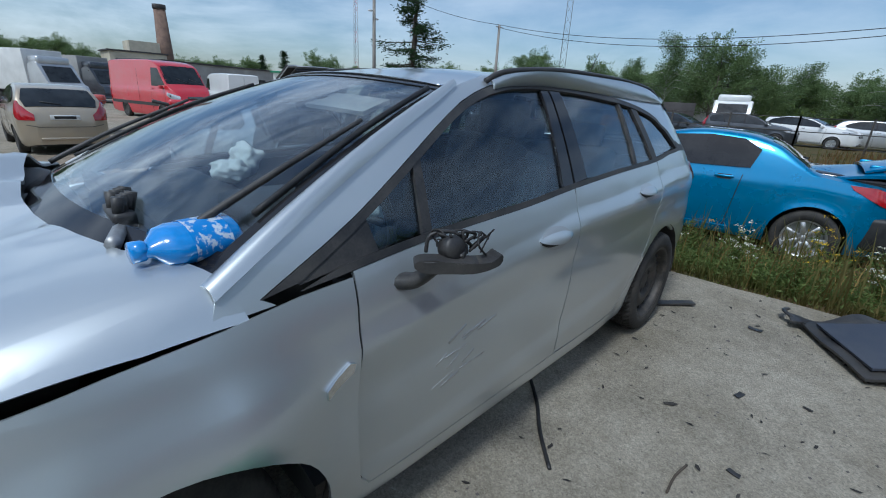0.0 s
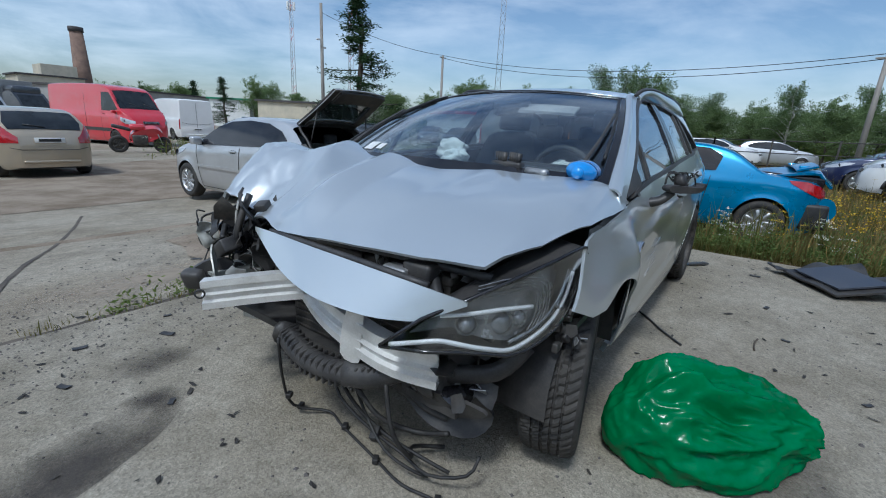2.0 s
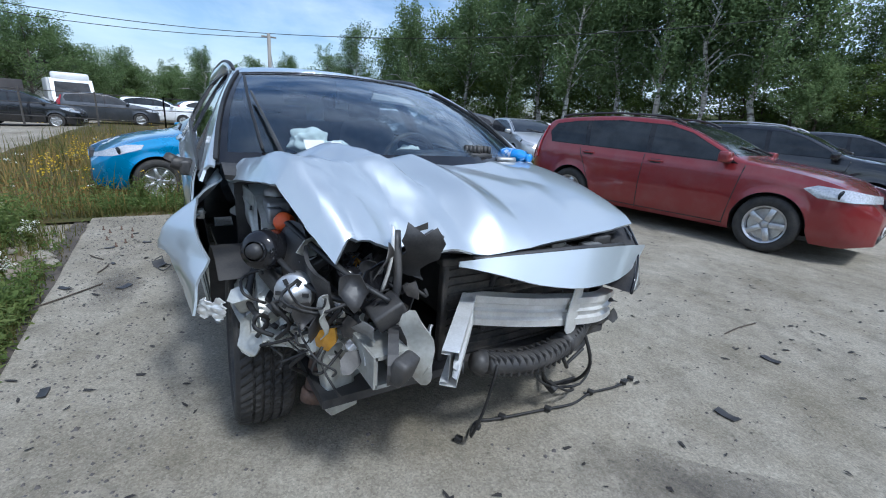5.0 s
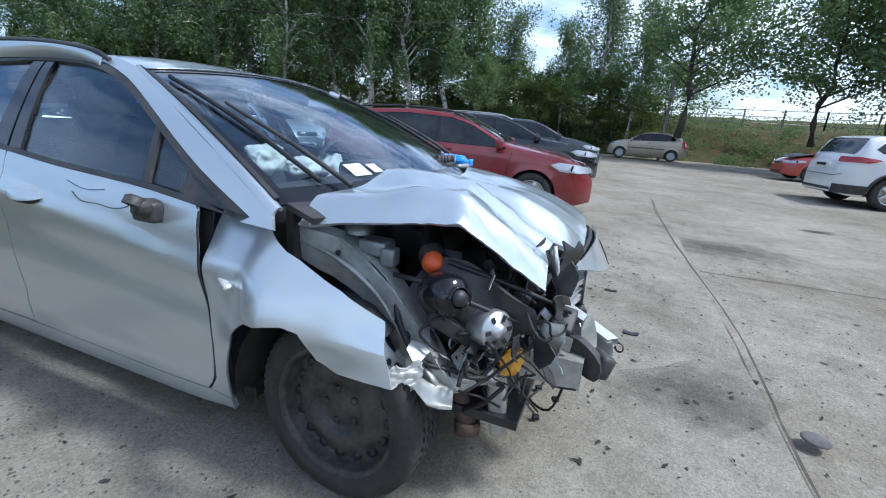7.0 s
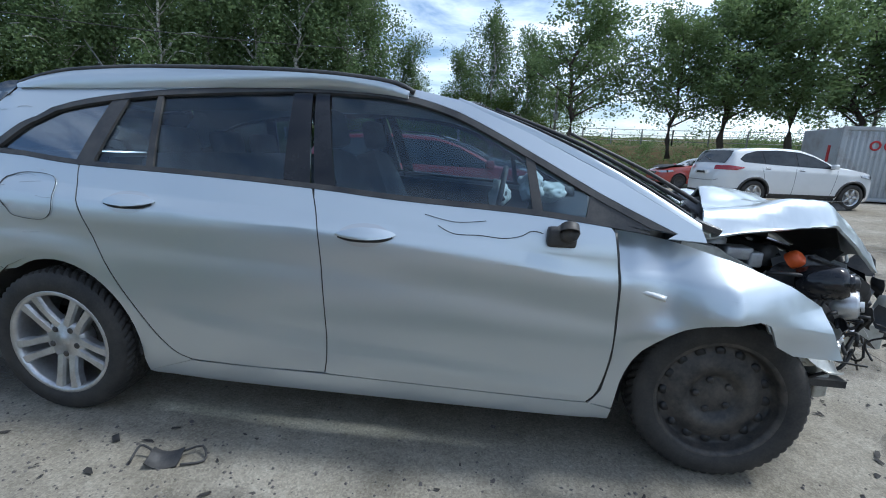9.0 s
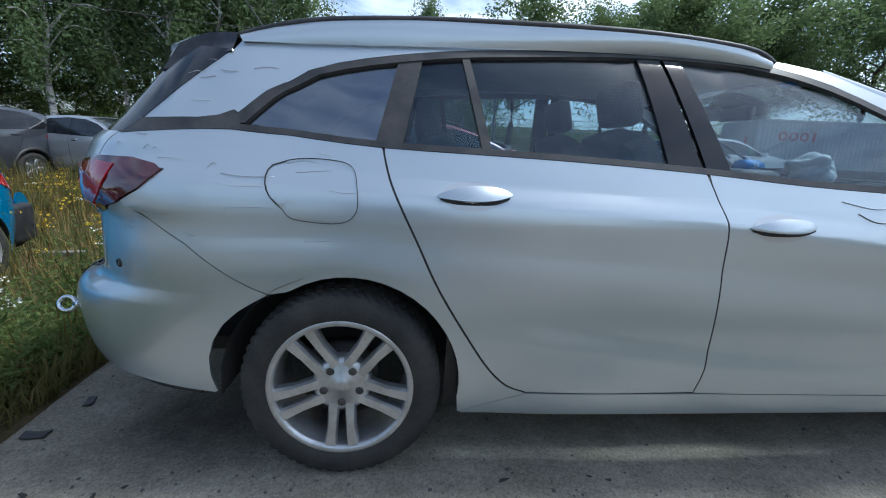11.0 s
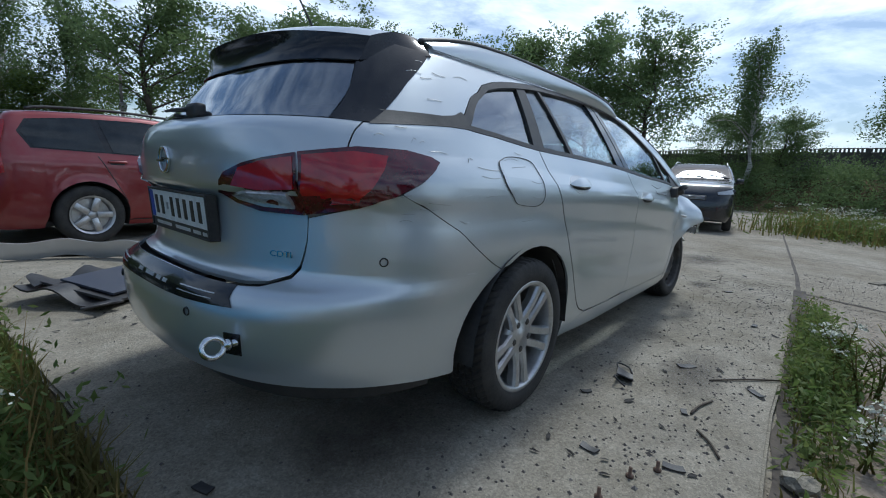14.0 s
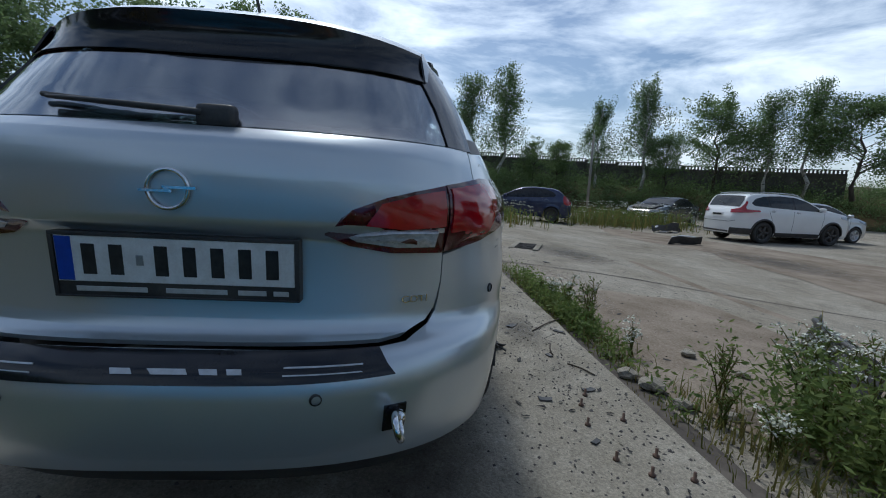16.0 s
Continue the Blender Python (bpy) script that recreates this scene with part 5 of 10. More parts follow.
# foam absorber with ribs, hanging below the beam
ab = [(2.0, -.06, .385), (2.03, .10, .365), (2.02, .28, .375), (1.98, .42, .41), (1.95, .5, .45)]
absorber = part("energy_absorber", join(tube(ab, 0.044, 12, 20, .85), tube([(2.02, .30, .385), (1.99, .40, .40), (1.95, .48, .45), (1.93, .50, .50)], (.050, .034), 10, 8), tube([(2.0, -.08, .39), (1.99, -.12, .40)], (.05, .03), 10)), BLACK_PLASTIC, silver_car, "ribbed black plastic absorber hanging loose")
for i, p in enumerate(spline(ab, 22)):
    part("rib", box((.084, .010, .074), tuple(p), .004, (0, 0, 12 - i)), BLACK_PLASTIC, absorber)
# radiator pack
part("radiator", join(box((.035, .78, .40), (1.86, .20, .54), .008), box((.05, .80, .03), (1.86, .20, .74), .008), box((.05, .80, .03), (1.86, .20, .34), .008)), STEEL_BLACK, silver_car, "black radiator pack")
for k in range(12):
    part("radiator_fin", box((.006, .74, .006), (1.884, .20, .37 + .031 * k)), STEEL_BLACK, silver_car)
part("front_panel", join(tube([(1.86, .72, .78), (1.93, .4, .80), (1.95, 0, .79), (1.86, -.30, .80)], .014, 8, 16), tube([(1.90, .55, .76), (1.95, .62, .70), (1.86, .74, .60)], .018, 6, 8), box((.06, .10, .05), (1.93, .52, .775), .01), box((.05, .09, .05), (1.90, .05, .79), .01)), BLACK_PLASTIC, silver_car, "black lock carrier")
part("lock_box", box((.05, .09, .045), (1.955, .45, .755), .008), GALV, silver_car)
part("bay_struts", join(*[tube([(1.90 + .02 * math.sin(k), -.02 + .11 * k, .46 + .02 * (k % 3)), (1.86, .03 + .10 * k, .58), (1.92, .01 + .11 * k, .70)], .012, 6, 6) for k in range(6)]), BLACK_PLASTIC, silver_car)

# left corner below the lamp
part("wheel_liner", join(tube([(1.90, .48, .50), (1.90, .60, .455), (1.82, .74, .47), (1.74, .80, .55)], .022, 8, 12, 1.5), sheet(curve_poly([(-.22, .02), (-.05, .08), (.16, .05), (.20, -.10), (.12, -.16), (-.08, -.12)], 3), lambda a, b: (1.86 - .5 * a * a - .25 * a + .02 * math.sin(b * 25), .56 + a * .8, .33 + b * .8), .05, .02), box((.12, .08, .12), (1.88, .58, .42), .02), tube([(1.92, .42, .40), (1.90, .52, .30), (1.86, .60, .26)], .014, 6, 10)), BLACK_PLASTIC, silver_car, "torn black wheel arch liner and fog lamp mount")
for k in range(7):
    part("corner_clip", box((.03, .02, .03), (1.66 + .03 * math.cos(k * 2.1), .87 + .012 * math.sin(k * 1.7), .55 + .022 * k), .004, (k * 20, k * 33, 0)), BLACK_PLASTIC, silver_car)
part("fog_tray", sheet(curve_poly([(-.16, 0), (-.08, .05), (.10, .04), (.18, 0), (.08, -.06), (-.10, -.06)], 3), lambda a, b: (1.93 - abs(a) * .25 + b * .3, .58 + a, .37 + b * .8), .05, .012), BLACK_PLASTIC, silver_car)

# right front corner: rails, box section, lamps remains, pipes
rail_poly = [(1.14, .80), (1.14, .905), (1.28, .885), (1.40, .835), (1.52, .755), (1.62, .655), (1.70, .555), (1.76, .505), (1.66, .475), (1.58, .53), (1.50, .615), (1.40, .69), (1.28, .75)]
part("inner_rail", sheet(rail_poly, lambda x, z: (x, -.70 - .06 * smooth(1.4, 1.7, x) + .010 * math.sin(x * 26 + z * 14), z), .05, .012), PRIMER, silver_car, "bent pale grey inner wing rail")
part("rail_flange", sheet([(1.14, 0), (1.76, 0), (1.76, 1), (1.14, 1)], lambda x, b: (x, -.70 - .06 * smooth(1.4, 1.7, x) + .075 * b, interp(x, [(1.14, .905), (1.28, .885), (1.40, .835), (1.52, .755), (1.62, .655), (1.70, .555), (1.76, .505)]) + .006 * math.sin(x * 40)), .06, .006), PRIMER, silver_car)
part("rail_flange", sheet([(1.46, 0), (1.74, 0), (1.74, 1), (1.46, 1)], lambda x, b: (x + .02 * b, -.77 - .05 * b + .012 * math.sin(x * 44), interp(x, [(1.46, .64), (1.58, .55), (1.74, .49)]) - .03 * b + .012 * math.sin(b * 5 + x * 30)), .04, .006), PRIMER, silver_car, "torn flange")
part("cross_rail", sheet([(0, 0), (1, 0), (1, 1), (0, 1)], lambda a, b: (1.62 + .30 * a, -.80 + .34 * a + .02 * math.sin(a * 11), .475 + .07 * b - .03 * a + .010 * math.sin(a * 17 + b * 4)), .08, .02), PRIMER, silver_car, "crumpled grey front rail")
for x, z, r in ((1.30, .838, .008), (1.42, .765, .011), (1.545, .665, .016), (1.575, .632, .016), (1.65, .56, .009)):
    p = Vector((x, -.70 - .06 * smooth(1.4, 1.7, x) - .016, z))
    part("rail_hole", moved(lathe([(.0, .002), (r, .002), (r * 1.15, -.004)], 14), Matrix.Translation(p) @ Vector((0, -1, .2)).to_track_quat("Y", "Z").to_matrix().to_4x4()), SEAL, silver_car)
# edge beads and a second skin of the bent rail
part("rail_bead", tube([(1.14, -.712, .86), (1.30, -.716, .82), (1.45, -.722, .735), (1.58, -.752, .61), (1.70, -.782, .515)], .012, 6, 18, .6), PRIMER, silver_car)
part("lamp_shell", sheet(curve_poly([(1.53, .70), (1.56, .80), (1.66, .86), (1.82, .81), (1.93, .73), (1.90, .62), (1.76, .585), (1.62, .60)], 4), lambda x, z: (x, -.585 - .22 * max(0, 1 - ((x - 1.70) / .22) ** 2 - ((z - .72) / .17) ** 2) ** .5 * .35 + .02 * math.sin(x * 30 + z * 22), z), .04, .012), BLACK_PLASTIC, silver_car, "broken black lamp housing shell")
for k, pts in enumerate(([(1.50, -.70, .80), (1.62, -.72, .80), (1.76, -.70, .76), (1.90, -.62, .70), (1.96, -.52, .68)], [(1.52, -.72, .74), (1.56, -.76, .66), (1.64, -.78, .58), (1.74, -.72, .54)], [(1.66, -.66, .86), (1.80, -.62, .82), (1.94, -.55, .76), (2.02, -.46, .70)])):
    part("lamp_seal", tube(pts, .011, 6, 18, .7), SEAL, silver_car)
part("box_section", join(box((.30, .10, .012), (1.94, -.48, .565)), box((.30, .10, .012), (1.94, -.48, .475)), box((.30, .012, .10), (1.94, -.53, .52)), box((.30, .012, .10), (1.94, -.43, .52)), box((.16, .06, .006), (1.86, -.41, .58), 0, (0, 10, 20))), PRIMER, silver_car, "grey crash box section")
part("torn_plate", sheet(curve_poly([(0, .10), (.05, .14), (.10, .05), (.12, -.06), (.07, -.10), (.03, -.02)], 3), lambda a, b: (2.06 + a * .5, -.44 + a * .7 + .01 * math.sin(b * 40), .55 + b), .025, .006), PRIMER, silver_car, "torn grey sheet metal")
part("torn_plate", sheet(curve_poly([(0, 0), (.10, .06), (.22, .02), (.25, -.05), (.12, -.07), (.02, -.05)], 3), lambda a, b: (1.60 + a, -.80 + a * .5 + .02 * math.sin(a * 30), .52 + b * .6 + .02 * math.sin(b * 40 + a * 20)), .025, .006), PRIMER, silver_car)
# lamp motor with metal ring
mo = Matrix.Translation((1.82, -.675, .685)) @ Vector((.80, -.55, .15)).to_track_quat("Y", "Z").to_matrix().to_4x4()
fan = part("lamp_motor", moved(lathe([(0, .045), (.02, .045), (.022, .03), (.055, .03), (.060, .02), (.060, -.05), (.045, -.07), (0, -.07)], 24), mo), ALLOY, silver_car, "exposed grey lamp motor with slotted ring")
for k in range(6):
    a = k * math.pi / 3
    part("slot", moved(box((.018, .004, .012), (.040 * math.cos(a), .032, .040 * math.sin(a)), 0, (0, -math.degrees(a), 0)), mo), SEAL, fan)
mo2 = Matrix.Translation((1.69, -.735, .785)) @ Vector((.75, -.55, .2)).to_track_quat("Y", "Z").to_matrix().to_4x4()
part("reservoir", moved(join(lathe([(0, .06), (.05, .055), (.062, .03), (.065, -.05), (.05, -.09), (0, -.10)], 20), lathe([(.03, .07), (.034, .07), (.034, .05)], 16)), mo2), GLOSS_BLACK, silver_car, "black round housing")
part("reservoir_cap", moved(lathe([(0, .085), (.022, .08), (.026, .06), (.026, .05)], 14), mo2), BLACK_PLASTIC, silver_car)
mo3 = Matrix.Translation((1.615, -.665, .855)) @ Vector((.5, -.6, .6)).to_track_quat("Y", "Z").to_matrix().to_4x4()
part("air_pipe", moved(lathe([(0, .014), (.018, .016), (.030, .008), (.034, -.008), (.032, -.03)], 18), mo3), ORANGE, silver_car, "orange pipe cap")
part("air_duct", tube([(1.57, -.58, .84), (1.52, -.45, .84), (1.45, -.30, .86)], .045, 10, 10), BLACK_PLASTIC, silver_car)
part("strut_top", join(moved(lathe([(0, .03), (.03, .03), (.035, 0), (.05, -.01), (.05, -.03)], 14), pose(1.32, -.62, .92, 90)), box((.10, .08, .05), (1.40, -.64, .86), .01), box((.05, .05, .06), (1.46, -.66, .84), .01)), GALV, silver_car, "grey suspension strut top")
part("amber_lamp", moved(sheet([(-.03, -.04), (-.035, .01), (-.01, .045), (.012, .03), (.03, .04), (.035, -.01), (.01, -.045)], lambda a, b: (a, -.018 * math.cos(a * 30) * math.cos(b * 22), b), .015, .02), pose(1.864, -.585, .553, 0, 0, 35)), AMBER, silver_car, "broken amber lamp")
part("exhaust_pipe", join(tube([(1.60, -.50, .52), (1.68, -.56, .40), (1.74, -.60, .31), (1.76, -.61, .25)], (.04, .032), 10, 12), moved(lathe([(.025, .02), (.045, .02), (.045, -.02), (.025, -.02)], 14, True), pose(1.755, -.61, .27, 75, 0, 20))), RUST, silver_car, "rusty broken metal pipe")
part("chassis_leg", join(box((.06, .10, .24), (1.84, -.56, .38), .012, (4, -8, 10)), box((.05, .07, .16), (1.80, -.50, .32), .01, (0, 14, 30))), PRIMER, silver_car, "bent chassis leg")
# tall torn black plastic at the bonnet's notch
part("torn_plastic", join(sheet([(-.07, -.10), (-.055, .02), (-.075, .06), (-.02, .11), (.0, .08), (.05, .10), (.035, .03), (.06, .0), (.03, -.09), (-.02, -.06)], lambda a, b: (1.95 + .05 * math.sin(b * 26) + a * .5, -.34 + a + .02 * math.sin(b * 40), .80 + b), .03, .008), tube([(1.95, -.44, .60), (1.98, -.42, .72), (1.92, -.40, .88)], .014, 6, 8), box((.05, .05, .03), (1.94, -.28, .85), .006, (10, 20, 30))), BLACK_PLASTIC, silver_car, "torn black plastic lamp carrier")
part("torn_edge", tube([(1.955, -.46, .70), (1.965, -.435, .80), (1.94, -.42, .90)], .006, 5, 6), ALUMINIUM, silver_car)
for piece in (box((.12, .12, .03), (1.74, -.58, .78), .006, (25, 10, 15)), box((.20, .03, .05), (1.72, -.70, .66), .008, (0, 30, 25)), box((.08, .10, .06), (2.0, -.46, .66), .01, (30, 10, 0))):
    part("lamp_fragment", piece, BLACK_PLASTIC, silver_car, "broken black lamp housing piece")
part("side_bumper_mount", join(sheet(curve_poly([(0, 0), (.10, .05), (.20, .03), (.19, -.04), (.08, -.05)], 3), lambda a, b: (2.0 + a * .75, -.42 - a * .35, .60 - a * .3 + b), .03, .03), box((.05, .08, .08), (2.14, -.47, .55), .015, (0, 20, 30))), BLACK_PLASTIC, silver_car, "black bumper mount")
# small bent pieces of sheet metal and plastic in the crushed corner
rf = random.Random(23)


def shard(at, size, material, name):
    n = rf.randint(5, 7)
    poly = [(size * rf.uniform(.5, 1.1) * math.cos(2 * math.pi * k / n), size * rf.uniform(.4, 1.0) * math.sin(2 * math.pi * k / n)) for k in range(n)]
    ph, q = rf.uniform(0, 6), rf.uniform(18, 45)
    bm = sheet(poly, lambda a, b: (a, b, size * .28 * math.sin(a * q / size * .06 + ph) + size * .22 * math.sin(b * q / size * .05 + 2 * ph)), size * .35, .003)
    part(name, moved(bm, Matrix.Translation(at) @ Euler((rf.uniform(0, 6), rf.uniform(0, 6), rf.uniform(0, 6))).to_matrix().to_4x4()), material, silver_car)


for k in range(34):
    f = k / 33
    at = Vector((1.60, -.80, .56)).lerp(Vector((2.08, -.38, .56)), f) + Vector((rf.uniform(-.05, .05), rf.uniform(-.05, .06), rf.uniform(-.07, .07)))
    shard(at, rf.uniform(.025, .06), (PRIMER, ALUMINIUM, PRIMER, BLACK_PLASTIC)[k % 4], "metal_shard" if k % 4 < 3 else "plastic_shard")
for k in range(22):
    at = Vector((rf.uniform(1.55, 2.02), rf.uniform(-.68, -.34), rf.uniform(.60, .84)))
    shard(at, rf.uniform(.03, .075), (BLACK_PLASTIC, GALV, GLOSS_BLACK, BLACK_PLASTIC, PRIMER)[k % 5], "plastic_shard")
for k in range(30):
    at = Vector((rf.uniform(1.74, 2.0), rf.uniform(-.60, -.26), rf.uniform(.50, .84)))
    shard(at, rf.uniform(.03, .085), (BLACK_PLASTIC, GLOSS_BLACK, BLACK_PLASTIC, STEEL_BLACK)[k % 4], "plastic_shard")
for k in range(26):
    at = Vector((rf.uniform(1.80, 1.96), rf.uniform(.36, .74), rf.uniform(.34, .56)))
    shard(at, rf.uniform(.03, .08), (BLACK_PLASTIC, GLOSS_BLACK, BLACK_PLASTIC, STEEL_BLACK, GALV)[k % 5], "plastic_shard")
for k in range(18):
    at = Vector((rf.uniform(1.82, 1.95), rf.uniform(.05, .66), rf.uniform(.75, .81)))
    shard(at, rf.uniform(.02, .05), (BLACK_PLASTIC, GALV, STEEL_BLACK)[k % 3], "plastic_shard")
for k in range(12):
    at = Vector((rf.uniform(1.58, 1.72), rf.uniform(.84, .92), rf.uniform(.55, .63)))
    shard(at, rf.uniform(.015, .035), BLACK_PLASTIC if k % 4 else GALV, "plastic_shard")
# wires
rw = random.Random(11)
for k in range(26):
    a = Vector((rw.uniform(1.62, 1.95), rw.uniform(-.72, -.40), rw.uniform(.50, .78)))
    pts = [a]
    for j in range(3):
        a = a + Vector((rw.uniform(-.08, .09), rw.uniform(-.08, .10), rw.uniform(-.10, .05)))
        pts.append(a)
    part("wire", tube(pts, rw.choice((.004, .005, .007)), 5, 9), CABLE, silver_car)
for k in range(9):
    p = Vector((rw.uniform(1.66, 1.98), rw.uniform(-.70, -.42), rw.uniform(.52, .74)))
    part("connector", box((.035, .025, .022), tuple(p), .004, (rw.uniform(0, 90), rw.uniform(0, 90), 0)), CLEAR_LENS_W if k % 4 == 0 else (GALV if k % 3 == 0 else BLACK_PLASTIC), silver_car)
# thin wires and torn scraps tangled in the crushed corner
rq = random.Random(404)
for k in range(34):
    p = Vector((rq.uniform(1.62, 1.98), rq.uniform(-.76, -.36), rq.uniform(.50, .80)))
    pts = [p]
    for _ in range(4):
        pts.append(pts[-1] + Vector((rq.uniform(-.06, .06), rq.uniform(-.06, .06), rq.uniform(-.07, .04))))
    part("torn_wire", tube(pts, rq.choice((.0025, .0035, .005, .007)), 5, 14), CABLE if k % 5 else (GALV if k % 2 else AMBER), silver_car)
for k in range(26):
    p = Vector((rq.uniform(1.64, 2.0), rq.uniform(-.76, -.38), rq.uniform(.47, .78)))
    w_, h_, q_ = rq.uniform(.02, .05), rq.uniform(.02, .06), rq.uniform(0, 9)
    bm = sheet([(-w_, -h_), (w_ * .6, -h_ * .8), (w_, h_ * .3), (0, h_), (-w_ * .8, h_ * .4)], lambda a, b: (a, .012 * math.sin(a * 70 + q_) + .010 * math.sin(b * 60 + q_), b), .015, .003)
    part("torn_scrap", moved(bm, pose(*p, rq.uniform(-60, 60), rq.uniform(-60, 60), rq.uniform(0, 180))), (BLACK_PLASTIC, BLACK_PLASTIC, PRIMER, SEAL)[k % 4], silver_car)
# hanging harness at the nose and the loop that lies on the ground
for pts in ([(2.0, .20, .35), (1.97, .28, .22), (1.93, .38, .13), (1.90, .50, .09), (1.86, .62, .05)], [(1.98, .16, .35), (1.99, .22, .24), (1.96, .33, .15), (1.92, .46, .08), (1.93, .58, .07), (1.88, .70, .10), (1.84, .72, .16)], [(2.01, .30, .36), (1.98, .40, .24), (1.90, .50, .18), (1.88, .62, .22)], [(1.97, .26, .34), (1.95, .30, .20), (1.97, .42, .11), (1.94, .52, .06), (1.90, .56, .03)]):
    part("hanging_cable", tube(pts, rw.choice((.006, .007, .009)), 6, 18), CABLE, silver_car)
part("cable_plug", box((.05, .03, .035), (1.95, .36, .13), .006, (10, 30, 20)), CABLE, silver_car)
part("hanging_cable", tube([(2.05, -.05, .40), (2.03, -.07, .22), (1.98, -.08, .06), (1.88, .02, .02), (1.90, .12, .015), (1.94, .34, .012), (1.97, .50, .012), (1.95, .64, .012), (1.97, .80, .012), (1.96, .92, .012)], .006, 6, 36), CABLE, silver_car, "black sensor cable trailing on the ground")
for p in ((2.0, -.075, .12), (1.93, -.10, .02), (1.90, .14, .02), (1.95, .36, .02), (1.95, .64, .02), (1.97, .86, .02), (1.96, .93, .018)):
    part("cable_plug", box((.03, .022, .02), p, .004, (0, 0, 30)), CABLE, silver_car)
part("hanging_cable", tube([(2.0, .45, .40), (2.02, .50, .25), (1.95, .52, .12), (1.85, .45, .06), (1.75, .52, .03)], .008, 6, 16), CABLE, silver_car)
# mirrors
part("mirror_stump", join(tube([(.70, -.885, .925), (.72, -.925, .935), (.72, -.955, .945)], (.035, .03), 8, 6), moved(lathe([(.0, .012), (.020, .012), (.030, .005), (.032, -.02)], 16), pose(.715, -.95, .965, 60))), STEEL_BLACK, silver_car, "broken mirror stump")
part("mirror_stump_cover", box((.10, .05, .07), (.70, -.905, .92), .015), BLACK_PLASTIC, silver_car)
ml = part("door_mirror", join(tube([(.735, .880, .900), (.725, .925, .915), (.70, .965, .955)], (.034, .024), 10, 8, .7), sheet(curve_poly([(-.05, .004), (-.02, .016), (.06, .014), (.15, .010), (.185, .024), (.18, -.002), (.10, -.018), (-.02, -.016)], 3), lambda a, b: (.70 - a * .72, .955 + a * .45 + .01 * math.sin(a * 20), .972 + b), .03, .05)), BLACK_PLASTIC, silver_car, "broken black door mirror without its cover")
rm = random.Random(9)
for k in range(13):
    f = rm.random()
    c = Vector((.69 - .10 * f, .955 + .06 * f, .995))
    pts = [c + Vector((rm.uniform(-.03, .03), rm.uniform(-.03, .03), rm.uniform(-.01, .05))) for _ in range(4)]
    part("mirror_wire", tube(pts, rm.choice((.0022, .003, .004)), 5, 14), CABLE, ml)
part("mirror_gear", moved(lathe([(0, .02), (.026, .02), (.030, .01), (.030, -.02), (0, -.02)], 16), pose(.665, .985, 1.005, 20, 30, 0)), BLACK_PLASTIC, ml, "exposed mirror motor")
part("mirror_frame", join(tube([(.70, .93, .985), (.69, .935, 1.03), (.64, .965, 1.035), (.60, .99, 1.0)], .005, 6, 12), box((.05, .04, .02), (.645, .99, .99), .005, (10, 20, 30))), BLACK_PLASTIC, ml)
part("bonnet_crumb", box((.012, .012, .008), (1.62, .30, bonnet_z(1.62, .30) + .004), .002), SEAL, silver_car)


# ---- wheels ----
def tyre_bm(r, w, tread=False):
    h = w / 2
    prof = [(r * .70, -h * .86), (r * .745, -h * .98), (r * .82, -h * 1.0), (r * .92, -h * .96), (r * .975, -h * .84), (r * .992, -h * .70)]
    for g in (-.45, -.15, .15, .45):
        prof += [(r, h * g - h * .10), (r, h * g - h * .045), (r * .976, h * g - h * .035), (r * .976, h * g + h * .035), (r, h * g + h * .045)]
    prof += [(r * .992, h * .70), (r * .975, h * .84), (r * .92, h * .96), (r * .82, h), (r * .745, h * .98), (r * .70, h * .86)]
    if not tread:
        return lathe(prof, 56)
    bm = lathe(prof, 168)
    for v in bm.verts:  # cross grooves of the tread, slanting
        rad = math.hypot(v.co.x, v.co.z)
        if rad > r * .97:
            k = int((math.atan2(v.co.z, v.co.x) / (2 * math.pi) + 1) * 168 + .5 + 6 * abs(v.co.y) / h)
            if k % 3 == 0:
                v.co.x, v.co.z = v.co.x * (1 - .007 / rad), v.co.z * (1 - .007 / rad)
    for f in bm.faces:
        c = f.calc_center_median()
        if math.hypot(c.x, c.z) > r * .965:
            f.smooth = False
    return bm


def alloy_bm(r, w, spokes=5, double=True, depth=0.02):
    """Rim of outer radius r facing -y."""
    h = w / 2
    bms = [lathe([(r, -h), (r * .955, -h * 1.02), (r * .93, -h * .92), (r * .90, -h * .2), (r * .90, h), (r, h)], 48)]
    for k in range(spokes):
        for o in ((-.16, .16) if double else (0,)):
            a = 2 * math.pi * k / spokes
            wv = []
            for rad, ang, wd, y in ((r * .20, a + o * 1.5, .0125, -h * .62), (r * .55, a + o * 1.15, .0115, -h * .86), (r * .95, a + o * 1.45, .015, -h * .92)):
                d, t = Vector((math.cos(ang), 0, math.sin(ang))), Vector((-math.sin(ang), 0, math.cos(ang)))
                for q, dy in ((-1, 0.014), (-.6, 0), (.6, 0), (1, 0.014), (.8, 0.035), (-.8, 0.035)):
                    wv.append(d * rad + t * (wd * q * r / .155) + Vector((0, y + dy, 0)))
            fs = []
            for i in range(2):
                for q in range(6):
                    fs.append((i * 6 + q, i * 6 + (q + 1) % 6, i * 6 + 6 + (q + 1) % 6, i * 6 + 6 + q))
            b = raw(wv, fs, True)
            bmesh.ops.recalc_face_normals(b, faces=b.faces)
            bms.append(b)
    bms.append(lathe([(0, -h * .70), (r * .15, -h * .70), (r * .17, -h * .62), (r * .34, -h * .60), (r * .36, -h * .4), (r * .30, 0)], 30))
    return join(*bms)


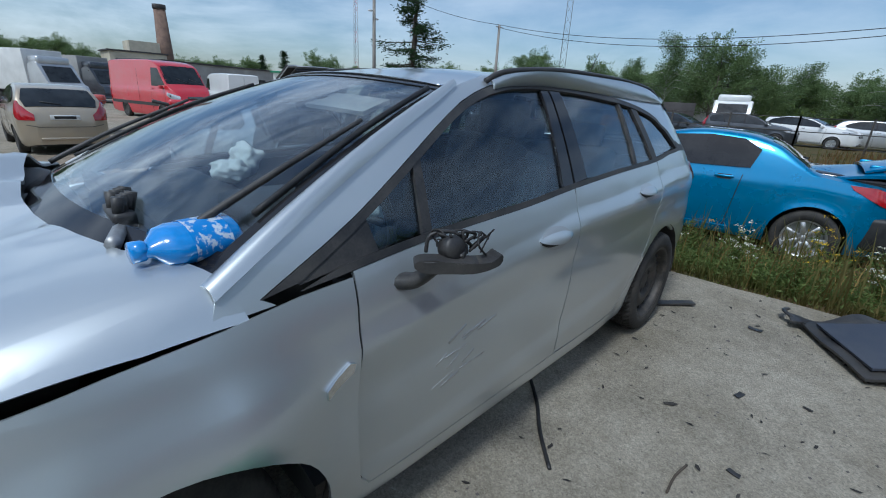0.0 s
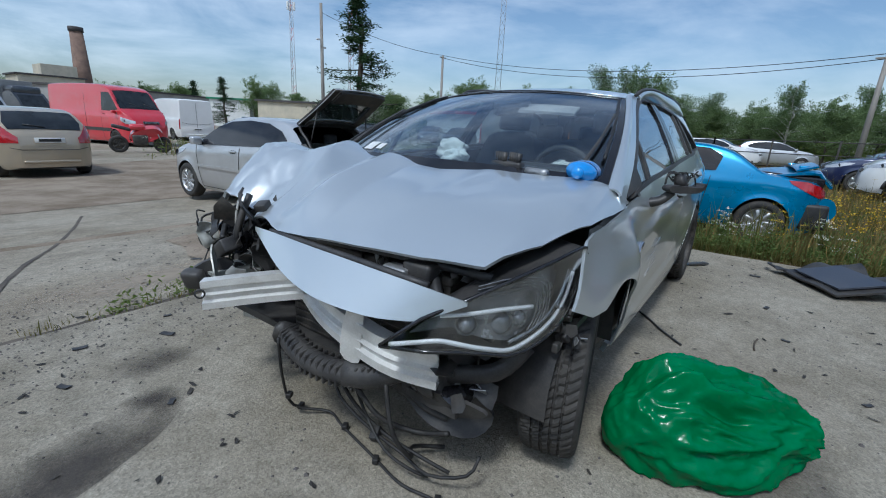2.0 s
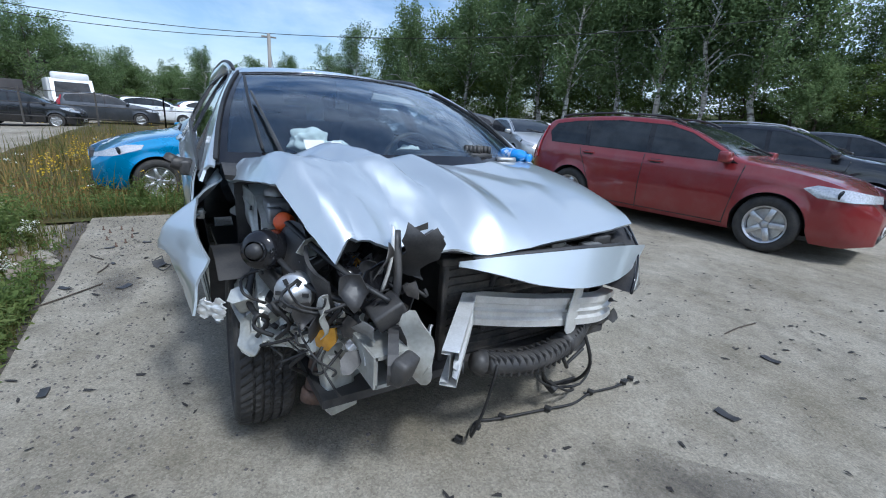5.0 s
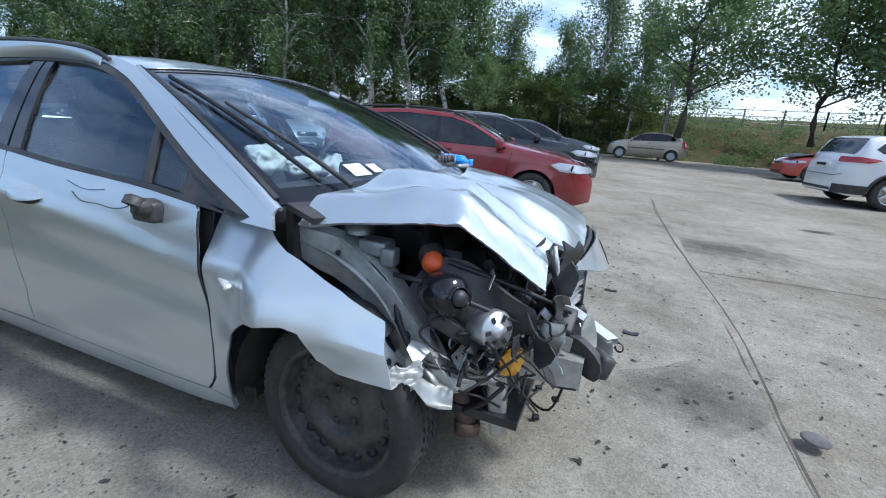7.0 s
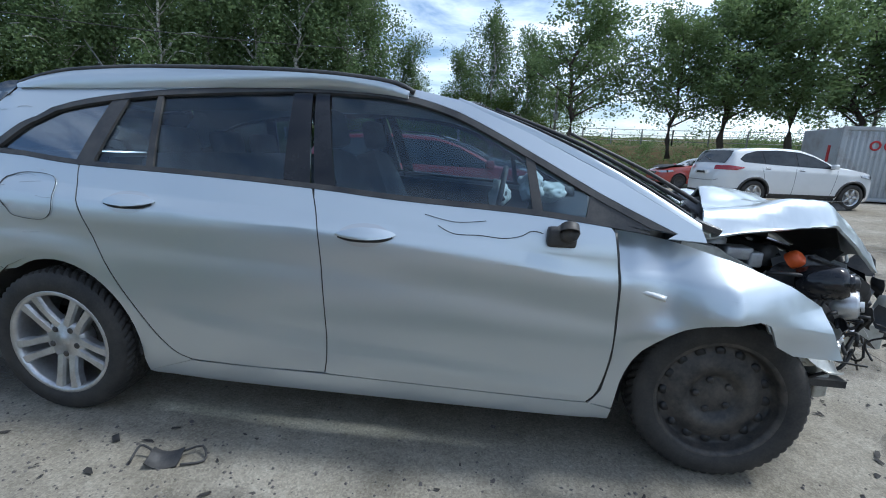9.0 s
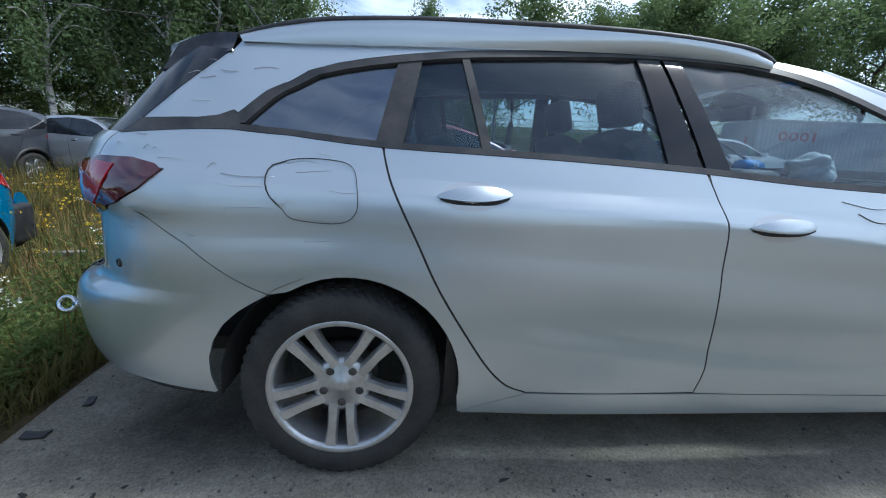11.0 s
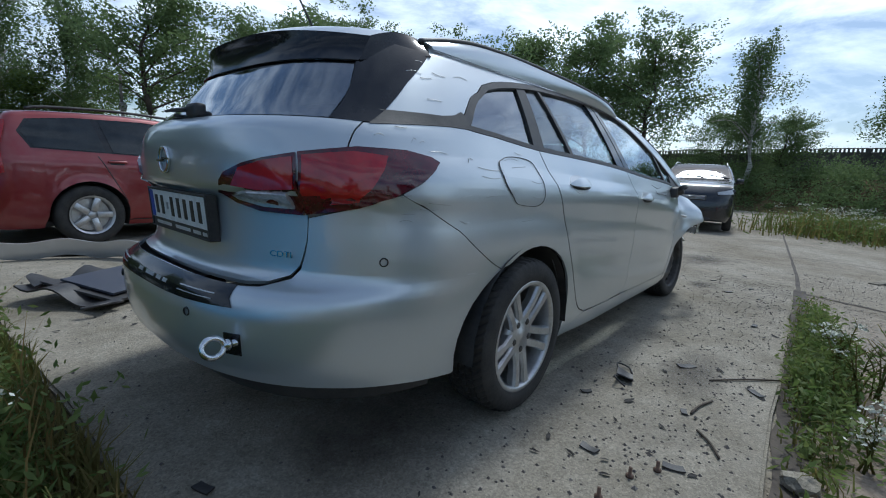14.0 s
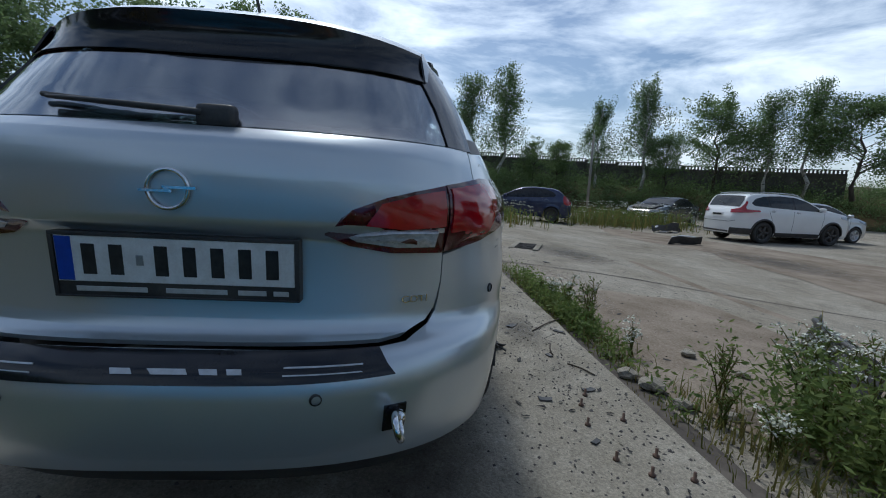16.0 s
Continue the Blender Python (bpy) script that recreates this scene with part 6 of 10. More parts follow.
def twin_bm(r, w):
    """Rim facing -y with five pairs of flat, parallel spokes."""
    h = w / 2
    bms = [lathe([(r, -h), (r * .985, -h * 1.03), (r * .925, -h * 1.0), (r * .905, -h * .84), (r * .88, -h * .2), (r * .88, h), (r, h)], 48)]
    for k in range(5):
        a = 2 * math.pi * (k + .5) / 5
        d, t = Vector((math.cos(a), 0, math.sin(a))), Vector((-math.sin(a), 0, math.cos(a)))
        for o in (-1, 1):
            wv = []
            for rad, mid, wd, y in ((.10, .110, .090, -.66), (.36, .118, .080, -.80), (.62, .128, .072, -.90), (.94, .165, .095, -.97)):
                for q, dy in ((-1, .012), (-.72, 0), (.72, 0), (1, .012), (.9, .040), (-.9, .040)):
                    wv.append(d * (r * rad) + t * (r * (o * mid + wd * q)) + Vector((0, h * y + dy, 0)))
            fs = [(i * 6 + q, i * 6 + (q + 1) % 6, i * 6 + 6 + (q + 1) % 6, i * 6 + 6 + q) for i in range(3) for q in range(6)]
            b = raw(wv, fs, False)
            bmesh.ops.recalc_face_normals(b, faces=b.faces)
            bms.append(b)
    bms.append(lathe([(0, -h * .78), (r * .10, -h * .78), (r * .11, -h * .74), (r * .33, -h * .76), (r * .40, -h * .66), (r * .42, -h * .3), (r * .36, 0)], 30))
    return join(*bms)


def bolts(hub, r, y, material, turn=0.0, n=5):
    """Wheel bolts on a circle of radius r."""
    for k in range(n):
        a = 2 * math.pi * (k + .5) / n + math.radians(turn)
        part("wheel_bolt", moved(lathe([(0, -.003), (.011, -.003), (.014, 0), (.014, .01)], 8), pose(r * math.cos(a), y, r * math.sin(a))), material, hub)


def steel_bm(r, w):
    h = w / 2
    b = lathe([(r, -h), (r * .95, -h * 1.0), (r * .92, -h * .80), (r * .90, -h * .45), (r * .86, -h * .35), (r * .72, -h * .55), (r * .55, -h * .70), (r * .40, -h * .62), (r * .36, -h * .45), (r * .30, -h * .42), (r * .16, -h * .50), (0, -h * .50)], 48)
    bars = lathe([(r * .90, -h * .2), (r * .90, h), (r, h)], 40)
    return join(b, bars)


def wheel(parent, x, y, z, r, w, material, style, side, steer=0.0, camber=0.0, rim_label=""):
    """side -1: outer face to -y."""
    m = pose(x, y, z, camber, 0, steer + (180 if side > 0 else 0))
    hub = part("wheel", moved(lathe([(0, -.02), (r * .34, -.02), (r * .36, .02), (0, .02)], 24), pose(0, .03, 0)), STEEL_BLACK, parent)
    hub.matrix_basis = m
    part("tyre", tyre_bm(r, w, True), RUBBER, hub)
    rr = r * .725
    if style == "alloy":
        part("rim", moved(twin_bm(rr, w * .92), pose(0, 0, 0, 0, -18, 0)), material, hub, rim_label)
        bolts(hub, rr * .26, -w * .46 * .76, STEEL_BLACK, 18)
    elif style == "five":
        part("rim", alloy_bm(rr, w * .92, 5, False), material, hub, rim_label)
    elif style == "seven":
        part("rim", alloy_bm(rr, w * .92, 7, False), material, hub, rim_label)
    else:
        part("rim", steel_bm(rr, w * .92), material, hub, rim_label)
        for k in range(16):
            part("rim_hole", moved(lathe([(0, -.004), (.017, -.004), (.019, .004)], 12), pose(rr * .78 * math.cos(2 * math.pi * k / 16), -w * .46 * .49, rr * .78 * math.sin(2 * math.pi * k / 16), 8 * math.sin(2 * math.pi * k / 16), 0, -8 * math.cos(2 * math.pi * k / 16))), SEAL, hub)
        bolts(hub, rr * .27, -w * .46 * .5, STEEL_BLACK)
    return hub


wheel(silver_car, -1.335, -.785, .320, .320, .205, ALLOY, "alloy", -1, rim_label="silver alloy rim with five double spokes")
wheel(silver_car, -1.335, .785, .320, .320, .205, STEEL_BLACK, "steel", 1, rim_label="black steel rim")
wheel(silver_car, 1.357, -.725, .314, .320, .205, STEEL_BLACK, "steel", -1, steer=-3.0, camber=-2, rim_label="black steel rim")
wheel(silver_car, 1.385, .800, .320, .320, .205, STEEL_BLACK, "steel", 1, steer=13.0, rim_label="black steel rim")
# wheel housings
for x, s, rad in ((-1.331, -1, .372), (-1.331, 1, .372), (1.36, 1, .365), (1.345, -1, .37)):
    pts = []
    for k in range(13):
        a = radians(-5 + 190 * k / 12)
        pts.append((x + rad * math.cos(a), .33 + rad * math.sin(a)))
    vs = [(px, s * yy, pz) for yy in (.875 if x < 0 or s > 0 else .86, .55) for px, pz in pts]
    n = len(pts)
    fs = [(i, i + 1, n + i + 1, n + i) for i in range(n - 1)] + [tuple(range(n, 2 * n))]
    if x > 0 and s < 0:
        fs = fs[4:-1]
    part("wheel_housing", raw(vs, fs, True), BLACK_PLASTIC, silver_car)
part("underbody", join(box((1.9, 1.45, .04), (-.02, 0, .20)), box((.9, 1.1, .05), (-1.75, 0, .32)), box((.42, .8, .10), (1.30, .1, .28), .03), box((.25, .5, .12), (-2.1, .1, .28), .04)), BLACK_PLASTIC, silver_car, "dark underbody")

# ---- interior ----
def seat(x, y):
    st = thing_part("seat", sheet(curve_poly([(-.24, -.25), (.26, -.24), (.28, .24), (-.24, .25)], 4), lambda a, b: (x + a, y + b, .58 + .03 * math.cos(b * 6) + .06 * a), .12, .14), FABRIC)
    part("backrest", sheet(curve_poly([(-.25, .0), (.25, .0), (.22, .5), (.10, .60), (-.10, .60), (-.22, .5)], 4), lambda a, b: (x - .22 - b * .30 - .05 * math.cos(a * 7), y + a, .62 + b * .92), .12, .12), FABRIC, st)
    part("headrest", moved(box((.09, .26, .17), bevel=.04), pose(x - .46, y, 1.27, 0, -12, 0)), FABRIC, st)


def thing_part(name, bm, material):
    return part(name, bm, material, silver_car)


seat(.15, .37)
seat(.15, -.37)
rb = part("rear_seat", join(box((.5, 1.2, .18), (-.65, 0, .55), .06), moved(box((.14, 1.24, .55), bevel=.05), pose(-.98, 0, .86, 0, -15, 0)), *[moved(box((.08, .24, .14), bevel=.035), pose(-1.07, y, 1.18, 0, -12, 0)) for y in (-.4, 0, .4)]), FABRIC, silver_car, "dark rear bench")
part("dashboard", join(moved(box((.42, 1.42, .22), bevel=.08, segments=3), pose(.92, 0, .86)), moved(box((.26, .42, .10), bevel=.04), pose(.80, .37, .98))), BLACK_PLASTIC, silver_car, "black dashboard")
wheel_ring = [(.50 + .03 * math.sin(a) , .37 + .18 * math.cos(a), .93 + .18 * math.sin(a)) for a in [2 * math.pi * k / 24 for k in range(25)]]
part("steering_wheel", join(tube(wheel_ring, .016, 8), box((.06, .16, .12), (.52, .37, .92), .03), tube([(.52, .22, .93), (.51, .52, .93)], .016, 6)), BLACK_PLASTIC, silver_car, "black steering wheel")


def airbag(at, size, seed):
    bm = bmesh.new()
    bmesh.ops.create_icosphere(bm, subdivisions=4, radius=1)
    for v in bm.verts:
        n = noise.noise(v.co * 1.6 + Vector((seed, 0, 0))) * .45 + noise.noise(v.co * 4.0 + Vector((0, seed, 0))) * .18
        v.co = v.co * (1 + n)
        v.co = Vector((v.co.x * size[0], v.co.y * size[1], v.co.z * size[2])) + Vector(at)
    for f in bm.faces:
        f.smooth = True
    return part("airbag", bm, AIRBAG, silver_car, "deflated white airbag")


airbag((.63, -.31, 1.05), (.06, .10, .065), 3.0)
airbag((.50, .36, .94), (.06, .10, .09), 8.0)
airbag((.74, -.20, 1.02), (.07, .08, .045), 5.0)
part("headliner", sheet([(.25, -.55), (.25, .55), (-1.85, .52), (-1.85, -.52)], lambda x, y: Vector(roof_at(x, y)) - Vector((0, 0, .03)), .2, .008), HEADLINER, silver_car, "pale grey headliner")
part("inner_mirror", moved(box((.04, .22, .07), bevel=.02), pose(.47, 0, 1.30)), BLACK_PLASTIC, silver_car)
part("sun_visor", sheet([(.55, .12), (.55, .60), (1, .60), (1, .12)], lambda b, a: screen_at(a, .62 + .30 * b) - Vector((.06, 0, .05)), .2, .015), HEADLINER, silver_car, "pale sun visor")
part("boot_cover", box((.85, 1.15, .02), (-1.55, 0, 1.0), .005), BLACK_PLASTIC, silver_car)

# ---- parked vehicles ----
WHEEL_CACHE = {}


def plain_wheel(parent, x, y, r, w, material, style, side):
    key = (round(r, 3), style, material.name)
    hub = new("wheel")
    if key not in WHEEL_CACHE:
        h = w / 2
        t = lathe([(r * .66, -h * .8), (r * .78, -h), (r * .93, -h * .95), (r, -h * .7), (r, h * .7), (r * .93, h * .95), (r * .7, h)], 28)
        rr = r * .67
        if style == "steel":
            b = lathe([(rr, -h * .9), (rr * .9, -h * .8), (rr * .8, -h * .35), (rr * .5, -h * .6), (rr * .3, -h * .4), (0, -h * .4)], 22)
        else:
            n = {"five": 5, "seven": 7, "ten": 10}[style]
            bs = [lathe([(rr, -h * .95), (rr * .9, -h * .85), (rr * .86, 0), (rr * .86, h * .5)], 26), lathe([(0, -h * .72), (rr * .24, -h * .70), (rr * .28, -h * .3)], 14)]
            for k in range(n):
                a = 2 * math.pi * k / n
                bs.append(moved(box((rr * .72, .02, rr * (1.5 / n)), (rr * .56, -h * .75, 0), .006, segments=1), pose(0, 0, 0, 0, math.degrees(a), 0)))
            bs.append(moved(lathe([(0, -.004), (rr * .84, -.004)], 20), pose(0, -h * .2, 0)))
            b = join(*bs)
        out = []
        for bm in (t, b):
            me = bpy.data.meshes.new("wheel_part")
            bm.to_mesh(me)
            bm.free()
            out.append(me)
        out[0].materials.append(RUBBER)
        out[1].materials.append(material)
        WHEEL_CACHE[key] = out
    t, b = WHEEL_CACHE[key]
    hub.parent = parent
    hub.matrix_basis = pose(x, y, r, 0, 0, 180 if side > 0 else 0)
    for nm, me in (("tyre", t), ("rim", b)):
        o = new(nm, me)
        o.parent = hub
    return hub


# side outlines as (0 rear .. 1 front, height / H): top line, belt, side glass with its pillars, lamps
SHAPES = {
    "hatch": dict(top=[(0, .44), (.008, .58), (.03, .68), (.08, .80), (.155, .935), (.25, .985), (.40, 1.0), (.50, .985), (.60, .90), (.70, .765), (.745, .70), (.80, .68), (.90, .61), (.965, .52), (1, .40)], belt=[(0, .70), (.3, .685), (1, .63)], screen=(.53, .735), rear=(.035, .15), dlo=[(.725, .665), (.68, .75), (.60, .862), (.52, .922), (.40, .944), (.28, .925), (.205, .865), (.165, .785), (.185, .735), (.3, .705), (.5, .685)], pillars=((.455, .43),), doors=((.745, .72), (.43, .44)), head=[(.992, .455), (.94, .48), (.86, .545), (.835, .592), (.90, .588), (.955, .54), (.992, .495)], tail=[(.004, .50), (.006, .585), (.030, .685), (.056, .765), (.082, .765), (.085, .66), (.075, .54), (.05, .50)]),
    "wagon": dict(top=[(0, .46), (.008, .58), (.022, .68), (.055, .86), (.09, .935), (.16, .968), (.35, 1.0), (.47, .985), (.555, .925), (.66, .785), (.715, .70), (.80, .665), (.92, .59), (.975, .50), (1, .40)], belt=[(0, .69), (.4, .675), (1, .625)], screen=(.50, .70), rear=(.026, .085), dlo=[(.70, .665), (.65, .752), (.57, .868), (.50, .922), (.35, .942), (.2, .918), (.118, .882), (.10, .80), (.118, .70), (.3, .69), (.5, .678)], pillars=((.475, .455), (.275, .235)), doors=((.725, .70), (.46, .455), (.235, .29)), head=[(.993, .47), (.95, .465), (.885, .475), (.855, .53), (.88, .56), (.94, .548), (.992, .52)], tail=[(.004, .50), (.008, .60), (.026, .72), (.055, .865), (.074, .865), (.060, .70), (.066, .52), (.04, .49)]),
    "suv": dict(top=[(0, .48), (.010, .60), (.028, .70), (.066, .86), (.10, .94), (.17, .975), (.35, 1.0), (.48, .985), (.57, .915), (.67, .785), (.71, .735), (.80, .705), (.93, .635), (.98, .54), (1, .42)], belt=[(0, .715), (.4, .70), (1, .65)], screen=(.51, .695), rear=(.032, .092), dlo=[(.69, .69), (.64, .782), (.565, .872), (.48, .93), (.35, .945), (.22, .925), (.15, .872), (.115, .79), (.14, .745), (.3, .722), (.5, .705)], pillars=((.465, .45), (.275, .235)), doors=((.715, .69), (.455, .45), (.245, .30)), head=[(.992, .515), (.93, .53), (.865, .565), (.86, .60), (.92, .605), (.965, .575), (.992, .55)], tail=[(.003, .60), (.004, .67), (.055, .675), (.125, .655), (.14, .64), (.085, .60)]),
    "coupe": dict(top=[(0, .50), (.010, .60), (.035, .665), (.12, .70), (.195, .735), (.225, .79), (.30, .93), (.38, .985), (.47, 1.0), (.56, .965), (.66, .82), (.73, .71), (.80, .68), (.90, .61), (.965, .52), (1, .42)], belt=[(0, .70), (.4, .70), (1, .63)], screen=(.575, .72), rear=(.215, .31), dlo=[(.695, .70), (.62, .855), (.55, .925), (.46, .945), (.375, .93), (.33, .86), (.345, .725), (.5, .712)], pillars=(), doors=((.745, .72), (.355, .375)), head=[(.992, .46), (.94, .48), (.86, .545), (.85, .59), (.90, .588), (.955, .54), (.992, .495)], tail=[(.005, .52), (.004, .57), (.022, .622), (.07, .668), (.125, .672), (.115, .64), (.06, .555), (.03, .515)]),
    "sedan": dict(top=[(0, .50), (.008, .64), (.05, .72), (.17, .745), (.22, .80), (.32, .95), (.42, 1.0), (.50, .99), (.57, .93), (.66, .785), (.71, .72), (.90, .62), (.97, .52), (1, .42)], belt=[(0, .71), (.4, .695), (1, .64)], screen=(.54, .705), rear=(.215, .325), dlo=[(.695, .69), (.655, .752), (.57, .872), (.50, .922), (.40, .938), (.33, .905), (.262, .81), (.245, .745), (.4, .715)], pillars=((.475, .455),), doors=((.72, .70), (.46, .455), (.26, .30)), head=[(.992, .47), (.94, .475), (.87, .51), (.88, .555), (.94, .55), (.992, .52)], tail=[(.004, .52), (.006, .63), (.08, .665), (.085, .60), (.07, .53)]),
    "van": dict(top=[(0, .40), (.005, .955), (.03, .985), (.3, 1.0), (.62, .995), (.72, .97), (.78, .92), (.885, .62), (.91, .575), (.97, .50), (1, .34)], belt=[(0, .56), (.6, .56), (1, .50)], screen=(.79, .888), rear=(.004, .02), dlo=[(.868, .60), (.80, .815), (.785, .85), (.70, .85), (.69, .58), (.78, .575)], pillars=(), doors=((.875, .87), (.685, .685)), head=[(.99, .36), (.94, .375), (.90, .43), (.905, .475), (.95, .455), (.99, .42)], tail=[(.002, .28), (.002, .52), (.022, .52), (.024, .28)]),
}
SHAPES["crossover"] = dict(SHAPES["suv"], tail=[(.003, .585), (.004, .65), (.028, .69), (.058, .82), (.078, .82), (.056, .69), (.07, .665), (.17, .655), (.175, .625), (.06, .60)])


def clip(poly, a, b, keep):
    """The side of an outline before (keep -1) or behind (keep 1) the line from a, low, to b, high."""
    def d(p):
        return ((b[0] - a[0]) * (p[1] - a[1]) - (b[1] - a[1]) * (p[0] - a[0])) * keep

    out = []
    for p, q in zip(poly, poly[1:] + poly[:1]):
        if d(p) >= 0:
            out.append(p)
        if d(p) * d(q) < 0:
            t = d(p) / (d(p) - d(q))
            out.append((p[0] + (q[0] - p[0]) * t, p[1] + (q[1] - p[1]) * t))
    return out


def parked_car(name, label, paint_mat, at, heading, L, W, H, wb, wr, shape, rim="five", rim_mat=None, dark_low=False, rails=False, extra=None, front_share=0.5, rear_open=False, plate=True, grille=True, tail_mat=None, group="", rub=None):
    S = SHAPES[shape]
    ob = thing(name, label, "van" if shape == "van" else "car", pose(at[0], at[1], at[2], 0, 0, heading), group)
    xf = wb * front_share
    xw = (-(wb - xf), xf)
    clear = 0.24 if shape in ("suv", "crossover") else 0.19
    ar = wr * 1.15
    roomy = shape == "van"

    def X(f):
        return -L / 2 + f * L

    def ztop(x):
        return interp((x + L / 2) / L, S["top"]) * H

    def zbelt(x):
        return min(interp((x + L / 2) / L, S["belt"]) * H, ztop(x) - 0.035)

    def low(x):
        z = clear + 0.05 * smooth(L * .44, L * .5, abs(x))
        for c in xw:
            if abs(x - c) < ar:
                z = max(z, wr + math.sqrt(ar * ar - (x - c) ** 2))
        return z

    def wide(x):
        t = abs(x) / (L / 2)
        return W / 2 * (1 - 0.03 * smooth(.45, .85, t) - (0.36 if not roomy or x > 0 else .03) * max(0, (t - .80) / .20) ** 2.6)

    def side_y(x, z):
        """Half width of the body at x and height z."""
        zb, w = zbelt(x), wide(x)
        if z <= zb:
            t = max(z - clear, 0) / max(zb - clear, .05)
            y = w * interp(t, [(0, .90), (.10, .955), (.30, .985), (.55, 1.0), (.74, .993), (.84, .992), (.90, .975), (1, .950)])
            for c in xw:
                y += .016 * max(0.0, 1 - abs(math.hypot(x - c, z - wr) - ar) / .07)
            return y
        d = z - zb
        return w * .950 - (0.30 if not roomy else .04) * d - (.22 if not roomy else .02) * d * d

    def low_at(x, z, s, off=0.004):
        """A point of the painted side; the ends lean with height."""
        e = smooth(L * .40, L * .5, abs(x))
        lean = e * min(.16, .55 * max(0, (z - .42 * H * (.8 if x > 0 else 1.1))) ** 2 + .35 * max(0, .36 - z) ** 2) * (0 if roomy and x < 0 else 1)
        return (x + (off * e - lean) * (1 if x > 0 else -1), s * (side_y(x, z) + off * (1 - .5 * e)), z)

    def yroof(x):
        return side_y(x, max(ztop(x) - .05, zbelt(x) + .008))

    def side_at(x, v, s, off=0.004):
        zb, ze = zbelt(x), ztop(x) - .05
        return low_at(x, zb + (ze - zb) * v, s, off)

    xs = set([X(i / 64) for i in range(65)] + [X(.002), X(.008), X(.02), X(.98), X(.992), X(.998)])
    for c in xw:
        for k in range(19):
            xs.add(c + ar * math.cos(math.pi * k / 18))
    xs = sorted(x for x in xs if -L / 2 <= x <= L / 2)
    verts, k = [], 0
    for x in xs:
        z0, zt = low(x), ztop(x)
        zb = max(zbelt(x), z0 + .03)
        zt = max(zt, zb + .03)
        ze = max(zt - .05, zb + .008)
        zs = [z0 + (zb - z0) * q for q in (0, .08, .2, .36, .52, .68, .80, .86, .92, 1)] + [zb + (ze - zb) * q for q in (.33, .66, 1)]
        yr = side_y(x, ze)
        row = [low_at(x, z, -1, 0) for z in zs]
        dx = row[-1][0]
        row += [(dx, -yr * .965, zt - .026), (dx, -yr * .90, zt - .012), (dx, -yr * .55, zt - .003), (dx, 0, zt)]
        k = len(row)
        verts += row + [(p[0], -p[1], p[2]) for p in reversed(row[:-1])]
    n = 2 * k - 1
    faces, under = [], []
    gap = (X(.012), X(.15))
    for i in range(len(xs) - 1):
        for j in range(n - 1):
            if rear_open and gap[0] < (xs[i] + xs[i + 1]) / 2 < gap[1] and k - 5 <= j <= n - k + 3:
                continue
            faces.append((i * n + j, (i + 1) * n + j, (i + 1) * n + j + 1, i * n + j + 1))
        under.append((i * n, i * n + n - 1, (i + 1) * n + n - 1, (i + 1) * n))
    faces.append(tuple(range(n)))
    faces.append(tuple((len(xs) - 1) * n + j for j in range(n))[::-1])
    bm = raw(verts, faces, True)
    bmesh.ops.recalc_face_normals(bm, faces=bm.faces)
    bm.normal_update()
    for e in bm.edges:
        if len(e.link_faces) == 2 and e.calc_face_angle(0) > radians(42):
            e.smooth = False
    part("body", bm, paint_mat, ob)
    bm = raw(verts, under, False)
    bmesh.ops.delete(bm, geom=[v for v in bm.verts if not v.link_faces], context="VERTS")
    part("underbody", bm, BLACK_PLASTIC, ob)

    def on_side(pname, poly, s, material, off, step=.16, thick=.006, parent=None, plabel=""):
        b_ = sheet([(X(f), h * H) for f, h in poly], lambda x, z: low_at(x, z, s, off), step, thick)
        bmesh.ops.recalc_face_normals(b_, faces=b_.faces)
        return part(pname, b_, material, parent or ob, plabel)

    dlo = S["dlo"]
    cx, cz = sum(p[0] for p in dlo) / len(dlo), sum(p[1] for p in dlo) / len(dlo)
    ring = [(cx + (f - cx) * 1.022, cz + (h - cz) * 1.075) for f, h in dlo]
    for s in (-1, 1):
        on_side("window_surround", ring, s, GLOSS_BLACK, .001, .2, .012)
        rest = dlo
        for lo, hi in S["pillars"]:
            a, b = (lo, .5), (hi, 1.0)
            front = clip(rest, (a[0] + .008, a[1]), (b[0] + .008, b[1]), -1)
            rest = clip(rest, (a[0] - .008, a[1]), (b[0] - .008, b[1]), 1)
            if len(front) > 2:
                on_side("window", front, s, DARK_GLASS, .006)
        on_side("window", rest, s, DARK_GLASS, .006)
        for f0, f1 in S["doors"]:
            z1 = min(zbelt(X(f0)) - .004, .66 * H)
            pts = [(X(f1) + (X(f0) - X(f1)) * q, max(clear + .05, low(X(f1)) + .02) + (z1 - max(clear + .05, low(X(f1)) + .02)) * q) for q in (0, .25, .5, .75, 1)]
            part("door_joint", strip_along(pts, .009, lambda xx, z: low_at(xx, z, s, .0025), .003, 4), SEAL, ob)
        part("sill_joint", strip_along([(X(S["doors"][-1][1]), clear + .06), (X(S["doors"][0][1]), clear + .06)], .010, lambda xx, z: low_at(xx, z, s, .0025), .003, 4), SEAL, ob)
        for f0, f1 in S["doors"][1:]:
            xh, zh = X(f0) + .17, zbelt(X(f0)) - .095
            part("door_handle", join(moved(box((.19, .022, .026), bevel=.009), Matrix.Translation(low_at(xh, zh + .006, s, .014)))), paint_mat, ob)
            on_side("handle_cup", [((xh + dx + L / 2) / L, (zh + dz) / H) for dx, dz in ((-.07, -.025), (.06, -.025), (.08, .0), (.06, .026), (-.07, .026))], s, SEAL, .002, .1, .003)
        xm = X(dlo[0][0]) - .10
        m_ = part("door_mirror", moved(box((.13, .17, .13), bevel=.04, segments=3), Matrix.Translation(Vector(low_at(xm, zbelt(xm) + .07, s)) + Vector((.02, s * .12, .0)))), paint_mat, ob)
